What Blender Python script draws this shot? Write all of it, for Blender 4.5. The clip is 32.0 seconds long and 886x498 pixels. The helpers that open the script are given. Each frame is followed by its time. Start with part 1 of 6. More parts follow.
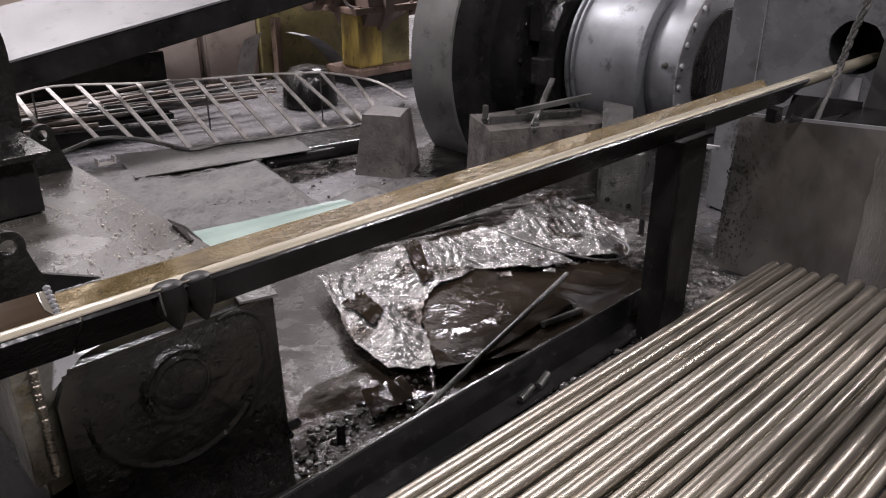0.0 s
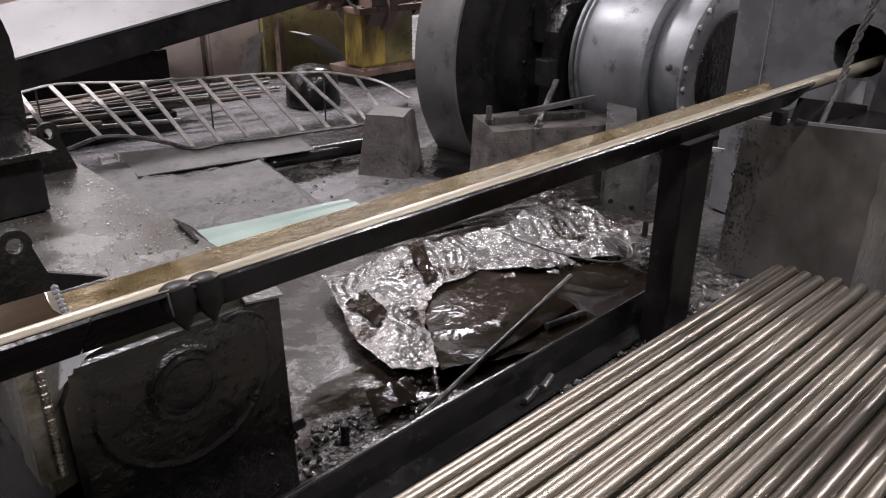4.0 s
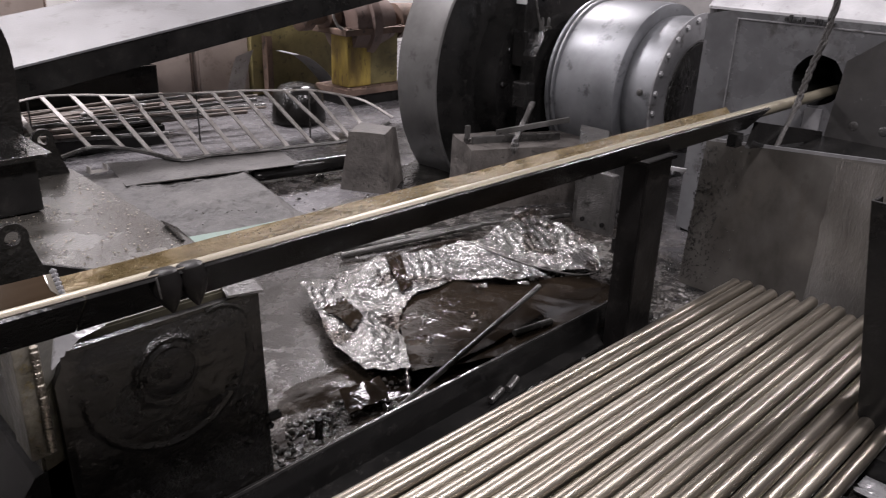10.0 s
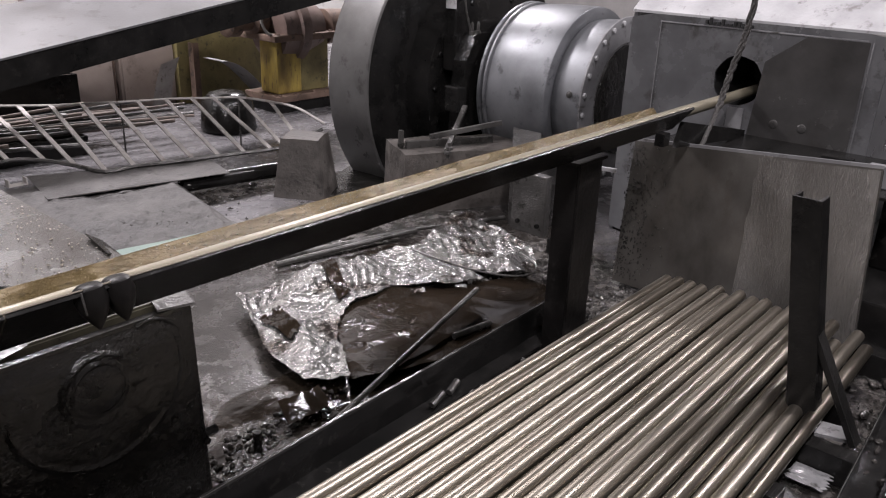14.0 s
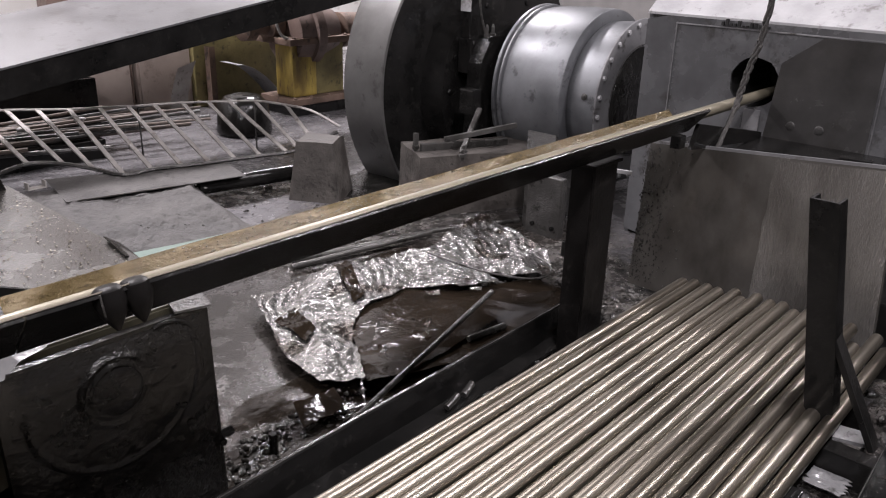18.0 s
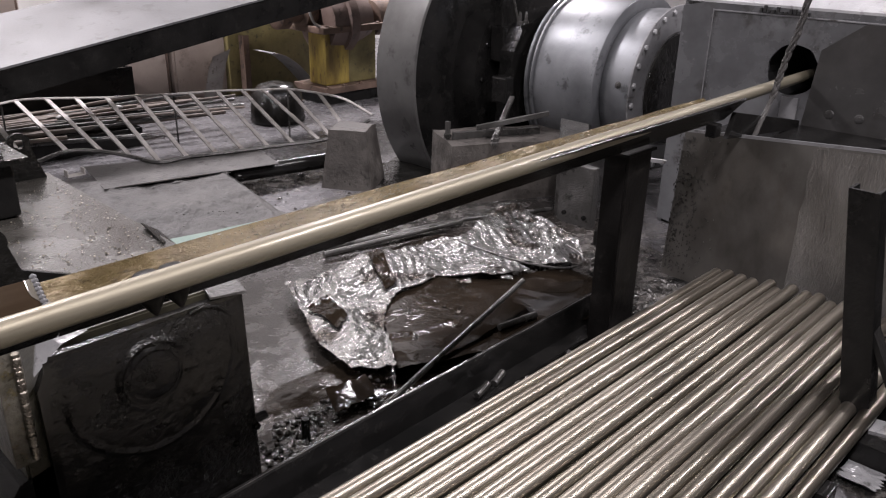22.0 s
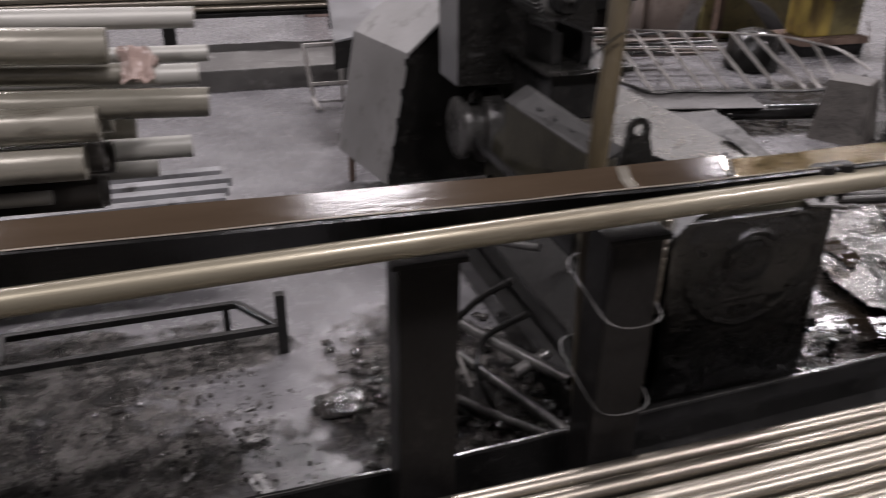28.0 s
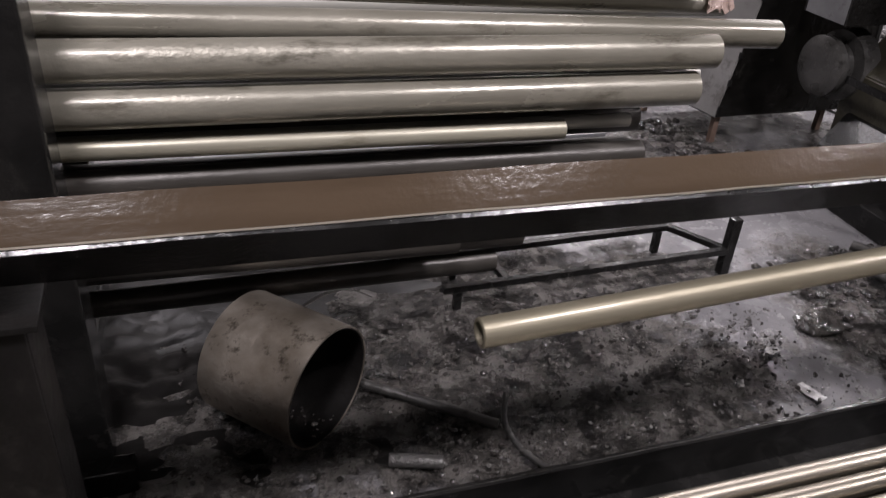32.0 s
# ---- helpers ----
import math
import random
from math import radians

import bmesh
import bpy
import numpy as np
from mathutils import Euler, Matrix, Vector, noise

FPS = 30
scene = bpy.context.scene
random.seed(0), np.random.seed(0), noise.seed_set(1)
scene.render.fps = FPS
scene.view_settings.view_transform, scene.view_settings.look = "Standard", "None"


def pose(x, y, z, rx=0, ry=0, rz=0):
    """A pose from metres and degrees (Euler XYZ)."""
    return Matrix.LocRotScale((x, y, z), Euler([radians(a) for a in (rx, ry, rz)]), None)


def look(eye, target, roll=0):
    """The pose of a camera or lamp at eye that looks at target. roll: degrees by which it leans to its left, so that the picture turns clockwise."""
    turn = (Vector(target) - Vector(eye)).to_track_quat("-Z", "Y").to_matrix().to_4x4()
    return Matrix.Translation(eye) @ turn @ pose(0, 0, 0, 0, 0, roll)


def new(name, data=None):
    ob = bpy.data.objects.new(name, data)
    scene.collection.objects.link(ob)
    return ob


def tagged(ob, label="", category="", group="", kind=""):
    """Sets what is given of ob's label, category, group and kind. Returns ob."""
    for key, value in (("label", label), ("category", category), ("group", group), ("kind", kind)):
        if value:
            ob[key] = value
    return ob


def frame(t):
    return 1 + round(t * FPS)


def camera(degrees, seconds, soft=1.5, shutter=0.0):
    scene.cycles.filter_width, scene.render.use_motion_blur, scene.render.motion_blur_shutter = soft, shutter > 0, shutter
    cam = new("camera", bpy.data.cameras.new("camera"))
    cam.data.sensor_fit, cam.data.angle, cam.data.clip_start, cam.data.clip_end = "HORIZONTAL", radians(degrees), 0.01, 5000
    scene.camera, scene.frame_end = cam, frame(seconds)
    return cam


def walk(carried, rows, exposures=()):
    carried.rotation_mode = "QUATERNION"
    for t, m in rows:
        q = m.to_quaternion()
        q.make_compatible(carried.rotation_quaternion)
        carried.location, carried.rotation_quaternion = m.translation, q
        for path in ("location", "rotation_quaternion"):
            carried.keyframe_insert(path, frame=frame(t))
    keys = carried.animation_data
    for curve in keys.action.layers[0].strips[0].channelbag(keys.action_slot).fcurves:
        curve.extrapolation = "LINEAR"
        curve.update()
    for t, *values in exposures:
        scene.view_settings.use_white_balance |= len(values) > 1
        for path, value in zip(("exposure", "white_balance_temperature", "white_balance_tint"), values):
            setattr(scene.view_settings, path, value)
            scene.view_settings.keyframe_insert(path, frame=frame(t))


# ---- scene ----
cam = camera(58.8, 32.0, soft=1.1, shutter=0.4)
PATH = [
    (0, (4.217, 1.985, 1.503), (5.477, 3.311, 0.693), 0.1),
    (0.5, (4.22, 1.98, 1.514), (5.487, 3.295, 0.697), 0.1),
    (1, (4.216, 1.975, 1.505), (5.495, 3.284, 0.698), -0.0),
    (1.5, (4.217, 1.971, 1.517), (5.501, 3.277, 0.713), 0.1),
    (2, (4.205, 1.98, 1.504), (5.494, 3.289, 0.714), 0.1),
    (2.5, (4.205, 1.99, 1.511), (5.485, 3.3, 0.709), 0.3),
    (3, (4.21, 1.989, 1.499), (5.482, 3.311, 0.703), 0.1),
    (3.5, (4.209, 1.993, 1.508), (5.475, 3.315, 0.701), 0.3),
    (5.5, (4.201, 2.012, 1.494), (5.439, 3.356, 0.68), 0.7),
    (6, (4.191, 2.016, 1.495), (5.407, 3.376, 0.676), 0.6),
    (6.5, (4.182, 2.015, 1.492), (5.31, 3.445, 0.665), 0.5),
    (7, (4.195, 1.984, 1.487), (5.148, 3.525, 0.641), 0.2),
    (7.5, (4.192, 1.965, 1.482), (5.005, 3.587, 0.641), -0.6),
    (8, (4.128, 1.959, 1.489), (4.864, 3.627, 0.668), -1.0),
    (8.5, (4.042, 1.944, 1.501), (4.763, 3.629, 0.701), -0.8),
    (9, (4.047, 1.913, 1.514), (4.976, 3.504, 0.734), 0.4),
    (9.5, (4.117, 1.883, 1.511), (5.322, 3.283, 0.745), 1.4),
    (10, (4.128, 1.855, 1.517), (5.431, 3.171, 0.761), 2.0),
    (10.5, (4.129, 1.857, 1.515), (5.498, 3.109, 0.768), 2.4),
    (11, (4.131, 1.858, 1.514), (5.527, 3.082, 0.771), 2.4),
    (11.5, (4.132, 1.858, 1.514), (5.534, 3.074, 0.768), 2.3),
    (12, (4.134, 1.859, 1.513), (5.533, 3.074, 0.761), 2.2),
    (12.5, (4.134, 1.859, 1.513), (5.533, 3.075, 0.76), 2.1),
    (13, (4.134, 1.858, 1.514), (5.538, 3.072, 0.77), 1.9),
    (13.5, (4.133, 1.858, 1.514), (5.548, 3.064, 0.775), 2.1),
    (14, (4.135, 1.859, 1.513), (5.551, 3.063, 0.774), 2.1),
    (14.5, (4.133, 1.858, 1.514), (5.546, 3.066, 0.776), 2.1),
    (16.5, (4.131, 1.857, 1.515), (5.54, 3.073, 0.782), 2.0),
    (17, (4.133, 1.857, 1.515), (5.536, 3.08, 0.782), 1.8),
    (17.5, (4.131, 1.857, 1.515), (5.528, 3.087, 0.784), 1.8),
    (18, (4.132, 1.858, 1.514), (5.525, 3.091, 0.78), 1.7),
    (18.5, (4.131, 1.857, 1.515), (5.521, 3.093, 0.781), 1.6),
    (19, (4.13, 1.856, 1.514), (5.508, 3.103, 0.776), 1.6),
    (19.5, (4.129, 1.857, 1.515), (5.483, 3.125, 0.767), 1.3),
    (20, (4.127, 1.857, 1.516), (5.48, 3.124, 0.764), 1.5),
    (20.5, (4.129, 1.858, 1.515), (5.49, 3.117, 0.763), 1.7),
    (21, (4.128, 1.857, 1.516), (5.491, 3.115, 0.767), 1.6),
    (21.5, (4.129, 1.856, 1.515), (5.484, 3.121, 0.764), 1.4),
    (22, (4.126, 1.856, 1.516), (5.458, 3.138, 0.753), 1.2),
    (22.5, (4.121, 1.856, 1.517), (5.429, 3.154, 0.739), 1.3),
    (23, (4.124, 1.857, 1.516), (5.431, 3.15, 0.729), 1.5),
    (23.5, (4.121, 1.854, 1.517), (5.402, 3.169, 0.722), 1.4),
    (24, (4.087, 1.875, 1.503), (5.305, 3.243, 0.701), 1.1),
    (24.5, (4.02, 1.886, 1.499), (5.148, 3.321, 0.683), 0.9),
    (26.5, (3.968, 1.818, 1.498), (5.087, 3.243, 0.65), 2.4),
    (27, (3.798, 1.815, 1.508), (4.888, 3.264, 0.665), 1.5),
    (27.5, (3.583, 1.823, 1.511), (4.406, 3.433, 0.656), 1.2),
    (28, (3.395, 1.87, 1.499), (3.945, 3.576, 0.612), 0.8),
    (28.5, (3.14, 1.945, 1.526), (3.412, 3.677, 0.563), 0.1),
    (29, (2.725, 1.92, 1.525), (2.99, 3.651, 0.558), 1.4),
    (29.5, (2.391, 1.932, 1.502), (2.638, 3.652, 0.51), 2.4),
    (30, (2.229, 2.049, 1.499), (2.576, 3.734, 0.478), 3.3),
    (30.5, (2.129, 2.142, 1.517), (2.725, 3.758, 0.5), 4.8),
    (31, (1.852, 2.148, 1.49), (2.521, 3.719, 0.449), 4.2),
    (31.5, (1.737, 2.178, 1.488), (2.35, 3.748, 0.411), 4.1),
    (32, (1.802, 2.222, 1.492), (2.381, 3.827, 0.449), 4.3),
]
walk(cam, [(t, look(eye, target, roll)) for t, eye, target, roll in PATH], exposures=((0, 0.0), (26.5, 0.0), (28, -0.25), (29.5, -0.1), (32, 0.1)))

# ---- light and air of the hall ----
world = bpy.data.worlds.new("hall_air")
scene.world = world
world.use_nodes = True
world.node_tree.nodes["Background"].inputs[0].default_value = (0.62, 0.66, 0.72, 1)
world.node_tree.nodes["Background"].inputs[1].default_value = 0.1


def area_lamp(x, y, z, sx, sy, watts, target, colour=(1.0, 0.933, 0.985)):
    data = bpy.data.lights.new("hall_lamp", "AREA")
    data.shape, data.size, data.size_y, data.energy, data.color = "RECTANGLE", sx, sy, watts, colour
    ob = new("hall_lamp", data)
    ob.matrix_world = look((x, y, z), target)
    return ob


# two rows of high-bay lamps under the roof
for x in (0.95, 4.8, 8.65, 12.5):
    area_lamp(x, 1.2, 5.6, 0.9, 0.6, 300 if x < 2 else 265, (x, 1.6, 0.0))
for x in (1.0, 6.0, 11.0):
    area_lamp(x, 9.1, 5.6, 1.6, 0.7, 300 if x < 2 else 520, (x, 8.4, 0.0))


# ---- materials ----
def nodes_of(name):
    m = bpy.data.materials.new(name)
    m.use_nodes = True
    return m, m.node_tree.nodes, m.node_tree.links, m.node_tree.nodes["Principled BSDF"]


def surface(name, c1, c2, rough=(0.4, 0.7), metal=0.0, grain=40.0, blotch=3.0, bump=0.15, stretch=(1, 1, 1), c3=None, spread=(0.35, 0.65), spec=0.5, glint=0.0, gscale=70.0):
    """Two-scale mottled surface: c1 and c2 blended by blotches, c3 as worn or dirty spots; roughness and relief vary with the grain."""
    m, n, l, b = nodes_of(name)
    tc = n.new("ShaderNodeTexCoord")
    info = n.new("ShaderNodeObjectInfo")
    add = n.new("ShaderNodeVectorMath")
    add.operation = "ADD"
    sc = n.new("ShaderNodeVectorMath")
    sc.operation = "SCALE"
    sc.inputs["Scale"].default_value = 17.0
    comb = n.new("ShaderNodeCombineXYZ")
    for k in range(3):
        l.new(info.outputs["Random"], comb.inputs[k])
    l.new(comb.outputs[0], sc.inputs[0])
    mp = n.new("ShaderNodeMapping")
    mp.inputs["Scale"].default_value = stretch
    l.new(tc.outputs["Object"], add.inputs[0])
    l.new(sc.outputs[0], add.inputs[1])
    l.new(add.outputs[0], mp.inputs[0])
    big, fine = n.new("ShaderNodeTexNoise"), n.new("ShaderNodeTexNoise")
    big.inputs["Scale"].default_value, big.inputs["Detail"].default_value, big.inputs["Roughness"].default_value = blotch, 7, 0.62
    fine.inputs["Scale"].default_value, fine.inputs["Detail"].default_value = grain, 5
    l.new(mp.outputs[0], big.inputs[0])
    l.new(mp.outputs[0], fine.inputs[0])
    ramp = n.new("ShaderNodeValToRGB")
    ramp.color_ramp.elements[0].position, ramp.color_ramp.elements[1].position = spread
    ramp.color_ramp.elements[0].color, ramp.color_ramp.elements[1].color = (*c1, 1), (*c2, 1)
    l.new(big.outputs[0], ramp.inputs[0])
    col = ramp.outputs[0]
    if c3:
        mask = n.new("ShaderNodeValToRGB")
        mask.color_ramp.elements[0].position, mask.color_ramp.elements[1].position = 0.56, 0.66
        mixn = n.new("ShaderNodeTexNoise")
        mixn.inputs["Scale"].default_value, mixn.inputs["Detail"].default_value, mixn.inputs["Roughness"].default_value = blotch * 3.1, 8, 0.7
        l.new(mp.outputs[0], mixn.inputs[0])
        l.new(mixn.outputs[0], mask.inputs[0])
        mix = n.new("ShaderNodeMixRGB")
        mix.inputs[2].default_value = (*c3, 1)
        l.new(mask.outputs[0], mix.inputs[0])
        l.new(col, mix.inputs[1])
        col = mix.outputs[0]
    l.new(col, b.inputs["Base Color"])
    rr = n.new("ShaderNodeMapRange")
    rr.inputs["From Min"].default_value, rr.inputs["From Max"].default_value = 0.3, 0.7
    rr.inputs["To Min"].default_value, rr.inputs["To Max"].default_value = rough
    l.new(big.outputs[0], rr.inputs["Value"])
    l.new(rr.outputs[0], b.inputs["Roughness"])
    bp = n.new("ShaderNodeBump")
    bp.inputs["Strength"].default_value, bp.inputs["Distance"].default_value = bump, 0.01
    l.new(fine.outputs[0], bp.inputs["Height"])
    normal = bp.outputs[0]
    if glint:
        # wet beads: steep fine relief that gathers in patches
        bead, where, drop = n.new("ShaderNodeTexNoise"), n.new("ShaderNodeMapRange"), n.new("ShaderNodeBump")
        bead.inputs["Scale"].default_value, bead.inputs["Detail"].default_value, bead.inputs["Roughness"].default_value = gscale, 3, 0.6
        l.new(tc.outputs["Object"], bead.inputs[0])
        where.inputs["From Min"].default_value, where.inputs["From Max"].default_value = 0.44, 0.66
        where.inputs["To Min"].default_value, where.inputs["To Max"].default_value = 0.04 * glint, glint
        l.new(big.outputs[0], where.inputs["Value"])
        l.new(where.outputs[0], drop.inputs["Strength"])
        drop.inputs["Distance"].default_value = 0.02
        l.new(bead.outputs[0], drop.inputs["Height"])
        l.new(normal, drop.inputs["Normal"])
        normal = drop.outputs[0]
    l.new(normal, b.inputs["Normal"])
    b.inputs["Metallic"].default_value = metal
    b.inputs["Specular IOR Level"].default_value = spec
    return m


OILY = surface("oily_black_steel", (0.006, 0.006, 0.0058), (0.0125, 0.012, 0.0115), (0.1, 0.26), 0.0, 75, 6, 0.06, c3=(0.016, 0.0153, 0.0142), spec=0.24, glint=0.16, gscale=70)
GREASY = surface("greasy_grey_steel", (0.03, 0.029, 0.027), (0.09, 0.087, 0.083), (0.2, 0.42), 0.3, 55, 4, 0.2, c3=(0.018, 0.017, 0.015), glint=0.5, gscale=90)
GREY = surface("worn_grey_paint", (0.1, 0.1, 0.103), (0.2, 0.2, 0.204), (0.3, 0.55), 0.15, 50, 3.5, 0.12, c3=(0.045, 0.043, 0.04))
DRUM = surface("bare_steel_drum", (0.1, 0.104, 0.11), (0.18, 0.186, 0.195), (0.34, 0.5), 0.55, 45, 2.4, 0.05, c3=(0.07, 0.072, 0.075))
BRIGHT = surface("bright_drawn_steel", (0.2, 0.179, 0.146), (0.33, 0.302, 0.256), (0.32, 0.45), 0.97, 260, 5, 0.012, stretch=(0.02, 1, 1), c3=(0.14, 0.119, 0.092))
WARMBAR = surface("oiled_yellowish_steel", (0.19, 0.17, 0.122), (0.285, 0.26, 0.2), (0.42, 0.55), 0.6, 70, 3, 0.08, stretch=(0.1, 1, 1), c3=(0.13, 0.11, 0.075))
TUBE = surface("dull_mill_scale_tube", (0.15, 0.14, 0.112), (0.26, 0.245, 0.203), (0.2, 0.42), 0.35, 60, 3, 0.08, stretch=(0.3, 1, 1), c3=(0.1, 0.091, 0.07), glint=0.16, gscale=45)
TROUGHIN = surface("oily_brown_trough", (0.03, 0.0205, 0.0128), (0.058, 0.041, 0.027), (0.07, 0.15), 0.0, 70, 5, 0.03, stretch=(0.12, 1, 1), c3=(0.04, 0.028, 0.018), spec=0.15, glint=0.04, gscale=60)
CONCRETE = surface("stained_concrete", (0.03, 0.026, 0.023), (0.085, 0.077, 0.069), (0.5, 0.8), 0.0, 45, 7, 0.5, c3=(0.014, 0.012, 0.0105))
RUST = surface("rusty_plate", (0.09, 0.06, 0.045), (0.19, 0.13, 0.1), (0.5, 0.8), 0.2, 60, 4, 0.3, c3=(0.05, 0.04, 0.035))
CABINET = surface("dull_brown_paint", (0.32, 0.265, 0.23), (0.42, 0.355, 0.312), (0.45, 0.7), 0.0, 40, 2, 0.1, c3=(0.23, 0.187, 0.162))
YELLOW = surface("grimy_yellow_paint", (0.15, 0.1, 0.03), (0.46, 0.345, 0.075), (0.35, 0.6), 0.0, 40, 7, 0.2, stretch=(1, 1, 0.25), c3=(0.09, 0.05, 0.03))
OLIVE = surface("grimy_olive_paint", (0.018, 0.0167, 0.0122), (0.05, 0.046, 0.031), (0.25, 0.5), 0.0, 40, 4, 0.2, c3=(0.013, 0.0118, 0.0092), spec=0.35, glint=0.25)
RAIL = surface("dusty_light_rail", (0.26, 0.245, 0.228), (0.42, 0.4, 0.38), (0.4, 0.65), 0.2, 70, 6, 0.15, c3=(0.13, 0.108, 0.09))
WOOD = surface("greasy_wood", (0.02, 0.0155, 0.0085), (0.085, 0.065, 0.034), (0.3, 0.55), 0.0, 60, 6, 0.3, stretch=(1, 1, 0.12), c3=(0.014, 0.011, 0.0075), glint=0.2)
GREENSHEET = surface("dusty_green_sheet", (0.1, 0.15, 0.128), (0.16, 0.215, 0.187), (0.35, 0.6), 0.0, 50, 3, 0.1)
MUCK = surface("oily_muck", (0.008, 0.0074, 0.0068), (0.045, 0.041, 0.038), (0.06, 0.22), 0.0, 45, 8, 0.5, c3=(0.09, 0.084, 0.079), spec=0.8, glint=0.6, gscale=110)
PLASTER = surface("dirty_white_wall", (0.5, 0.49, 0.47), (0.62, 0.61, 0.59), (0.6, 0.85), 0.0, 30, 1.2, 0.15, c3=(0.35, 0.33, 0.31))
DARKWALL = surface("bounce_grey_wall", (0.13, 0.125, 0.121), (0.2, 0.193, 0.187), (0.6, 0.9), 0.0, 30, 1.5, 0.2)
WETBLACK = surface("thick_black_grease", (0.004, 0.004, 0.0035), (0.012, 0.0115, 0.0105), (0.06, 0.2), 0.0, 40, 7, 0.5, c3=(0.02, 0.019, 0.017), spec=0.42, glint=0.6, gscale=70)
GEAROLIVE = surface("greasy_olive_paint", (0.12, 0.1, 0.042), (0.24, 0.205, 0.087), (0.35, 0.6), 0.0, 40, 4, 0.2, c3=(0.07, 0.06, 0.032))
SHEENPLATE = surface("greasy_sheen_plate", (0.15, 0.143, 0.131), (0.29, 0.28, 0.262), (0.16, 0.32), 0.6, 70, 1.8, 0.05, stretch=(1, 1.6, 0.4), glint=0.0)
WETGRIT = surface("wet_grey_grit", (0.03, 0.028, 0.026), (0.13, 0.125, 0.119), (0.06, 0.2), 0.2, 45, 9, 0.4, c3=(0.22, 0.215, 0.205), spec=0.9, glint=0.7, gscale=120)
POSTBLACK = surface("matt_near_black", (0.004, 0.0037, 0.0035), (0.0095, 0.0088, 0.0084), (0.28, 0.5), 0.0, 60, 5, 0.15, c3=(0.015, 0.0137, 0.0127), spec=0.12)
# darker tube colour that holds the shade on the low tubes
SHADETUBE = surface("shade_dark_tube", (0.022, 0.02, 0.0175), (0.055, 0.05, 0.044), (0.25, 0.45), 0.3, 60, 4, 0.1, stretch=(0.3, 1, 1), c3=(0.08, 0.074, 0.066), spec=0.4)
DUSTYFIN = surface("dusty_cast_fins", (0.036, 0.035, 0.033), (0.085, 0.083, 0.079), (0.4, 0.65), 0.1, 70, 6, 0.2, c3=(0.02, 0.019, 0.0175))
DARKRUST = surface("dark_rust", (0.06, 0.047, 0.039), (0.14, 0.112, 0.094), (0.5, 0.8), 0.1, 60, 4, 0.3, c3=(0.2, 0.185, 0.17))
# pale colour that stands in for lamp reflections on wet places
GLAREPALE = surface("glare_pale_steel", (0.22, 0.22, 0.222), (0.34, 0.34, 0.342), (0.12, 0.3), 0.3, 60, 5, 0.1, c3=(0.1, 0.098, 0.095), glint=0.3, gscale=80)
OILBEAD = surface("oil_beads", (0.16, 0.145, 0.115), (0.3, 0.28, 0.24), (0.05, 0.14), 0.5, 40, 7, 0.05)
BLACKHOLE = surface("rubber_and_hole_black", (0.006, 0.006, 0.006), (0.012, 0.012, 0.012), (0.5, 0.8), 0.0, 40, 4, 0.1)
RUSTBRICK = surface("brown_oxide_paint", (0.12, 0.085, 0.072), (0.21, 0.155, 0.135), (0.4, 0.65), 0.0, 40, 3, 0.15, c3=(0.07, 0.05, 0.043))
WIRE = surface("old_wire", (0.25, 0.24, 0.22), (0.4, 0.38, 0.36), (0.35, 0.55), 0.6, 80, 10, 0.1)
PAPER = surface("wet_paper_scrap", (0.24, 0.235, 0.23), (0.42, 0.41, 0.4), (0.2, 0.5), 0.0, 40, 8, 0.3, c3=(0.1, 0.095, 0.09))
DUST = surface("grey_dust", (0.035, 0.033, 0.031), (0.1, 0.096, 0.092), (0.45, 0.85), 0.0, 55, 3.5, 0.8, c3=(0.024, 0.022, 0.02), spread=(0.38, 0.64))
DARKSTONE = surface("grimy_dark_concrete", (0.05, 0.047, 0.044), (0.09, 0.086, 0.08), (0.5, 0.8), 0.0, 40, 3, 0.3, c3=(0.13, 0.125, 0.12))
BROWNMUCK = surface("brown_sludge", (0.0085, 0.0064, 0.0046), (0.022, 0.0172, 0.0128), (0.07, 0.24), 0.0, 30, 5, 0.2, c3=(0.03, 0.0255, 0.021), glint=0.6, gscale=110, spec=0.22)
SPLASH = surface("brownish_greasy_plate", (0.065, 0.06, 0.053), (0.19, 0.182, 0.168), (0.14, 0.34), 0.5, 60, 1.5, 0.05, stretch=(1, 1, 0.6), c3=(0.1, 0.092, 0.08), glint=0.12, gscale=90)
HOUSEPATCH = surface("oily_patch_plate", (0.035, 0.034, 0.033), (0.09, 0.088, 0.086), (0.18, 0.36), 0.3, 50, 1.4, 0.08, c3=(0.05, 0.048, 0.046))
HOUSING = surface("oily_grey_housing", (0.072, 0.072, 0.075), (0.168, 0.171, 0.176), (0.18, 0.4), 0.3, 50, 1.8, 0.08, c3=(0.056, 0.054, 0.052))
PALEGREY = surface("pale_grey_steel", (0.3, 0.3, 0.305), (0.42, 0.42, 0.425), (0.35, 0.6), 0.2, 60, 4, 0.15, c3=(0.18, 0.175, 0.17))
DECK = surface("oily_deck_plate", (0.085, 0.085, 0.087), (0.125, 0.125, 0.128), (0.28, 0.5), 0.1, 60, 3, 0.1, c3=(0.068, 0.067, 0.067))
FLYRIM = surface("dusty_rim_steel", (0.075, 0.074, 0.072), (0.13, 0.129, 0.126), (0.25, 0.45), 0.4, 50, 2.2, 0.06, c3=(0.06, 0.058, 0.055))
BLACKPLATE = surface("black_painted_plate", (0.0045, 0.0042, 0.0039), (0.0095, 0.009, 0.0081), (0.1, 0.34), 0.0, 26, 3, 0.14, c3=(0.015, 0.0142, 0.0127), spec=0.34, glint=0.9, gscale=40)
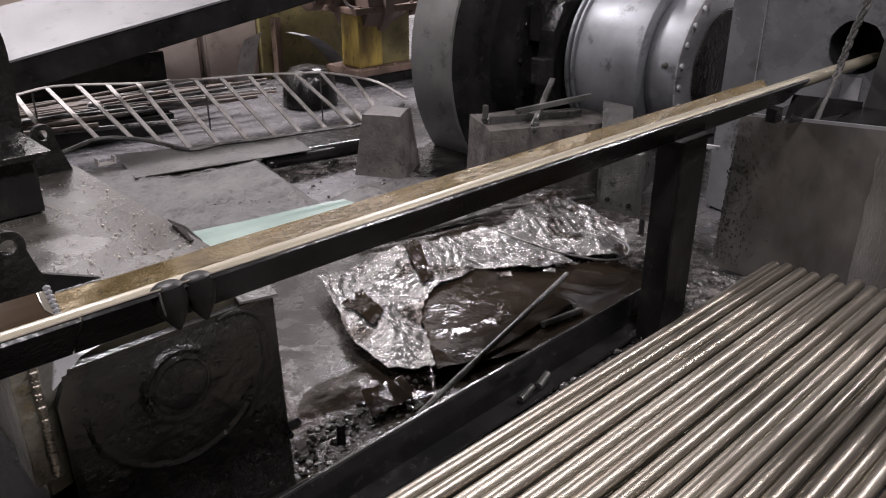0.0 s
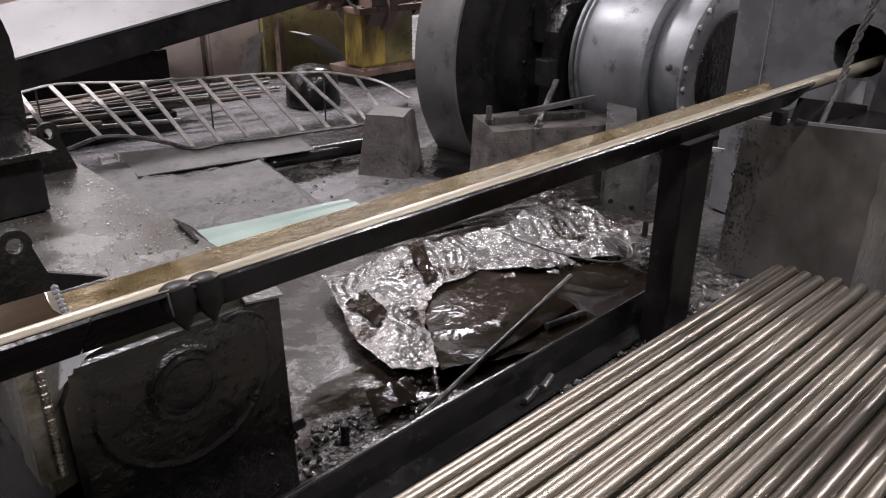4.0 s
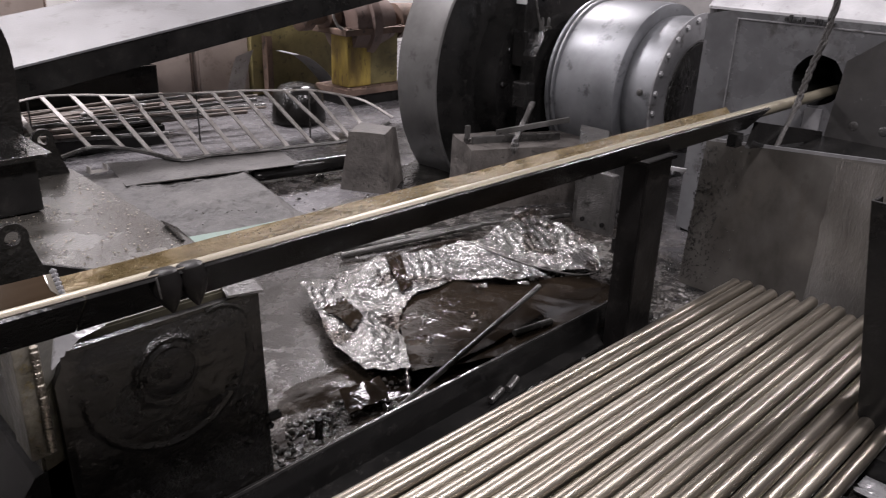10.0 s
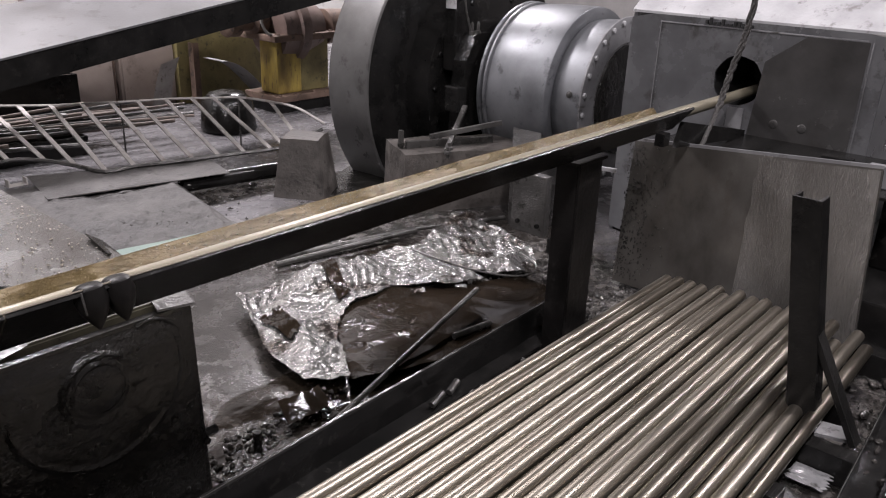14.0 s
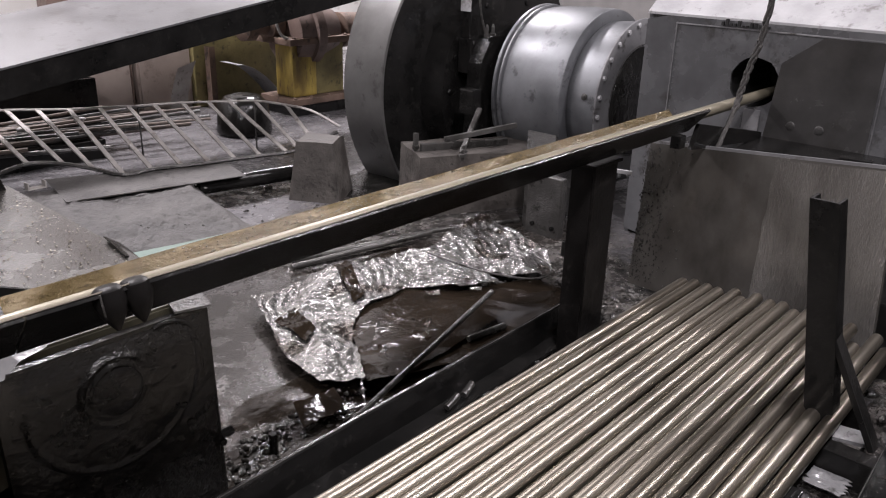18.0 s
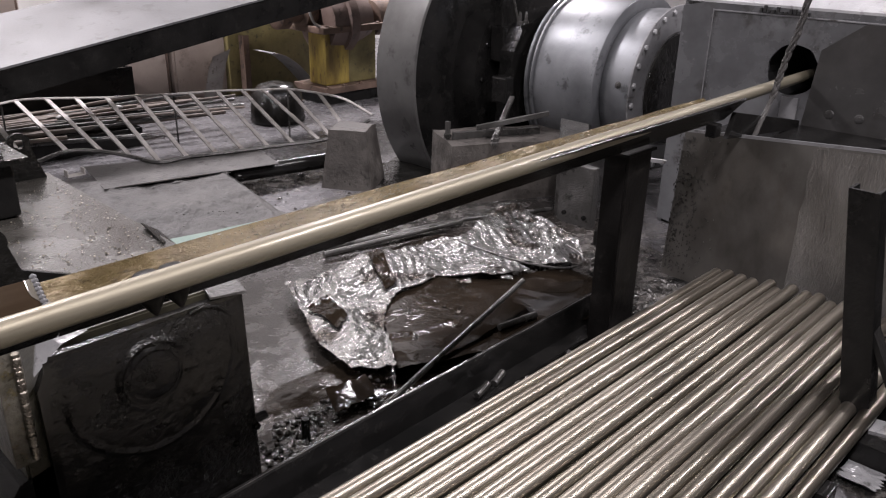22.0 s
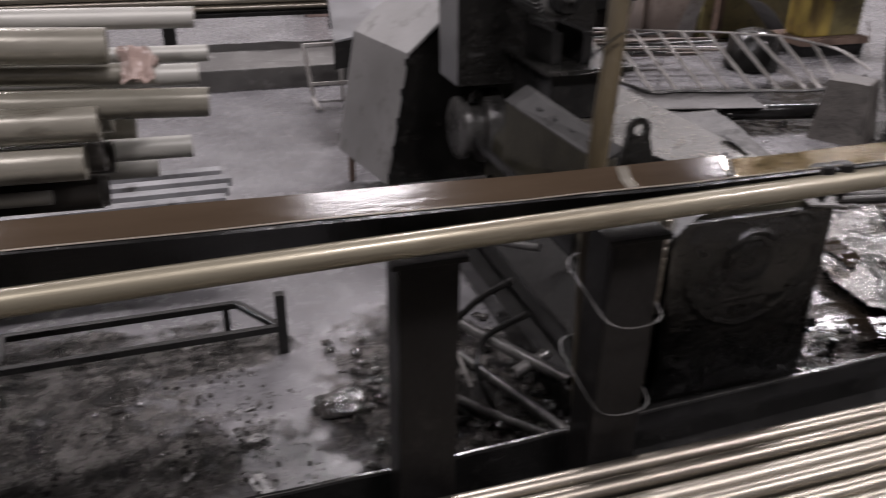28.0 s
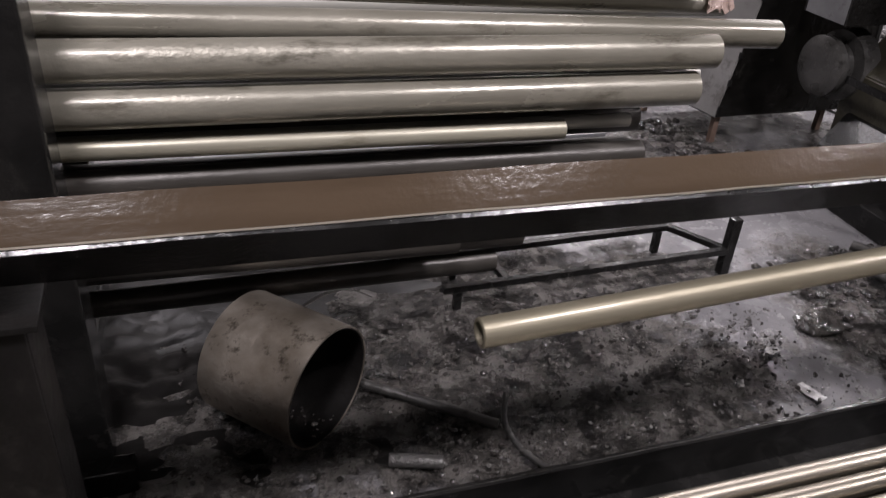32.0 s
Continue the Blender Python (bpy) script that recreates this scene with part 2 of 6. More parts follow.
HOODGREY = surface("hood_grey_paint", (0.13, 0.126, 0.121), (0.19, 0.185, 0.18), (0.3, 0.5), 0.0, 50, 2.5, 0.1, c3=(0.09, 0.084, 0.079))
TOPCOVER = surface("oily_cover_sheet", (0.03, 0.028, 0.0245), (0.06, 0.057, 0.05), (0.16, 0.36), 0.05, 90, 5, 0.12, c3=(0.024, 0.0225, 0.019), glint=0.22, gscale=110)
WELDBAR = surface("weld_scarred_bar", (0.06, 0.055, 0.04), (0.2, 0.19, 0.16), (0.25, 0.5), 0.5, 45, 14, 0.6, c3=(0.12, 0.1, 0.05))
TROUGHGOLD = surface("oily_golden_trough", (0.06, 0.042, 0.016), (0.145, 0.108, 0.05), (0.16, 0.3), 0.35, 160, 14, 0.25, stretch=(0.4, 1, 1), c3=(0.036, 0.025, 0.011), spec=0.5, glint=0.8, gscale=200)
WARMTUBE = surface("yellowish_tube", (0.22, 0.207, 0.16), (0.33, 0.312, 0.25), (0.3, 0.46), 0.4, 60, 3, 0.06, stretch=(0.2, 1, 1), c3=(0.16, 0.143, 0.1))
PALETUBE = surface("pale_tube", (0.26, 0.255, 0.23), (0.36, 0.35, 0.32), (0.35, 0.55), 0.3, 60, 3, 0.06, stretch=(0.3, 1, 1))
OILRUST = surface("oily_brown_pipe", (0.24, 0.205, 0.165), (0.46, 0.415, 0.36), (0.28, 0.44), 0.85, 50, 5, 0.12, c3=(0.08, 0.066, 0.052), glint=0.2, gscale=60)
RAG = surface("pink_plastic", (0.25, 0.18, 0.155), (0.42, 0.33, 0.29), (0.2, 0.5), 0.0, 30, 6, 0.4)
ROPE = surface("dirty_rope", (0.012, 0.011, 0.01), (0.04, 0.037, 0.034), (0.5, 0.85), 0.0, 150, 20, 0.6, c3=(0.11, 0.105, 0.1))


def floor_material():
    """Grey wet concrete that turns into black oily muck around a list of spots."""
    m, n, l, p = nodes_of("wet_concrete_and_muck")
    tc = n.new("ShaderNodeTexCoord")

    def noise_tex(scale, detail, rough=0.6):
        t = n.new("ShaderNodeTexNoise")
        t.inputs["Scale"].default_value, t.inputs["Detail"].default_value, t.inputs["Roughness"].default_value = scale, detail, rough
        l.new(tc.outputs["Object"], t.inputs[0])
        return t.outputs[0]

    def maths(op, a, b2):
        t = n.new("ShaderNodeMath")
        t.operation = op
        for k, v in enumerate((a, b2)):
            if isinstance(v, (int, float)):
                t.inputs[k].default_value = v
            else:
                l.new(v, t.inputs[k])
        return t.outputs[0]

    def spot(cx, cy, rx, ry):
        mp = n.new("ShaderNodeMapping")
        mp.vector_type = "POINT"
        mp.inputs["Location"].default_value = (-cx / rx, -cy / ry, 0)
        mp.inputs["Scale"].default_value = (1 / rx, 1 / ry, 0)
        l.new(tc.outputs["Object"], mp.inputs[0])
        ln = n.new("ShaderNodeVectorMath")
        ln.operation = "LENGTH"
        l.new(mp.outputs[0], ln.inputs[0])
        return maths("SUBTRACT", 1.5, ln.outputs["Value"])

    best = None
    for c in ((2.0, 3.95, 0.75, 0.45), (5.95, 3.6, 0.8, 0.25), (6.9, 3.5, 0.8, 0.6), (4.02, 3.75, 0.33, 0.5), (4.05, 5.25, 0.3, 0.25), (4.0, 0.6, 9.0, 1.95), (7.6, 5.0, 1.0, 0.45), (4.9, 4.4, 0.45, 0.9), (1.5, 3.75, 0.6, 0.5), (2.75, 3.72, 0.62, 0.42), (2.3, 4.1, 0.9, 0.4), (3.3, 4.2, 0.3, 0.12), (6.9, 5.82, 0.4, 0.14), (7.2, 2.1, 1.2, 0.6)):
        sp = spot(*c)
        best = sp if best is None else maths("MAXIMUM", best, sp)
    big, mid, fine = noise_tex(2.2, 8, 0.65), noise_tex(9, 8, 0.7), noise_tex(45, 6)
    f = maths("ADD", maths("ADD", best, maths("MULTIPLY", maths("SUBTRACT", big, 0.5), 2.2)), maths("MULTIPLY", maths("SUBTRACT", mid, 0.5), 1.6))
    mask = n.new("ShaderNodeMapRange")
    mask.interpolation_type = "SMOOTHSTEP"
    mask.inputs["From Min"].default_value, mask.inputs["From Max"].default_value = 0.2, 0.72
    l.new(f, mask.inputs["Value"])

    def ramp(v, c1, c2, p1, p2):
        t = n.new("ShaderNodeValToRGB")
        t.color_ramp.elements[0].position, t.color_ramp.elements[1].position = p1, p2
        t.color_ramp.elements[0].color, t.color_ramp.elements[1].color = (*c1, 1), (*c2, 1)
        l.new(v, t.inputs[0])
        return t.outputs[0]

    soaked = None
    for c in ((6.1, 4.1, 1.05, 0.75), (7.0, 4.3, 0.9, 0.75), (5.5, 4.0, 1.0, 0.8), (6.9, 4.95, 0.6, 0.3)):
        sp = spot(*c)
        soaked = sp if soaked is None else maths("MAXIMUM", soaked, sp)
    soaked = maths("ADD", soaked, maths("MULTIPLY", maths("SUBTRACT", big, 0.5), 1.4))
    damp = n.new("ShaderNodeMapRange")
    damp.interpolation_type = "SMOOTHSTEP"
    damp.inputs["From Min"].default_value, damp.inputs["From Max"].default_value = 0.15, 0.8
    l.new(soaked, damp.inputs["Value"])
    clean = ramp(big, (0.088, 0.085, 0.088), (0.165, 0.161, 0.165), 0.3, 0.7)
    oiled = ramp(mid, (0.012, 0.0105, 0.009), (0.034, 0.03, 0.0265), 0.35, 0.7)
    wetmix = n.new("ShaderNodeMixRGB")
    l.new(damp.outputs[0], wetmix.inputs[0])
    l.new(clean, wetmix.inputs[1])
    l.new(oiled, wetmix.inputs[2])
    clean = wetmix.outputs[0]
    # muck colour; its pale end also paints the wet sparkle
    dirty = ramp(mid, (0.012, 0.011, 0.01), (0.2, 0.185, 0.17), 0.42, 0.69)
    mix = n.new("ShaderNodeMixRGB")
    l.new(mask.outputs[0], mix.inputs[0])
    l.new(clean, mix.inputs[1])
    l.new(dirty, mix.inputs[2])
    l.new(mix.outputs[0], p.inputs["Base Color"])
    rough = n.new("ShaderNodeMapRange")
    rough.inputs["From Min"].default_value, rough.inputs["From Max"].default_value = 0.35, 0.65
    rough.inputs["To Min"].default_value, rough.inputs["To Max"].default_value = 0.11, 0.38
    l.new(mid, rough.inputs["Value"])
    l.new(rough.outputs[0], p.inputs["Roughness"])
    bp = n.new("ShaderNodeBump")
    bp.inputs["Distance"].default_value = 0.04
    l.new(maths("ADD", maths("MULTIPLY", mask.outputs[0], 0.88), 0.1), bp.inputs["Strength"])
    l.new(maths("ADD", fine, maths("MULTIPLY", mid, 2.5)), bp.inputs["Height"])
    l.new(bp.outputs[0], p.inputs["Normal"])
    l.new(maths("ADD", maths("MULTIPLY", mask.outputs[0], 0.62), 0.32), p.inputs["Specular IOR Level"])
    p.inputs["Coat Weight"].default_value, p.inputs["Coat Roughness"].default_value = 0.05, 0.2
    l.new(bp.outputs[0], p.inputs["Coat Normal"])
    return m


def runs(material, strength):
    """Adds fine upright runs of liquid to a plate's relief."""
    n, l = material.node_tree.nodes, material.node_tree.links
    p, tc, mp, tex, bp = n["Principled BSDF"], n.new("ShaderNodeTexCoord"), n.new("ShaderNodeMapping"), n.new("ShaderNodeTexNoise"), n.new("ShaderNodeBump")
    mp.inputs["Scale"].default_value = (1, 170, 22)
    tex.inputs["Scale"].default_value, tex.inputs["Detail"].default_value = 1.0, 3
    l.new(tc.outputs["Object"], mp.inputs[0])
    l.new(mp.outputs[0], tex.inputs[0])
    bp.inputs["Strength"].default_value, bp.inputs["Distance"].default_value = strength, 0.01
    l.new(tex.outputs[0], bp.inputs["Height"])
    l.new(p.inputs["Normal"].links[0].from_socket, bp.inputs["Normal"])
    l.new(bp.outputs[0], p.inputs["Normal"])


runs(SHEENPLATE, 0.8)
for coated, much, gloss in ((BRIGHT, 0.12, 0.16), (WARMBAR, 0.35, 0.12), (TUBE, 0.3, 0.12)):
    coat = coated.node_tree.nodes["Principled BSDF"]
    coat.inputs["Coat Weight"].default_value, coat.inputs["Coat Roughness"].default_value = much, gloss

FLOOR = floor_material()


def foil_material():
    """Crinkled wet metal foil: bright where bare, with smears of brown oil, sharp small creases and flat panels between."""
    m, n, l, p = nodes_of("wet_crinkled_foil")
    tc = n.new("ShaderNodeTexCoord")
    warp = n.new("ShaderNodeTexNoise")
    warp.inputs["Scale"].default_value, warp.inputs["Detail"].default_value = 9, 3
    l.new(tc.outputs["Object"], warp.inputs["Vector"])
    off = n.new("ShaderNodeVectorMath")
    off.operation = "MULTIPLY_ADD"
    off.inputs[1].default_value = (0.03, 0.03, 0.0)
    l.new(warp.outputs["Color"], off.inputs[0])
    l.new(tc.outputs["Object"], off.inputs[2])
    pool, fine = n.new("ShaderNodeTexNoise"), n.new("ShaderNodeTexNoise")
    pool.inputs["Scale"].default_value, pool.inputs["Detail"].default_value, pool.inputs["Roughness"].default_value = 5, 6, 0.6
    fine.inputs["Scale"].default_value, fine.inputs["Detail"].default_value, fine.inputs["Roughness"].default_value = 130, 5, 0.7
    l.new(tc.outputs["Object"], pool.inputs["Vector"])
    l.new(tc.outputs["Object"], fine.inputs["Vector"])
    height = None
    for scale, share in ((34.0, 1.0), (90.0, 0.35)):
        cell = n.new("ShaderNodeTexVoronoi")
        cell.inputs["Scale"].default_value = scale
        cell.distance = "CHEBYCHEV"
        l.new(off.outputs[0], cell.inputs["Vector"])
        s = n.new("ShaderNodeMath")
        s.operation = "MULTIPLY_ADD"
        s.inputs[1].default_value = share
        l.new(cell.outputs["Distance"], s.inputs[0])
        if height is not None:
            l.new(height, s.inputs[2])
        else:
            s.inputs[2].default_value = 0.0
        height = s.outputs[0]
    wet = n.new("ShaderNodeValToRGB")
    wet.color_ramp.elements[0].position, wet.color_ramp.elements[1].position = 0.42, 0.47
    l.new(pool.outputs[0], wet.inputs[0])
    mix = n.new("ShaderNodeMixRGB")
    mix.inputs[1].default_value = (0.03, 0.024, 0.019, 1)
    mix.inputs[2].default_value = (0.17, 0.166, 0.16, 1)
    l.new(wet.outputs[0], mix.inputs[0])
    l.new(mix.outputs[0], p.inputs["Base Color"])
    p.inputs["Metallic"].default_value = 0.8
    p.inputs["Roughness"].default_value = 0.25
    bp, bp2 = n.new("ShaderNodeBump"), n.new("ShaderNodeBump")
    bp.inputs["Strength"].default_value, bp.inputs["Distance"].default_value = 0.55, 0.012
    l.new(height, bp.inputs["Height"])
    bp2.inputs["Strength"].default_value, bp2.inputs["Distance"].default_value = 0.06, 0.008
    l.new(fine.outputs[0], bp2.inputs["Height"])
    l.new(bp.outputs[0], bp2.inputs["Normal"])
    l.new(bp2.outputs[0], p.inputs["Normal"])
    return m


FOIL = foil_material()
OILSHEET = surface("oil_covered_sheet", (0.0085, 0.0062, 0.0043), (0.015, 0.0111, 0.0078), (0.04, 0.11), 0.0, 14, 2.5, 0.03, c3=(0.02, 0.0153, 0.011), glint=0.2, gscale=22, spec=0.09)


# ---- mesh helpers ----
ORIGIN = {}


def thing(name, at, label, category, group="", kind=""):
    ob = new(name)
    ob.empty_display_size = 0.05
    ob.location = at
    ORIGIN[ob.name] = Vector(at)
    return tagged(ob, label, category, group, kind)


def part(name, bm, material, parent=None, label="", smooth=False):
    """Links bm (world coordinates) as one mesh, under parent if given."""
    o = ORIGIN.get(parent.name, Vector((0, 0, 0))) if parent else Vector((0, 0, 0))
    bmesh.ops.translate(bm, verts=bm.verts, vec=-o)
    bmesh.ops.recalc_face_normals(bm, faces=bm.faces)
    me = bpy.data.meshes.new(name)
    bm.to_mesh(me)
    bm.free()
    me.materials.append(material)
    if smooth:
        me.shade_smooth()
        me.set_sharp_from_angle(angle=radians(40))
    ob = new(name, me)
    if parent:
        ob.parent = parent
        ORIGIN[ob.name] = o
    if label:
        ob["label"] = label
    return ob


def solid(name, bm, material, label, category, group="", kind="", smooth=False):
    """A thing or piece of setting of one mesh."""
    return tagged(part(name, bm, material, None, label, smooth), label, category, group, kind)


def B():
    return bmesh.new()


def box(bm, x0, y0, z0, x1, y1, z1, bevel=0.0, m=None):
    v = [bm.verts.new(p) for p in ((x0, y0, z0), (x1, y0, z0), (x1, y1, z0), (x0, y1, z0), (x0, y0, z1), (x1, y0, z1), (x1, y1, z1), (x0, y1, z1))]
    f = [bm.faces.new([v[i] for i in q]) for q in ((0, 3, 2, 1), (4, 5, 6, 7), (0, 1, 5, 4), (1, 2, 6, 5), (2, 3, 7, 6), (3, 0, 4, 7))]
    if m:
        bmesh.ops.transform(bm, matrix=m, verts=v)
    if bevel:
        bmesh.ops.bevel(bm, geom=list({e for q in f for e in q.edges}), offset=bevel, segments=2, affect="EDGES", profile=0.6)
    return bm


def frame_of(p, q):
    p, q = Vector(p), Vector(q)
    return Matrix.Translation(p) @ (q - p).to_track_quat("Z", "Y").to_matrix().to_4x4(), (q - p).length


def beam(bm, p, q, w, h, bevel=0.0, spin=0.0):
    """A rectangular bar from p to q, w wide and h high in its own section."""
    m, d = frame_of(p, q)
    return box(bm, -w / 2, -h / 2, 0, w / 2, h / 2, d, bevel, m @ Matrix.Rotation(radians(spin), 4, "Z"))


def lathe(bm, p, q, profile, seg=32, closed=False):
    """Turns a profile of (along, radius) about the axis from p towards q."""
    m, d = frame_of(p, q)
    rings = []
    for z, r in profile:
        rings.append([bm.verts.new(m @ Vector((r * math.cos(2 * math.pi * k / seg), r * math.sin(2 * math.pi * k / seg), z))) for k in range(seg)])
    n = len(rings)
    for i in range(n if closed else n - 1):
        a, b2 = rings[i], rings[(i + 1) % n]
        for k in range(seg):
            bm.faces.new((a[k], a[(k + 1) % seg], b2[(k + 1) % seg], b2[k]))
    if not closed:
        bm.faces.new(rings[0][::-1])
        bm.faces.new(rings[-1])
    return bm


def rod(bm, p, q, r, seg=16, chamfer=0.0):
    d = (Vector(q) - Vector(p)).length
    c = chamfer or r * 0.12
    return lathe(bm, p, q, ((0, r - c), (c, r), (d - c, r), (d, r - c)), seg)


def pipe(bm, p, q, r, wall, seg=24):
    d = (Vector(q) - Vector(p)).length
    return lathe(bm, p, q, ((0, r - wall), (0, r), (d, r), (d, r - wall)), seg, True)


def prism(bm, pts, lift):
    """A flat polygon of world points pushed along lift."""
    lift = Vector(lift)
    a = [bm.verts.new(Vector(p)) for p in pts]
    b2 = [bm.verts.new(Vector(p) + lift) for p in pts]
    bm.faces.new(a)
    bm.faces.new(b2[::-1])
    n = len(a)
    for i in range(n):
        bm.faces.new((a[i], b2[i], b2[(i + 1) % n], a[(i + 1) % n]))
    return bm


def curve_points(pts, steps=6):
    """Catmull-Rom through pts."""
    p = [Vector(v) for v in pts]
    p = [2 * p[0] - p[1]] + p + [2 * p[-1] - p[-2]]
    out = []
    for i in range(1, len(p) - 2):
        for k in range(steps):
            t = k / steps
            out.append(0.5 * (2 * p[i] + (p[i + 1] - p[i - 1]) * t + (2 * p[i - 1] - 5 * p[i] + 4 * p[i + 1] - p[i + 2]) * t * t + (3 * p[i] - p[i - 1] - 3 * p[i + 1] + p[i + 2]) * t ** 3))
    return out + [p[-2]]


def cable(bm, pts, r, steps=6, seg=8, flat=1.0):
    c = curve_points(pts, steps)
    rings = []
    for i, v in enumerate(c):
        d = (c[min(i + 1, len(c) - 1)] - c[max(i - 1, 0)]).normalized()
        s = d.cross(Vector((0, 0, 1)))
        s = s.normalized() if s.length > 1e-4 else Vector((1, 0, 0))
        u = s.cross(d)
        rings.append([bm.verts.new(v + r * (s * math.cos(2 * math.pi * k / seg) + u * flat * math.sin(2 * math.pi * k / seg))) for k in range(seg)])
    for a, b2 in zip(rings, rings[1:]):
        for k in range(seg):
            bm.faces.new((a[k], a[(k + 1) % seg], b2[(k + 1) % seg], b2[k]))
    bm.faces.new(rings[0][::-1])
    bm.faces.new(rings[-1])
    return bm


def sheet(bm, nx, ny, f, thick=0.0):
    """A grid of f(u, v) points, u and v from 0 to 1, with thickness below."""
    g = [[bm.verts.new(Vector(f(i / nx, j / ny))) for j in range(ny + 1)] for i in range(nx + 1)]
    for i in range(nx):
        for j in range(ny):
            bm.faces.new((g[i][j], g[i + 1][j], g[i + 1][j + 1], g[i][j + 1]))
    if thick:
        low = [[bm.verts.new(v.co - Vector((0, 0, thick))) for v in row] for row in g]
        for i in range(nx):
            for j in range(ny):
                bm.faces.new((low[i][j], low[i][j + 1], low[i + 1][j + 1], low[i + 1][j]))
        rim = [(i, 0) for i in range(nx)] + [(nx, j) for j in range(ny)] + [(i, ny) for i in range(nx, 0, -1)] + [(0, j) for j in range(ny, 0, -1)]
        for (a, b2), (c, d) in zip(rim, rim[1:] + rim[:1]):
            bm.faces.new((g[a][b2], low[a][b2], low[c][d], g[c][d]))
    return bm


def bolt(bm, p, n, r=0.011, h=0.01):
    p, n = Vector(p), Vector(n).normalized()
    return lathe(bm, p - n * 0.002, p + n * h, ((0, r), (h * 0.8, r), (h, r * 0.8)), 6)


def nz(x, y, z=0.0, s=1.0):
    return noise.noise(Vector((x * s, y * s, z)))


def bolts(parent, places, n, size, mat, name="bolt"):
    """One bolt head a part, all on one mesh."""
    first = None
    for p in places:
        if first is None:
            q = Vector(n).normalized()
            first = part(name, lathe(B(), Vector((0, 0, 0)) - q * 0.002, q * size * 0.9, ((0, size), (size * 0.7, size), (size * 0.9, size * 0.8)), 6), mat)
            first.parent = parent
            ob = first
        else:
            ob = new(name, first.data)
            ob.parent = parent
        ob.location = Vector(p) - ORIGIN[parent.name]

# ---- the setting ----
def floor_z(x, y):
    return 0.010 * nz(x, y, 0, 1.3) + 0.004 * nz(x, y, 3, 6)


bm = sheet(B(), 170, 150, lambda u, v: (-3 + 18 * u, -2.5 + 16.4 * v, floor_z(-3 + 18 * u, -2.5 + 16.4 * v)))
solid("ground", bm, FLOOR, "wet grey concrete shop floor stained with oil", "floor", kind="structure", smooth=True)
# side walls and roof are added to close the hall; their grey sets the bounce
for name, q, mat, text in (("wall_north", (-3, 10.6, -0.1, 15, 10.9, 7), PLASTER, "dirty white plaster wall of the hall"), ("wall_east", (14.7, -2.5, -0.1, 15, 10.6, 7), DARKWALL, "grey hall wall toned for bounced light"),
                           ("wall_west", (-3.3, -2.5, -0.1, -3, 10.6, 7), DARKWALL, "grey hall wall toned for bounced light"), ("wall_south", (-3.3, -2.8, -0.1, 15, -2.5, 7), DARKWALL, "grey hall wall toned for bounced light"),
                           ("ceiling", (-3.3, -2.8, 7, 15, 10.9, 7.2), DARKWALL, "unseen hall roof toned for bounced light")):
    solid(name, box(B(), *q), mat, text, "ceiling" if name == "ceiling" else "wall", kind="structure")
# columns against the far wall
for x in (4.6, 5.05, 7.6):
    solid("wall_column", box(B(), x, 10.35, 0, x + 0.22, 10.6, 7, 0.01), RUSTBRICK, "brown painted steel column against the wall", "column", kind="structure")
# low kerb and raised strip at the back of the bay
solid("kerb", box(B(), -1.5, 7.6, -0.05, 5.3, 7.78, 0.15, 0.012), DARKSTONE, "dark grimy concrete kerb", "kerb", kind="structure")
solid("raised_strip", sheet(B(), 40, 8, lambda u, v: (-1.5 + 6.8 * u, 7.785 + 0.9 * v, 0.11 + 0.02 * nz(9 * u, v, 2, 2)), 0.1), DARKSTONE, "grimy raised concrete strip behind the kerb", "floor", kind="structure", smooth=True)


def scatter(spots):
    """Many small lumps in one mesh: ((x, y, z), (sx, sy, sz), turn) each."""
    ball = B()
    bmesh.ops.create_icosphere(ball, subdivisions=1, radius=1.0)
    ball.verts.ensure_lookup_table()
    vs = [v.co.copy() for v in ball.verts]
    fs = [[v.index for v in f.verts] for f in ball.faces]
    ball.free()
    pts, faces = [], []
    for (x, y, z), (sx, sy, sz), a in spots:
        k = len(pts)
        c, d = math.cos(a), math.sin(a)
        for v in vs:
            p, q = v.x * sx, v.y * sy
            pts.append((x + c * p - d * q, y + d * p + c * q, z + v.z * sz))
        faces += [[i + k for i in f] for f in fs]
    me = bpy.data.meshes.new("scatter")
    me.from_pydata(pts, [], faces)
    bm = B()
    bm.from_mesh(me)
    bpy.data.meshes.remove(me)
    return bm


# ---- the run-out trough and its posts ----
def trough_z(x):
    return 0.9 + max(0.0, 4.3 - x) * 0.016


def leg_mesh(xs, side, z_of=trough_z):
    bm = B()
    rings = []
    for x in xs:
        z = z_of(x)
        wob = 0.0025 * nz(x, side, 5, 3.1)
        yl, zb = 3.253 + side * 0.077, z - 0.092
        if side == 1:
            # the run towards the die is a slightly lower angle
            yl, zt = (yl, z - 0.010) if xs[0] < 4.5 else (3.323, z - 0.018)
            prof = ((3.253, zb), (yl + wob, zt + wob), (yl + 0.007 + wob, zt - 0.006 + wob), (3.253, zb - 0.012))
        else:
            prof = ((3.253, zb - 0.012), (yl - 0.007 + wob, z - 0.006 + wob), (yl + wob, z + wob), (3.253, zb))
        rings.append([bm.verts.new((x, y, zz)) for y, zz in prof])
    for a, b2 in zip(rings, rings[1:]):
        for k in range(4):
            bm.faces.new((a[k], a[(k + 1) % 4], b2[(k + 1) % 4], b2[k]))
    bm.faces.new(rings[0][::-1])
    bm.faces.new(rings[-1])
    return bm


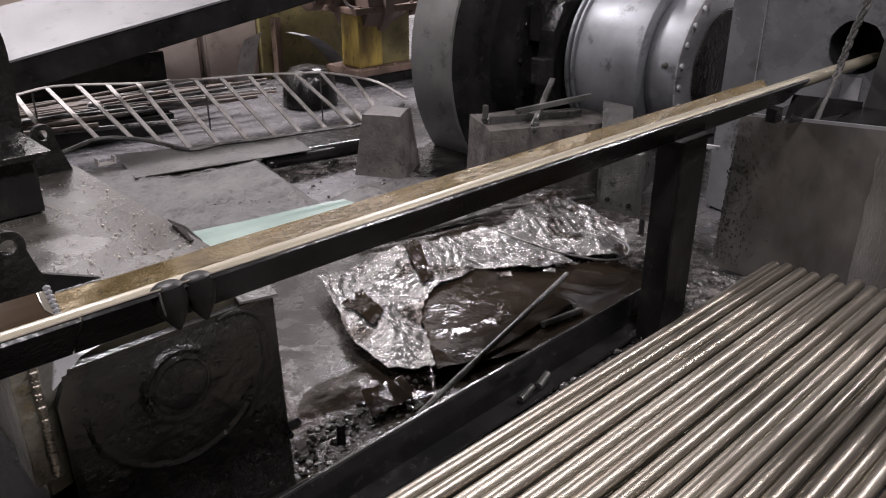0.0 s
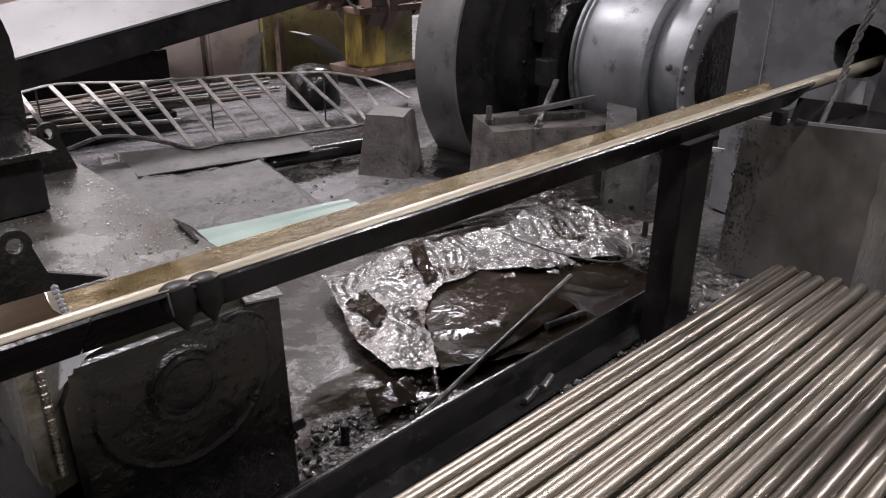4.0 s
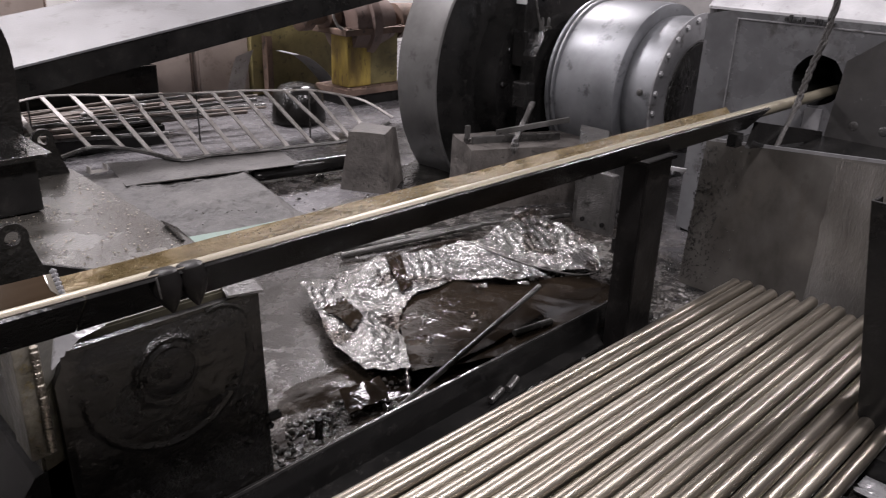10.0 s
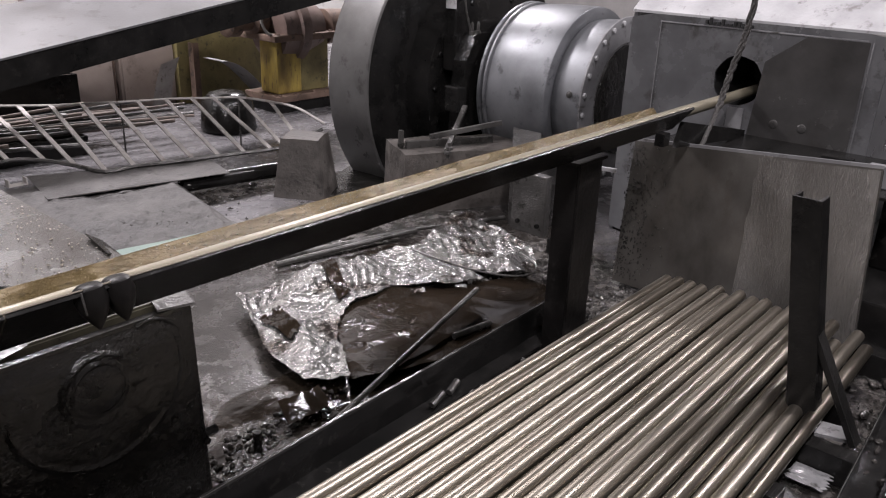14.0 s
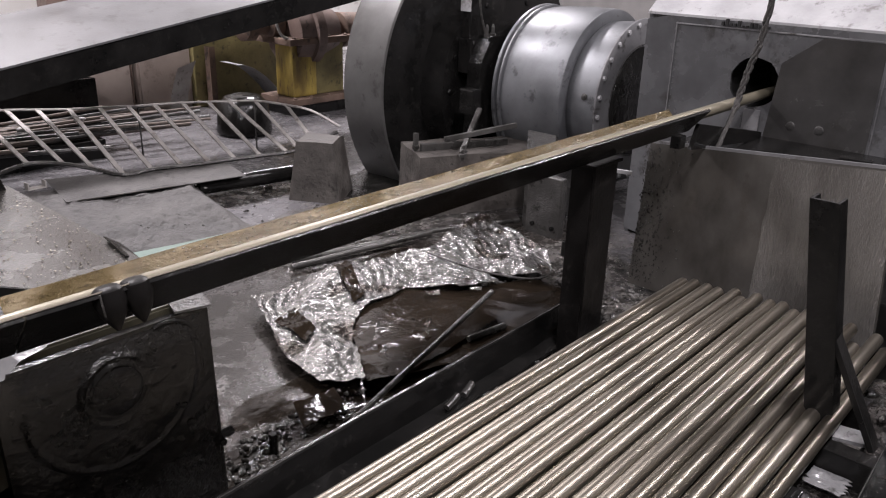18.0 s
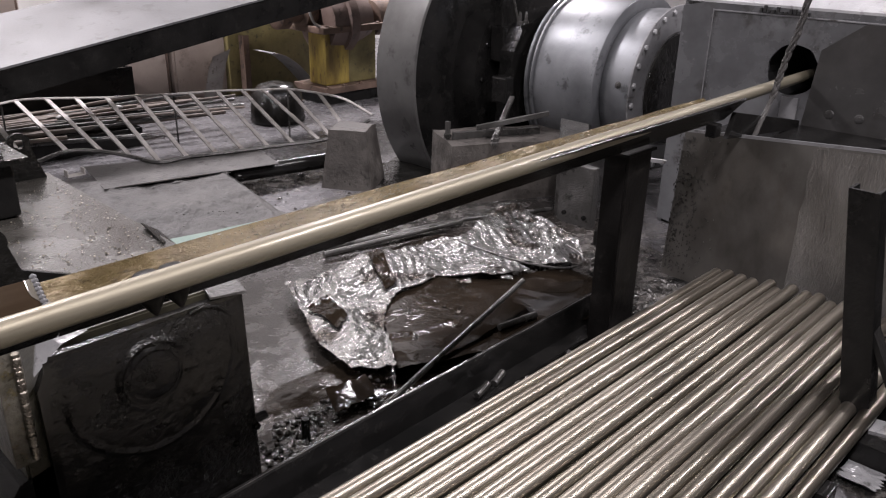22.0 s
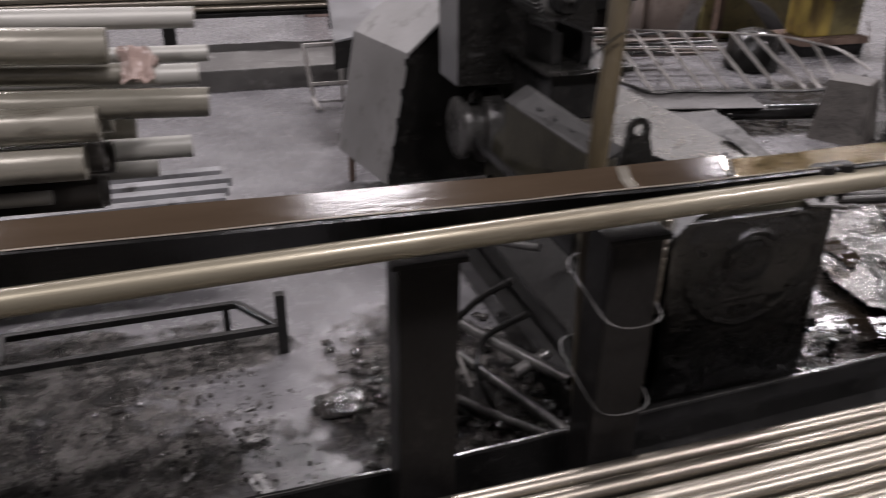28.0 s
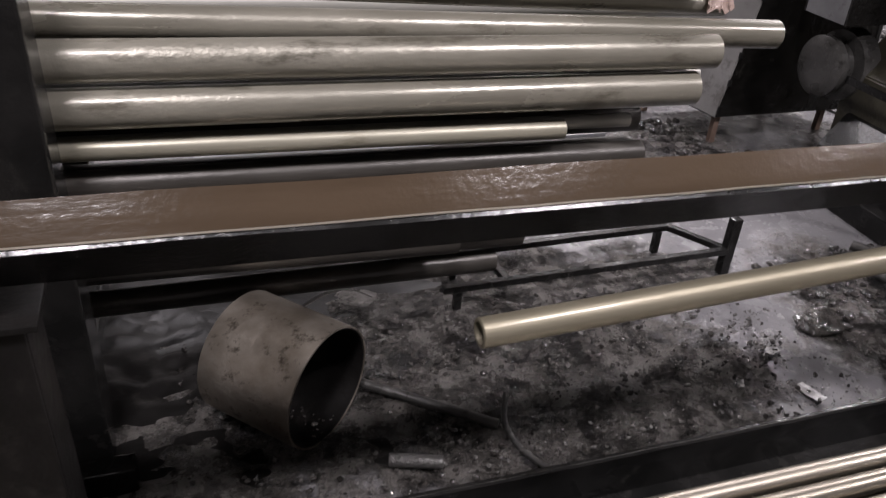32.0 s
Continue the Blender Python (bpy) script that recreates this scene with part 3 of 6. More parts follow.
def build_trough():
    t = thing("run_out_trough", (4.3, 3.25, 0), "oily V-shaped angle iron run-out trough on steel posts", "trough")
    for x0, x1 in ((0.9, 4.553), (4.556, 7.17)):
        n = 40
        part("inner_leg", leg_mesh([x0 + (x1 - x0) * i / n for i in range(n + 1)], 1), TROUGHIN if x0 < 1 else TROUGHGOLD, t, "oily brown inner leg")
        x2 = min(x1 + 0.06, 7.23) if x0 > 1 else x1
        part("outer_leg", leg_mesh([x0 + (x2 - x0) * i / n for i in range(n + 1)], -1), OILY, t, "black greasy outer leg with a bright lip")
    # thin bright strip along the lip
    bm = B()
    for x0, x1 in ((0.9, 7.2),):
        n = 110
        pts = [(x0 + (x1 - x0) * i / n, 3.1745, trough_z(x0 + (x1 - x0) * i / n) + 0.0008 + 0.002 * nz(i, 2, 1, 0.4)) for i in range(n + 1)]
        cable(bm, pts, 0.0022, 1, 5)
    part("worn_lip", bm, BRIGHT, t, "bright steel lip")
    # two pale strips stand in for glare on the oily inner leg
    for xa, w in ((4.29, 0.014), (4.555, 0.007)):
        part("grease_smear", sheet(B(), 8, 6, lambda u, v: (xa - w + 2 * w * u + 0.02 * nz(v * 3, xa, 2, 1), 3.262 + 0.066 * v, trough_z(4.4) - 0.0795 + 0.0705 * v + 0.001 * nz(u * 3, v * 3, xa, 2)), 0.001), OILBEAD, t, "pale strip that paints glare on the trough", True)
    # weld joint and two hooked straps over the outer leg
    bm = B()
    for i in range(14):
        u = i / 13
        lathe(bm, (4.549, 3.253 + 0.077 * u, 0.811 + 0.082 * u), (4.561, 3.253 + 0.077 * u, 0.811 + 0.082 * u), ((0, 0.003), (0.006, 0.007), (0.012, 0.003)), 8)
    part("weld_bead", bm, GREY, t, "rough grey weld bead")
    for x in (4.705, 4.757):
        z = trough_z(x)
        part("hanging_tab", lathe(B(), (x, 3.19, z + 0.002), (x + 0.006, 3.172, z - 0.085), ((0, 0.02), (0.006, 0.028), (0.03, 0.031), (0.055, 0.024), (0.075, 0.012), (0.088, 0.003)), 20), POSTBLACK, t, "black grease-clogged tab hung over the lip", True)
    part("drip", cable(B(), [(4.682, 3.166, 0.9), (4.683, 3.163, 0.88), (4.687, 3.166, 0.855)], 0.0022, 6, 6), GREASY, t, "bright string of grease")
    # mouth bracket at the die end
    part("mouth_plate", prism(B(), [(7.2, 3.19, 0.84), (7.9, 3.19, 0.7), (7.9, 3.19, 0.66), (7.15, 3.19, 0.74)], (0, 0.02, 0)), OILY, t)
    part("mouth_bracket", box(B(), 6.92, 3.14, 0.79, 6.97, 3.18, 0.84, 0.004), OILY, t)
    # beads of oil standing on the inner leg
    rnd = random.Random(17)
    spots = []
    for i in range(2600):
        x, v = 4.6 + 2.5 * rnd.random() ** 0.8, rnd.random() ** 0.7
        if 0.8 * math.sin(4.9 * x - 24.2) + 0.5 * nz(x, v, 2, 6) + 0.5 * rnd.random() < 0.3:
            continue
        r = rnd.uniform(0.0008, 0.0024)
        spots.append(((x, 3.258 + 0.064 * v, trough_z(x) - 0.0858 + 0.0675 * v), (r * rnd.uniform(1, 2), r, r * 0.8), rnd.uniform(-0.4, 0.4)))
    tagged(part("oil_beads", scatter(spots), OILBEAD, t, "beads of golden oil", True), kind="stuff")
    # dripping grease under the left end
    rnd = random.Random(4)
    for i in range(13):
        x = 3.72 + 0.36 * rnd.random()
        bm = lathe(B(), (x, 3.248, trough_z(x) - 0.1), (x, 3.248, trough_z(x) - 0.13), ((0, 0.008), (0.008, 0.006), (0.012 + 0.014 * rnd.random(), 0.002)), 7)
        part("grease_drip", bm, OILY, t)
    return t


trough = build_trough()


def channel_post(x, w, y0, y1, top, label):
    t = thing("trough_post", (x, (y0 + y1) / 2, 0), label, "post", "posts under the trough")
    part("web", box(B(), x - w / 2, y0, 0.0, x + w / 2, y0 + 0.01, top, 0.002), POSTBLACK, t)
    for s in (-1, 1):
        xx = x + s * (w / 2 - 0.005)
        part("flange", box(B(), xx - 0.006, y0 + 0.0105, 0.0, xx + 0.006, y1, top, 0.002), POSTBLACK, t)
    part("foot_plate", box(B(), x - w * 0.75, y0 - 0.04, 0.0, x + w * 0.75, y1 + 0.04, 0.014, 0.002), POSTBLACK, t)
    part("head_plate", box(B(), x - w * 0.62, y0 - 0.01, top + 0.0005, x + w * 0.62, y1 + 0.01, top + 0.012, 0.002), POSTBLACK, t)
    return t


channel_post(3.797, 0.13, 3.2, 3.3, 0.775, "black oily steel channel post with a square hole")
channel_post(4.265, 0.125, 3.19, 3.3, 0.77, "black oily steel channel post tied to a timber")
channel_post(6.57, 0.15, 3.24, 3.34, 0.775, "black oily steel channel post by the splash plate")
channel_post(1.47, 0.17, 3.2, 3.32, 0.8, "wide black steel post under the trough end")


# ---- finished bars in the rack ----
def bar_mesh(p, q, r):
    d = (Vector(q) - Vector(p)).length
    c = 0.0025
    return lathe(B(), p, q, ((0, r - c), (c, r), (d * 0.33, r), (d * 0.66, r), (d - c, r), (d, r - c)), 20)


def build_bars():
    r = 0.0236
    top = [0.0, 0.05, 0.107, 0.157, 0.216, 0.265, 0.314, 0.372, 0.421, 0.48, 0.529, 0.587, 0.637, 0.7]
    for i, dy in enumerate(top):
        rnd = random.Random(40 + i)
        y1 = 3.112 - dy * 0.93 + rnd.uniform(-0.004, 0.004)
        y0 = 3.135 - dy * 1.04 + rnd.uniform(-0.012, 0.012)
        x1 = 7.13 + (0.0 if i < 6 else 0.02) + rnd.uniform(-0.05, 0.03)
        z = 0.196 + rnd.uniform(-0.004, 0.004)
        solid("steel_bar", bar_mesh((0.6 + rnd.uniform(0, 0.1), y0, z), (x1, y1, z + rnd.uniform(-0.003, 0.003)), r), BRIGHT, "bright drawn round steel bar in the collecting rack", "bar", "finished bars in the rack", smooth=True)
    for i in range(15):
        rnd = random.Random(80 + i)
        y = 3.14 - i * 0.0505
        solid("steel_bar", bar_mesh((0.6, y, 0.1498), (7.08 + rnd.uniform(-0.06, 0.05), y + rnd.uniform(-0.006, 0.006), 0.1498), r), BRIGHT, "bright drawn round steel bar in the collecting rack", "bar", "finished bars in the rack", smooth=True)
    for y, x1 in ((2.385, 7.22), (2.33, 7.12)):
        solid("steel_bar", bar_mesh((2.6, y - 0.01, 0.1498), (x1, y, 0.1498), r), BRIGHT, "loose bright steel bar at the rack's edge", "bar", "finished bars in the rack", smooth=True)


build_bars()


def build_rack():
    t = thing("bar_rack", (4.2, 3.0, 0), "low black oily steel rack that holds the finished bars", "rack")
    # the rail is made of pieces that bend gently away from the bars
    run = ((0.8, 3.325), (2.6, 3.322), (3.9, 3.326), (4.6, 3.356), (5.4, 3.384), (6.86, 3.412))
    for (x0, y0), (x1, y1) in zip(run, run[1:]):
        n = max(6, int((x1 - x0) / 0.05))

        def rail(i, dy, z):
            u = i / n
            x = x0 + (x1 - x0) * u
            return (x, y0 + (y1 - y0) * u + dy, z + (0.0025 * nz(x, 3, 1, 7) + 0.0015 * nz(x, 3, 5, 31) if z > 0.1 else 0.0))
        bm = B()
        rings = [[bm.verts.new(rail(i, dy, z)) for dy, z in ((-0.009, 0.02), (-0.009, 0.152), (-0.006, 0.156), (0.006, 0.156), (0.009, 0.152), (0.009, 0.02))] for i in range(n + 1)]
        for a, b2 in zip(rings, rings[1:]):
            for k in range(6):
                bm.faces.new((a[k], a[(k + 1) % 6], b2[(k + 1) % 6], b2[k]))
        bm.faces.new(rings[0][::-1])
        bm.faces.new(rings[-1])
        part("side_rail", bm, OILY, t, "black side rail with a thin lit edge")
        # thin paler strip paints the wet highlight along the rail's top
        part("worn_edge", cable(B(), [rail(i, -0.004, 0.1568) for i in range(n + 1)], 0.0013, 1, 5), GREASY, t, "thin pale edge that paints the wet highlight")
        part("rail_flange", prism(B(), [(x0, y0 - 0.075, 0.02), (x1, y1 - 0.075, 0.02), (x1, y1 - 0.0095, 0.02), (x0, y0 - 0.0095, 0.02)], (0, 0, 0.012)), OILY, t)
    # clips and lumps of wet chips on the flange
    for x, y, a in ((5.93, 3.335, 0.5), (5.83, 3.325, 0.3)):
        part("clip", rod(B(), (x, y, 0.06), (x + 0.07 * math.cos(a), y + 0.03 * math.sin(a), 0.075), 0.013, 10), GREASY, t, "greasy short clip stuck to the rail")
    for x in (1.2, 2.4, 3.55, 4.9, 6.1, 6.75):
        part("cross_bearer", box(B(), x - 0.04, 2.28, 0.0, x + 0.04, 3.17, 0.126, 0.004), OILY, t)
    return t


build_rack()


def build_stop_post():
    t = thing("rack_stop_post", (6.5, 2.42, 0), "upright black channel post with a diagonal brace at the rack's edge", "post")
    part("web", prism(B(), [(6.51, 2.30, 0), (6.51, 2.388, 0), (6.49, 2.52, 0.84), (6.49, 2.435, 0.84)], (0.01, 0, 0)), OILY, t)
    part("flange", prism(B(), [(6.521, 2.379, 0), (6.521, 2.388, 0), (6.501, 2.52, 0.84), (6.501, 2.511, 0.84)], (0.06, 0, 0)), OILY, t)
    part("flange", prism(B(), [(6.521, 2.30, 0), (6.521, 2.309, 0), (6.501, 2.444, 0.84), (6.501, 2.435, 0.84)], (0.06, 0, 0)), OILY, t)
    part("brace", beam(B(), (6.54, 2.4, 0.46), (6.53, 2.2, 0.1), 0.055, 0.02, 0.003), OILY, t, "greasy diagonal flat brace")
    part("foot_bar", box(B(), 6.425, 2.17, 0.0, 6.495, 2.4, 0.1, 0.004), OILY, t)
    # wet gusset; the lamp's reflection is put into its pale colour
    part("wet_gusset", prism(B(), [(6.585, 2.368, 0.088), (6.61, 2.257, 0.088), (6.54, 2.222, 0.088), (6.497, 2.357, 0.088)], (0, 0, 0.012)), GLAREPALE, t, "wet gusset plate coloured pale for its reflection")
    part("foot_rib", box(B(), 6.5, 2.225, 0.0, 6.6, 2.235, 0.0875, 0.002), OILY, t)
    return t


build_stop_post()
t = thing("floor_rail", (6.3, 2.14, 0), "black steel channel rail with a bright edge on the floor", "rail")
part("web", prism(B(), [(4.9, 2.02, 0.0), (7.05, 2.1, 0.0), (7.05, 2.203, 0.0), (4.9, 2.112, 0.0)], (0, 0, 0.012)), OILY, t)
part("flange", prism(B(), [(4.9, 2.104, 0.0125), (7.05, 2.195, 0.0125), (7.05, 2.203, 0.0125), (4.9, 2.112, 0.0125)], (0, 0, 0.0885)), OILY, t)
part("flange", prism(B(), [(4.9, 2.02, 0.0125), (7.05, 2.1, 0.0125), (7.05, 2.108, 0.0125), (4.9, 2.028, 0.0125)], (0, 0, 0.0885)), OILY, t)
part("worn_edge", cable(B(), [(4.9 + 0.043 * i, 2.108 + 0.00182 * i + 0.001 * nz(i, 2, 2, 0.7), 0.1015) for i in range(51)], 0.0016, 1, 5), GREASY, t, "bright edge")
# added pale sheet in place of the bright reflection in a puddle
solid("sheet_offcut", sheet(B(), 12, 10, lambda u, v: (6.32 + 0.1 * u + 0.02 * nz(v * 5, u, 3, 2), 2.22 + 0.11 * v + 0.02 * nz(u * 5, v, 6, 2), 0.034 + 0.004 * nz(u, v, 2, 4)), 0.002), GLAREPALE, "pale sheet standing in for a reflection on the oily floor", "offcut")


# ---- the drawing machine: splash plate, housing, drums ----
def build_splash_plate():
    t = thing("splash_plate", (7.28, 2.95, 0), "greasy upright steel splash plate at the end of the bars", "plate")
    plate = part("plate", prism(B(), [(7.28, 2.40, 0.02), (7.28, 2.45, 0.782), (7.28, 3.44, 0.702), (7.28, 3.47, 0.02)], (0.014, 0, 0)), SPLASH, t)
    part("top_edge", beam(B(), (7.286, 2.45, 0.786), (7.286, 3.44, 0.706), 0.008, 0.018, 0.001), GREY, plate, "bright worn top edge")
    part("stay", beam(B(), (7.3, 3.4, 0.35), (7.9, 3.45, 0.35), 0.04, 0.01), OILY, t)
    bm = B()
    rnd = random.Random(8)
    for i in range(520):
        y, z = 3.46 - abs(rnd.gauss(0, 0.085)), rnd.uniform(0.05, 0.69)
        bmesh.ops.create_icosphere(bm, subdivisions=1, radius=rnd.uniform(0.0012, 0.0045), matrix=Matrix.Translation((7.279, y, z)) @ Matrix.Diagonal((0.5, 1, rnd.uniform(0.8, 2.2), 1)))
    tagged(part("grease_splatter", bm, GREASY, plate, "lumps of black grease"), kind="stuff")
    # overlay whose paler colour holds the reflected light on this half
    part("scoured_half", sheet(B(), 40, 50, lambda u, v: (7.2765, 2.405 + 0.05 * v + (0.5 + 0.012 * nz(v, 1, 5, 9) - 0.06 * v) * u, 0.03 + (0.75 - 0.04 * u) * v - 0.004)), SHEENPLATE, plate, "half painted paler for its sheen, with runs of coolant", True)
    # shelf behind it
    part("shelf", box(B(), 7.3, 2.4, 0.66, 7.94, 3.44, 0.672, 0.002), OILY, t)
    part("lip_channel", box(B(), 7.55, 2.62, 0.673, 7.6, 2.74, 0.73, 0.004), OILY, t)
    part("lip_channel", box(B(), 7.42, 2.45, 0.673, 7.46, 2.53, 0.76, 0.004), GREY, t)
    return t


build_splash_plate()
t = thing("stay_post", (7.08, 3.52, 0), "thin black angle post behind the trough post", "post")
part("flange", box(B(), 7.05, 3.5, 0.0, 7.1, 3.506, 0.66, 0.002), POSTBLACK, t)
part("flange", box(B(), 7.094, 3.5065, 0.0, 7.1, 3.55, 0.66, 0.002), POSTBLACK, t)
part("pale_strip", beam(B(), (7.13, 3.56, 0.585), (7.16, 3.45, 0.585), 0.012, 0.018, 0.002), PALEGREY, t, "short pale steel strip")
t = thing("machine_bed", (8.2, 2.1, 0), "black oily machine bed beside the splash plate", "machine bed")
part("bed", box(B(), 7.32, 1.5, 0.0, 9.2, 2.64, 0.255, 0.01), OILY, t)
part("bed_ledge", box(B(), 7.2, 1.55, 0.0, 7.315, 2.39, 0.1, 0.006), OILY, t)
part("side_box", box(B(), 7.7, 1.7, 0.2555, 9.1, 2.5, 0.95, 0.012), BLACKPLATE, t)


def build_housing():
    t = thing("machine_housing", (8.4, 3.2, 0), "large grey welded machine housing with a round feed hole", "machine")
    # front wall with a real round opening
    cx, cz, r = 3.285, 0.915, 0.118
    bm = B()
    seg = 32
    ring_a, ring_b, rect_a, rect_b = [], [], [], []
    for k in range(seg):
        a = 2 * math.pi * k / seg
        dy, dz = math.cos(a), math.sin(a)
        wob = r * (1 + 0.06 * nz(dy, dz, 2, 2.5))
        ring_a.append(bm.verts.new((7.95, cx + wob * dy, cz + wob * dz)))
        ring_b.append(bm.verts.new((7.966, cx + wob * dy, cz + wob * dz)))
        s = min((3.88 - cx if dy > 0 else cx - 2.66) / max(abs(dy), 1e-6), (1.2 - cz if dz > 0 else cz) / max(abs(dz), 1e-6))
        rect_a.append(bm.verts.new((7.95, cx + s * dy, cz + s * dz)))
        rect_b.append(bm.verts.new((7.966, cx + s * dy, cz + s * dz)))
    for k in range(seg):
        j = (k + 1) % seg
        bm.faces.new((ring_a[k], ring_a[j], rect_a[j], rect_a[k]))
        bm.faces.new((ring_b[j], ring_b[k], rect_b[k], rect_b[j]))
        bm.faces.new((ring_a[j], ring_a[k], ring_b[k], ring_b[j]))
    part("front_wall", bm, HOUSING, t, "grey front wall with a burnt-out hole")
    # near-black colour paints the darkness inside the feed hole
    part("bore", pipe(B(), (7.967, cx, cz), (8.5, cx, cz), 0.15, 0.02, 24), BLACKHOLE, t)
    part("bore_back", box(B(), 8.501, cx - 0.2, cz - 0.2, 8.52, cx + 0.2, cz + 0.2), BLACKHOLE, t)
    part("left_wall", box(B(), 7.967, 3.86, 0.0, 9.2, 3.88, 1.2), HOUSING, t)
    part("right_wall", box(B(), 7.967, 2.66, 0.0, 9.2, 2.68, 1.2), HOUSING, t)
    # top plates in a paler grey than the walls
    part("sloped_top", prism(B(), [(7.949, 2.66, 1.2), (7.949, 3.88, 1.2), (8.25, 3.88, 1.42), (8.25, 2.66, 1.42)], (0.0, 0, -0.012)), PALEGREY, t, "pale sloping top plate")
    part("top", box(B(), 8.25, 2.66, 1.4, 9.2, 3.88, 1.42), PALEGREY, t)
    # patch panel welded on the front
    for q in ((7.946, 2.75, 1.15, 7.95, 3.72, 1.158), (7.946, 3.712, 0.66, 7.95, 3.718, 1.15), (7.946, 2.724, 0.66, 7.95, 2.73, 1.15)):
        part("weld_seam", box(B(), *q, 0.002), GREY, t, "pale rough weld seam")
    part("patch_panel", prism(B(), [(7.946, 2.74, 0.66), (7.946, 2.74, 1.15), (7.946, 3.0, 1.15), (7.946, 3.17, 1.02), (7.946, 3.2, 0.66)], (0.004, 0, 0)), HOUSEPATCH, t, "darker replaced plate")
    rnd = random.Random(3)
    bolts(t, [(7.946, 3.7, 0.68 + 0.03 * i) for i in range(16)], (-1, 0, 0), 0.003, HOUSING, "stud")
    for y in (2.95, 3.08):
        part("boss", lathe(B(), (7.946, y, 0.74), (7.94, y, 0.74), ((0, 0.022), (0.003, 0.018), (0.005, 0.008)), 12), HOUSEPATCH, t)
    # torn rim scraps along the top seam
    bm = B()
    for i in range(12):
        y = 3.25 + 0.02 * i
        box(bm, 7.935, y, 1.165, 7.948, y + 0.012, 1.165 + rnd.uniform(0.006, 0.03))
    part("torn_gasket", bm, BLACKHOLE, t, "torn black gasket scraps")
    # scraped tongue below the hole
    part("wear_plate", box(B(), 7.944, 3.23, 0.69, 7.949, 3.31, 0.79, 0.001), GREY, t, "scraped bright wear plate")
    # base blocks
    part("base", box(B(), 7.97, 2.68, 0.0, 9.18, 3.86, 0.3), OILY, t)
    return t


build_housing()


def build_rope():
    t = thing("hanging_rope", (7.6, 3.3, 0.7), "frayed dirty twisted rope hanging before the feed hole", "rope")
    spine = curve_points([(7.32, 3.16, 0.705), (7.45, 3.185, 0.78), (7.56, 3.2, 0.86), (7.6, 3.19, 1.0), (7.62, 3.155, 1.2), (7.64, 3.135, 1.6), (7.65, 3.135, 2.4)], 14)
    for k in range(3):
        pts = []
        for i, p in enumerate(spine):
            a = i * 0.55 + k * 2.094
            w = 0.009 if p.z > 0.85 else 0.004
            pts.append(p + Vector((0, w * math.cos(a), w * math.sin(a) * 0.4)))
        part("strand", cable(B(), pts, 0.007 if k else 0.008, 1, 7), ROPE, t)
    return t


build_rope()


def ring_places(c, r, n, y, a0=0.0):
    return [(c[0] + r * math.cos(a0 + 2 * math.pi * k / n), y, c[1] + r * math.sin(a0 + 2 * math.pi * k / n)) for k in range(n)]


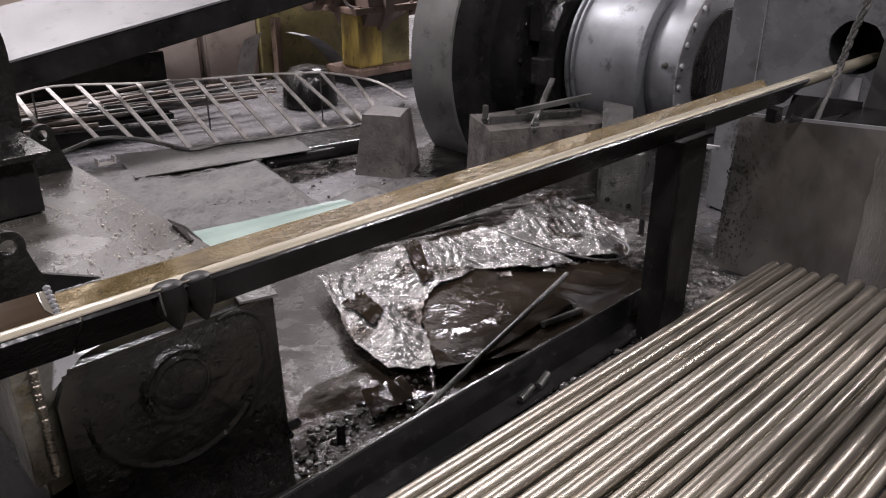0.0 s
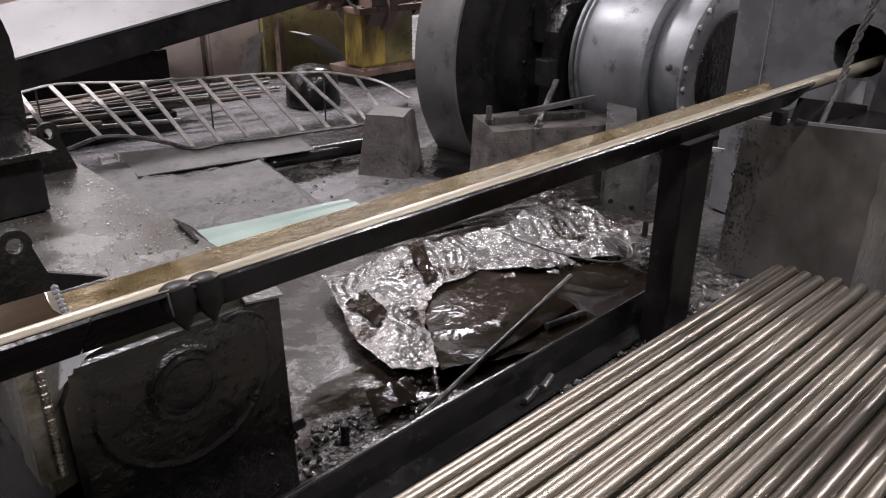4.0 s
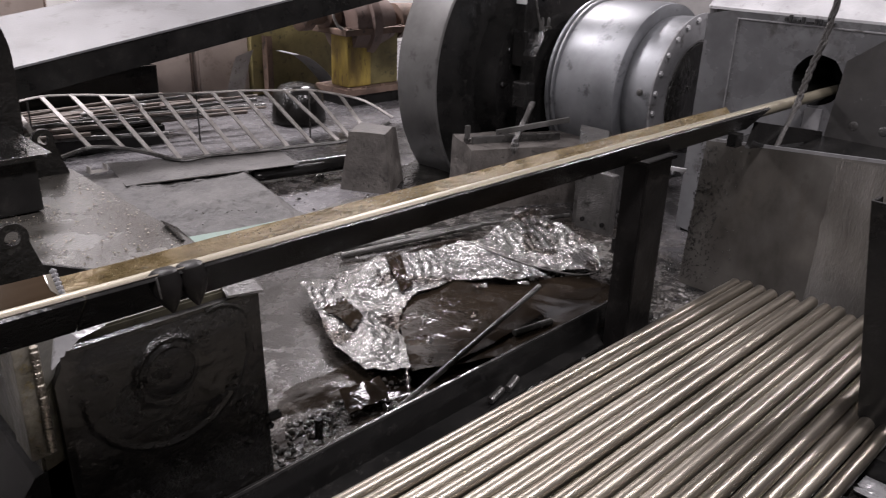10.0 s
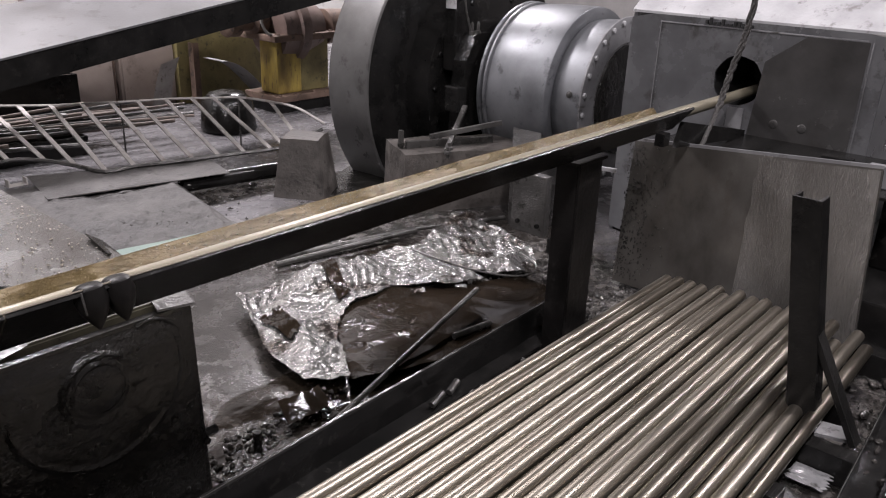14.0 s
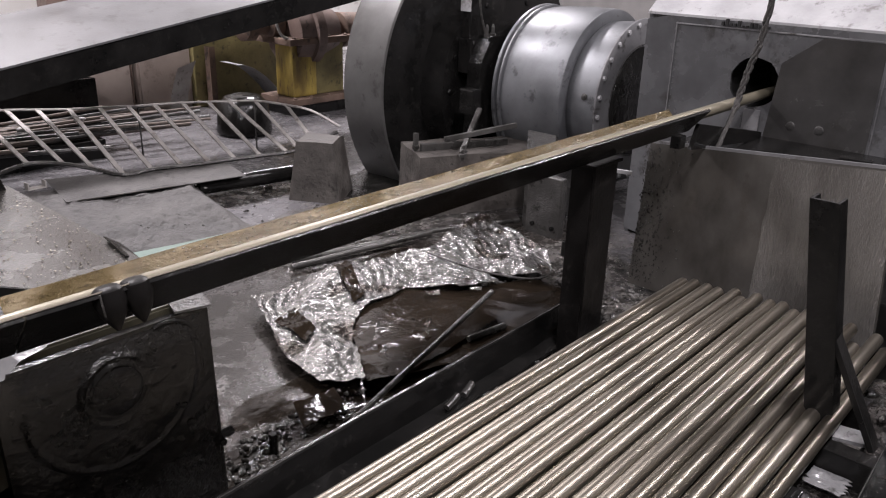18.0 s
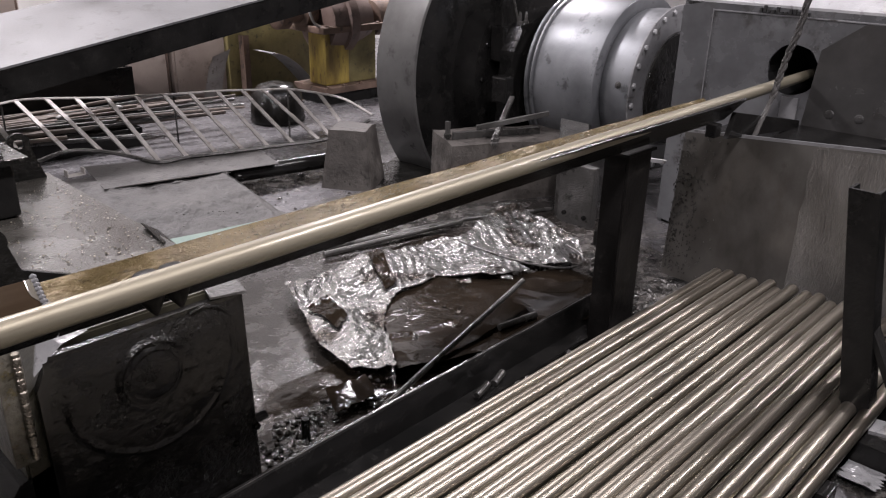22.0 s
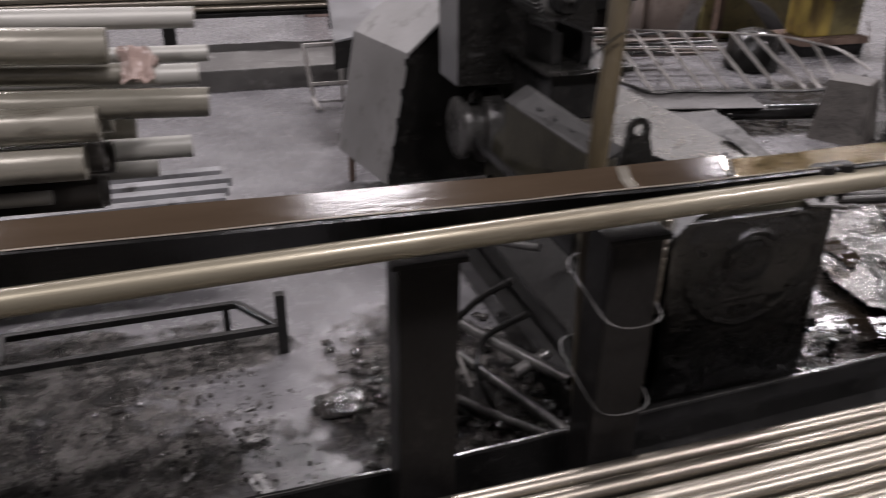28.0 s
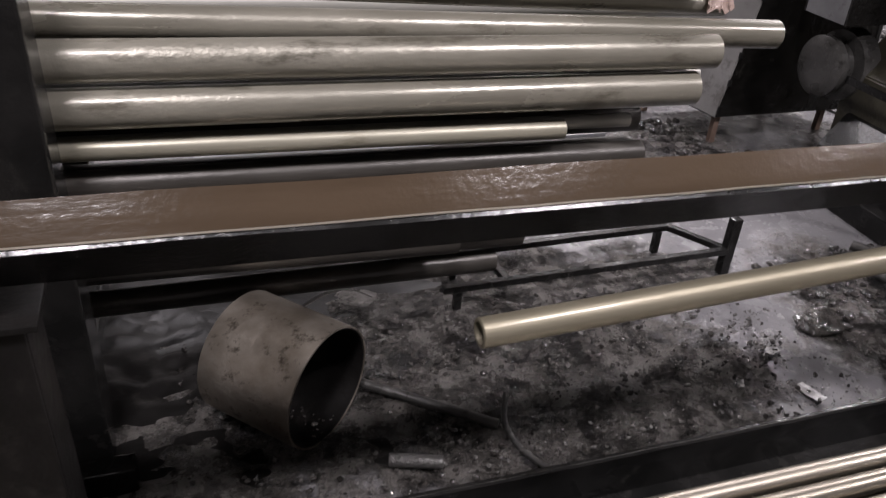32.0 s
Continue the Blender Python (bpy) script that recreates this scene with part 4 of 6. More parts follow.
def build_drum():
    c = (8.5, 0.625)
    t = thing("drum_casing", (8.5, 4.55, 0), "dull grey steel drum casing with rims and a bolted end cover", "drum")

    def ax(y0, y1, prof, name, mat, label=""):
        return part(name, lathe(B(), (c[0], y0, c[1]), (c[0], y1, c[1]), prof, 96), mat, t, label, True)

    ax(4.4, 4.845, ((0, 0.44), (0.0, 0.517), (0.004, 0.522), (0.03, 0.524), (0.2, 0.522), (0.38, 0.512), (0.43, 0.504), (0.445, 0.5), (0.445, 0.44)), "wide_band", DRUM)
    ax(4.1925, 4.3995, ((0, 0.4), (0.0, 0.464), (0.06, 0.463), (0.15, 0.458), (0.195, 0.452), (0.207, 0.44), (0.207, 0.4)), "neck", DRUM, "smooth grey neck of the drum")
    ax(4.846, 4.866, ((0, 0.45), (0, 0.512), (0.004, 0.517), (0.016, 0.517), (0.02, 0.512), (0.02, 0.45)), "rim", DRUM)
    ax(4.8665, 4.8805, ((0, 0.45), (0, 0.496), (0.014, 0.496), (0.014, 0.45)), "gasket", BLACKHOLE)
    ax(4.881, 4.905, ((0, 0.45), (0, 0.516), (0.004, 0.521), (0.02, 0.521), (0.024, 0.516), (0.024, 0.45)), "rim", DRUM)
    ax(4.906, 4.95, ((0, 0.3), (0, 0.47), (0.044, 0.46), (0.044, 0.3)), "back_face", BLACKPLATE)
    ax(4.176, 4.192, ((0, 0.44), (0.0, 0.482), (0.003, 0.487), (0.013, 0.487), (0.016, 0.48), (0.016, 0.44)), "cover_rim", GREY, "worn bright cover rim")
    ax(4.18, 4.1915, ((0, 0.1), (0.0, 0.438), (0.0115, 0.4395)), "end_cover", BLACKPLATE, "black end cover")
    ax(4.155, 4.1795, ((0, 0.2), (0.003, 0.318), (0.008, 0.326), (0.0245, 0.328)), "cover_boss", BLACKPLATE)
    part("boss_weld", cable(B(), [(c[0] + 0.335 * math.cos(a), 4.178, c[1] + 0.335 * math.sin(a)) for a in [math.pi * 2 * k / 60 for k in range(61)]], 0.004, 1, 6), GREASY, t, "thin pale weld line", True)
    bolts(t, ring_places(c, 0.462, 26, 4.176, 0.08), (0, -1, 0), 0.016, PALEGREY, "cover_bolt")
    part("grease_plug", lathe(B(), (8.048, 4.27, 0.69), (8.02, 4.27, 0.694), ((0, 0.02), (0.01, 0.02), (0.012, 0.012), (0.018, 0.012), (0.02, 0.006)), 16), GREASY, t)
    # flat-sided saddle that carries the band down to the floor
    part("saddle", prism(B(), [(7.6, 4.13, 0.0), (7.6, 4.13, 0.3), (7.99, 4.41, 0.45), (8.4, 4.41, 0.2), (8.4, 4.41, 0.0)], (0, 0.2, 0)), GREASY, t, "grey flat-sided saddle")
    part("foot", box(B(), 7.545, 4.05, 0.0, 7.599, 4.27, 0.34, 0.006), GREASY, t, "grey box foot")
    part("foot", box(B(), 8.0, 4.42, 0.0, 9.0, 4.9, 0.3, 0.006), OILY, t)
    for y, z in ((4.09, 0.06), (4.22, 0.06)):
        part("foot_bolt", rod(B(), (7.546, y, z), (7.53, y, z), 0.013, 8), OILY, t)
    return t


build_drum()


def build_flywheel():
    c = (8.5, 0.6)
    t = thing("flywheel", (8.5, 5.6, 0), "huge dusty steel flywheel with a dark clutch face", "flywheel")

    def ax(y0, y1, prof, name, mat, label="", seg=112):
        part(name, lathe(B(), (c[0], y0, c[1]), (c[0], y1, c[1]), prof, seg), mat, t, label, True)

    ax(5.38, 5.74, ((0, 0.86), (0.0, 0.99), (0.008, 1.0), (0.352, 1.0), (0.36, 0.99), (0.36, 0.86)), "rim", FLYRIM, "dusty grey flywheel rim")
    ax(5.372, 5.72, ((0, 0.1), (0.0, 0.97), (0.006, 0.988), (0.2, 0.84), (0.32, 0.86), (0.325, 0.1)), "web", OILY)
    ax(5.1, 5.384, ((0, 0.25), (0.01, 0.4), (0.1, 0.42), (0.12, 0.62), (0.27, 0.66), (0.283, 0.5)), "clutch_body", OILY, "black clutch body")
    ax(4.951, 5.1, ((0, 0.18), (0.01, 0.2), (0.14, 0.2), (0.148, 0.19)), "shaft", OILY)
    bolts(t, ring_places(c, 0.56, 16, 5.218) + ring_places(c, 0.33, 10, 5.099, 0.2), (0, -1, 0), 0.018, OILY, "clutch_bolt")
    # bearing bracket, oil boxes and pipes before the dark face
    part("bearing_bracket", prism(B(), [(7.93, 4.98, 0.36), (7.96, 4.98, 0.8), (8.06, 4.98, 0.96), (8.2, 4.98, 0.96), (8.2, 4.98, 0.36)], (0, 0.1, 0)), OILY, t)
    part("oil_box", box(B(), 7.99, 5.085, 0.72, 8.13, 5.2, 0.94, 0.01), OILY, t)
    part("oil_box", box(B(), 7.84, 4.93, 0.5, 7.925, 5.05, 0.66, 0.012), OILY, t, "black greasy oil pot")
    for dx in (0.0, 0.06):
        part("grease_nipple", lathe(B(), (8.03 + dx, 5.0, 0.955), (8.03 + dx, 5.0, 1.03), ((0, 0.018), (0.02, 0.018), (0.022, 0.01), (0.06, 0.01), (0.075, 0.005)), 10), GREASY, t)
    part("name_plate", box(B(), 7.985, 5.1, 1.1, 7.992, 5.18, 1.22, 0.001), PALEGREY, t, "small bright blank metal plate")
    part("plate_arm", box(B(), 7.993, 5.11, 0.94, 8.01, 5.17, 1.25, 0.003), OILY, t)
    part("oil_pipe", cable(B(), [(8.0, 5.05, 1.4), (7.99, 5.04, 1.25), (7.99, 5.02, 1.1), (8.02, 5.0, 0.97)], 0.007, 6, 8), GREASY, t, "thin oil pipe")
    return t


build_flywheel()


def rough_block(name, x0, y0, x1, y1, z1, taper, mat, label, seed, turn=0.0):
    """A cast concrete block with worn, uneven edges that narrows upwards."""
    bm = B()
    turn_c, turn_s = math.cos(radians(turn)), math.sin(radians(turn))
    n = 9
    cx, cy = (x0 + x1) / 2, (y0 + y1) / 2
    rings = []
    for k in range(n + 1):
        v = k / n
        s = 1 - taper * v
        ring = []
        m = 10
        per = [(x0 + (x1 - x0) * i / m, y0) for i in range(m)] + [(x1, y0 + (y1 - y0) * i / m) for i in range(m)] + [(x1 - (x1 - x0) * i / m, y1) for i in range(m)] + [(x0, y1 - (y1 - y0) * i / m) for i in range(m)]
        for px_, py_ in per:
            px_, py_ = cx + (px_ - cx) * turn_c - (py_ - cy) * turn_s, cy + (px_ - cx) * turn_s + (py_ - cy) * turn_c
            e = 0.018 * nz(px_ + seed, py_, v * z1 * 3, 7)
            ring.append(bm.verts.new((cx + (px_ - cx) * (s + e), cy + (py_ - cy) * (s + e), v * z1 + 0.012 * nz(px_, py_, seed, 6) * v - 0.01 * (1 - v))))
        rings.append(ring)
    for a, b2 in zip(rings, rings[1:]):
        for k in range(len(a)):
            bm.faces.new((a[k], a[(k + 1) % len(a)], b2[(k + 1) % len(a)], b2[k]))
    mid = bm.verts.new((cx, cy, z1 + 0.006))
    for k in range(len(a)):
        bm.faces.new((rings[-1][k], rings[-1][(k + 1) % len(a)], mid))
    return solid(name, bm, mat, label, "plinth", smooth=True)


rough_block("concrete_plinth", 6.99, 5.4, 7.31, 5.72, 0.36, 0.28, CONCRETE, "chipped tapering concrete plinth beside the flywheel", 1, -57)
rough_block("bearing_plinth", 7.32, 4.62, 8.2, 5.02, 0.352, 0.03, CONCRETE, "stained concrete plinth that carries the bearing feet", 5, -28)


def build_anchor():
    t = thing("anchor_frame", (7.6, 4.8, 0.352), "black steel anchor feet and bolts on the plinth", "bracket")
    part("foot_bar", beam(B(), (7.4, 4.95, 0.37), (7.9, 4.7, 0.37), 0.03, 0.05, 0.003), GREASY, t)
    part("foot_bar", beam(B(), (7.42, 4.78, 0.45), (7.85, 4.6, 0.5), 0.022, 0.03, 0.003), GREASY, t)
    part("strut", beam(B(), (7.5, 4.72, 0.37), (7.75, 4.8, 0.58), 0.03, 0.018, 0.003), GREASY, t)
    part("strut", beam(B(), (7.38, 4.97, 0.36), (7.38, 4.97, 0.46), 0.025, 0.025, 0.003), GREASY, t)
    for x, y in ((7.38, 4.97), (7.52, 4.72), (7.6, 4.86), (7.44, 4.66)):
        part("anchor_bolt", rod(B(), (x, y, 0.345), (x, y, 0.41), 0.011, 8), GREASY, t)
    bolts(t, [(x, y, 0.37) for x, y in ((7.38, 4.97), (7.52, 4.72), (7.6, 4.86), (7.44, 4.66))], (0, 0, 1), 0.022, GREASY, "anchor_nut")
    return t


build_anchor()


# ---- gearbox by the trough ----
def build_gearbox():
    t = thing("gearbox", (4.8, 4.1, 0), "black oily welded gearbox with a bolted front plate", "gearbox")
    bm = prism(B(), [(4.52, 3.52, 0.14), (4.52, 3.52, 0.5), (4.655, 3.52, 0.652), (5.085, 3.52, 0.652), (5.085, 3.52, 0.03), (4.63, 3.52, 0.03)], (0, 1.28, 0))
    bmesh.ops.bevel(bm, geom=bm.edges[:], offset=0.006, segments=2, affect="EDGES")
    part("casing", bm, OLIVE, t, "grimy olive painted casing")
    # front plate: a thick sheet with a rounded upper corner
    pts = [(4.57, 3.488, 0.02), (4.565, 3.488, 0.56), (4.60, 3.488, 0.635)] + [(5.08 - 0.012 * (1 - math.cos(a)), 3.488, 0.637 - 0.01 * (1 - math.sin(a))) for a in (1.57, 0.8, 0)] + [(5.095, 3.488, 0.04)]
    plate = part("front_plate", prism(B(), pts, (0, 0.022, 0)), BLACKPLATE, t, "black greasy front plate")
    # added triangle whose pale colour paints the glint on the casing's slope
    part("shoulder", prism(B(), [(4.565, 3.489, 0.6), (4.63, 3.489, 0.655), (4.69, 3.489, 0.668), (4.6, 3.525, 0.69)], (0, 0.006, 0.004)), GLAREPALE, t, "shoulder plate coloured pale for its wet glint")
    c = (4.822, 0.505)

    def film(u, v):
        x, z = 4.585 + 0.495 * u, 0.05 + 0.575 * v
        r, a = math.hypot(x - c[0], z - c[1]), math.atan2(z - c[1], x - c[0])
        h = 0.004 + 0.004 * nz(u, v, 3, 3) + 0.0022 * nz(u, v, 8, 11) + 0.0012 * nz(u, v, 2, 28)
        side = 0.5 - 0.5 * math.cos(a - 5.4)
        h += 0.012 * max(0.0, 1 - abs(r - 0.088) / 0.011) * side + 0.008 * max(0.0, 1 - abs(r - 0.066) / 0.01) * (0.3 + 0.7 * side)
        h += 0.009 * max(0.0, 1 - abs(r - 0.205) / 0.013) * (0.25 + 0.75 * abs(math.cos(a * 0.9 + 1.75)))
        h += 0.006 / (1 + math.exp((r - 0.2) * 160))
        return (x, 3.4875 - h * min(1, 12 * u, 12 * v, 12 - 12 * u, 12 - 12 * v), z)
    part("grease_film", sheet(B(), 130, 140, film), BLACKPLATE, plate, "uneven film of black grease over round bosses", True)
    part("plate_tip", prism(B(), [(4.99, 3.487, 0.642), (5.088, 3.478, 0.634), (5.09, 3.53, 0.648), (5.0, 3.54, 0.655)], (0, 0, 0.006)), GREASY, t, "bent corner of a cover sheet")
    part("bearing_cap", lathe(B(), (c[0], 3.483, c[1]), (c[0], 3.466, c[1]), ((0, 0.07), (0.006, 0.066), (0.01, 0.06), (0.014, 0.03), (0.015, 0.01)), 40), BLACKPLATE, plate, "round greasy bearing cap", True)
    part("weld_ridge", cable(B(), [(4.93, 3.486, 0.625), (4.975, 3.486, 0.63), (5.02, 3.486, 0.607), (5.045, 3.486, 0.56), (5.05, 3.486, 0.47)], 0.005, 8, 8), WETBLACK, plate, "greasy curved weld ridge", True)
    for x, z, r in ((4.985, 0.39, 0.012), (4.965, 0.4, 0.008), (4.66, 0.3, 0.01), (4.83, 0.585, 0.012), (4.855, 0.575, 0.008), (5.02, 0.2, 0.009)):
        part("grease_lump", lathe(B(), (x, 3.486, z), (x + 0.004, 3.466, z + 0.003), ((0, r * 1.3), (0.006, r), (0.012, r * 0.6), (0.014, r * 0.2)), 12), WETBLACK, plate, "wet lump of grease", True)
    bolts(plate, [(x, 3.487, z) for x, z in ((4.69, 0.30), (5.0, 0.33), (4.64, 0.58), (5.02, 0.1), (5.09, 0.22))], (0, -1, 0), 0.011, WETBLACK, "plate_bolt")
    part("plug", rod(B(), (5.09, 3.5, 0.235), (5.13, 3.5, 0.235), 0.014, 8), OILY, t)
    # side bar with coarse weld beads
    part("side_bar", box(B(), 4.495, 3.495, 0.39, 4.537, 3.6, 0.675, 0.003), WELDBAR, t, "weld-scarred flat bar")
    bead = B()
    bmesh.ops.create_icosphere(bead, subdivisions=1, radius=0.011)
    bmesh.ops.translate(bead, verts=bead.verts, vec=ORIGIN[t.name])
    bead = part("weld_bead", bead, BRIGHT, t, "", True)
    for i in range(26):
        ob = bead if i == 0 else new("weld_bead", bead.data)
        ob.parent = t
        ob.location = Vector((4.537, 3.487 + 0.002 * math.sin(i * 2.3), 0.41 + i * 0.0102)) - ORIGIN[t.name]
    # top cover sheet with a bent flap, a sloping bolted strip and lifting lugs
    part("top_cover", sheet(B(), 30, 20, lambda u, v: (4.655 + 0.437 * v, 3.72 + 1.06 * u, 0.6585 + 0.002 * nz(u * 4, v * 3, 2, 1)), 0.005), TOPCOVER, t, "flat cover sheet dusted with wet chips", True)
    part("bent_flap", prism(B(), [(5.06, 3.86, 0.664), (5.115, 3.9, 0.635), (5.125, 4.02, 0.64), (5.08, 4.03, 0.672)], (0, 0, 0.004)), OILY, t)
    fl, fu, nl, nu = Vector((4.449, 4.44, 0.729)), Vector((4.537, 4.45, 0.777)), Vector((4.568, 3.92, 0.66)), Vector((4.614, 3.87, 0.72))
    part("sloping_strip", prism(B(), [nl, fl, fu, nu], (0.004, 0, -0.007)), HOUSEPATCH, t, "worn grey sloping strip with slots")
    part("side_panel", prism(B(), [nl + Vector((0.006, 0, -0.008)), fl + Vector((0.006, 0, -0.008)), (4.455, 4.44, 0.36), (4.57, 3.92, 0.36)], (0.01, 0, 0)), OLIVE, t, "grimy olive side panel")
    for k in range(4):
        f = 0.2 + 0.17 * k
        p = (nl + (fl - nl) * f) * 0.55 + (nu + (fu - nu) * f) * 0.45
        # solid near-black bar paints the dark of the slot
        part("slot", beam(B(), p + Vector((-0.001, -0.012, 0.001)), p + Vector((-0.001, 0.012, 0.003)), 0.01, 0.004), BLACKHOLE, t, "dark slot")
    part("side_rib", beam(B(), (4.44, 3.84, 0.488), (4.44, 4.72, 0.488), 0.012, 0.03), OILY, t)
    # near-black plate paints the dark of the window opening
    part("side_window", box(B(), 4.508, 3.95, 0.25, 4.519, 4.25, 0.43, 0.002), BLACKHOLE, t)
    for (x, y, w) in ((4.615, 3.80, 0.0), (5.0, 4.73, 0.3)):
        lug = B()
        seg = 20
        prof = []
        for k in range(seg + 1):
            a = math.radians(-20 + 220 * k / seg)
            prof.append((x + 0.037 * math.cos(a), y, 0.80 + 0.037 * math.sin(a)))
        prof += [(x - 0.06, y, 0.672), (x + 0.075, y, 0.66), (x + 0.05, y, 0.735)]
        hole = [(x + 0.018 * math.cos(2 * math.pi * k / len(prof) - 0.35), y, 0.80 + 0.018 * math.sin(2 * math.pi * k / len(prof) - 0.35)) for k in range(len(prof))]
        rings = [[lug.verts.new((p[0], p[1] + d, p[2] - (0.14 if w else 0.0))) for p in loop] for d in (0, 0.018) for loop in (prof, hole)]
        k = len(prof)
        for i in range(k):
            j = (i + 1) % k
            lug.faces.new((rings[0][i], rings[0][j], rings[1][j], rings[1][i]))
            lug.faces.new((rings[2][j], rings[2][i], rings[3][i], rings[3][j]))
            lug.faces.new((rings[0][j], rings[0][i], rings[2][i], rings[2][j]))
            lug.faces.new((rings[1][i], rings[1][j], rings[3][j], rings[3][i]))
        if w:
            bmesh.ops.translate(lug, verts=lug.verts, vec=(0, 0, 0.13))
        part("lifting_lug", lug, WETBLACK, t, "black lifting eye")
    part("lug_web", prism(B(), [(4.64, 3.802, 0.664), (4.64, 3.802, 0.73), (4.80, 3.802, 0.664)], (0, 0.015, 0)), OILY, t)
    # shaft end with ring flange on the far left end
    part("ring_flange", lathe(B(), (4.4, 4.86, 0.5), (4.6, 4.86, 0.5), ((0, 0.06), (0, 0.11), (0.01, 0.13), (0.04, 0.13), (0.045, 0.1), (0.1, 0.1), (0.105, 0.15), (0.18, 0.16), (0.2, 0.1)), 40), GREASY, t, "grey flanged shaft housing", True)
    # stepped base
    part("base_step", prism(B(), [(4.40, 3.52, 0.0), (4.40, 3.52, 0.2), (4.50, 3.52, 0.33), (4.62, 3.52, 0.36), (4.62, 3.52, 0.0)], (0, 1.2, 0)), OILY, t)
    part("base_skid", box(B(), 4.5, 3.4, 0.0, 5.14, 3.485, 0.06, 0.006), OILY, t)
    part("base_skid", box(B(), 4.33, 3.56, 0.0, 4.395, 4.78, 0.1, 0.006), OILY, t)
    # chips scattered on the cover
    bm = B()
    rnd = random.Random(12)
    for i in range(420):
        x, y = 4.67 + 0.4 * rnd.random(), 3.75 + 0.85 * rnd.random()
        s = rnd.uniform(0.001, 0.0038) * rnd.random() ** 0.5 + 0.0008
        bmesh.ops.create_icosphere(bm, subdivisions=1, radius=s, matrix=Matrix.Translation((x, y, 0.661 + s * 0.3)) @ Matrix.Diagonal((1, rnd.uniform(0.6, 1.6), 0.6, 1)))
    tagged(part("metal_grit", bm, BRIGHT, t, "small bright metal chips"), kind="stuff")
    return t


build_gearbox()


def build_motor():
    t = thing("electric_motor", (4.69, 4.5, 0.665), "black finned electric motor on a steel stand", "motor")
    c = (4.615, 1.1)
    part("stand", box(B(), 4.59, 4.36, 0.664, 4.86, 4.72, 0.83, 0.008), OILY, t)
    part("mount_plate", box(B(), 4.56, 4.33, 0.8305, 4.9, 4.76, 0.848, 0.003), WETBLACK, t, "greasy mounting plate with a wet edge")
    part("foot", box(B(), 4.61, 4.42, 0.8485, 4.65, 4.66, 0.96, 0.006), OILY, t)
    part("foot", box(B(), 4.73, 4.42, 0.8485, 4.77, 4.66, 0.96, 0.006), OILY, t)
    part("frame", lathe(B(), (c[0], 4.42, c[1]), (c[0], 4.7, c[1]), ((0, 0.06), (0.005, 0.072), (0.27, 0.072), (0.28, 0.06)), 40), OILY, t, "", True)
    first = None
    for k in range(34):
        a = 2 * math.pi * k / 34
        if first is None:
            first = part("cooling_fin", box(B(), -0.0018, 0, -0.014, 0.0018, 0.26, 0.014), DUSTYFIN)
            first.parent = t
            fin = first
        else:
            fin = new("cooling_fin", first.data)
            fin.parent = t
        fin.matrix_local = Matrix.Translation(Vector((c[0] + 0.082 * math.cos(a), 4.4, c[1] + 0.082 * math.sin(a))) - ORIGIN[t.name]) @ Matrix.Rotation(math.pi / 2 - a, 4, "Y")
    part("end_ring", lathe(B(), (c[0], 4.392, c[1]), (c[0], 4.42, c[1]), ((0, 0.05), (0.004, 0.074), (0.02, 0.08), (0.028, 0.06)), 40), DUSTYFIN, t, "dusty grey end ring", True)
    cover = part("fan_cover", lathe(B(), (c[0] + 0.012, 4.34, c[1] - 0.012), (c[0] + 0.012, 4.42, c[1] - 0.012), ((0, 0.02), (0.004, 0.05), (0.016, 0.058), (0.08, 0.062)), 40), OILY, t, "round black fan cover", True)
    part("fan_hub", lathe(B(), (c[0] + 0.012, 4.32, c[1] - 0.012), (c[0] + 0.012, 4.345, c[1] - 0.012), ((0, 0.006), (0.005, 0.012), (0.025, 0.02)), 16), GREASY, cover, "", True)
    part("terminal_box", box(B(), 4.55, 4.46, 1.06, 4.6, 4.58, 1.13, 0.006), OILY, t)
    return t


build_motor()


def build_belt_guard():
    t = thing("belt_guard", (4.66, 4.85, 0.66), "black arched sheet metal belt guard behind the motor", "guard")
    arch = [(4.375 + 0.005, 0.70), (4.375, 1.06)] + [(4.665 - 0.29 * math.cos(a), 1.06 + 0.3 * math.sin(a)) for a in [math.pi * k / 20 for k in range(1, 20)]] + [(4.955, 1.06), (4.95, 0.70)]
    part("face", prism(B(), [(x, 4.76, z) for x, z in arch], (0, 0.01, 0)), BLACKPLATE, t)
    part("back", prism(B(), [(x, 5.0, z) for x, z in arch], (0, 0.01, 0)), BLACKPLATE, t)
    bm = B()
    for (x0, z0), (x1, z1) in zip(arch, arch[1:]):
        vs = [bm.verts.new(p) for p in ((x0, 4.7705, z0), (x1, 4.7705, z1), (x1, 4.9995, z1), (x0, 4.9995, z0))]
        bm.faces.new(vs)
    bmesh.ops.remove_doubles(bm, verts=bm.verts, dist=1e-5)
    bmesh.ops.solidify(bm, geom=bm.faces[:], thickness=0.006)
    part("rim_band", bm, GREY, t, "grey curved rim band")
    return t


build_belt_guard()


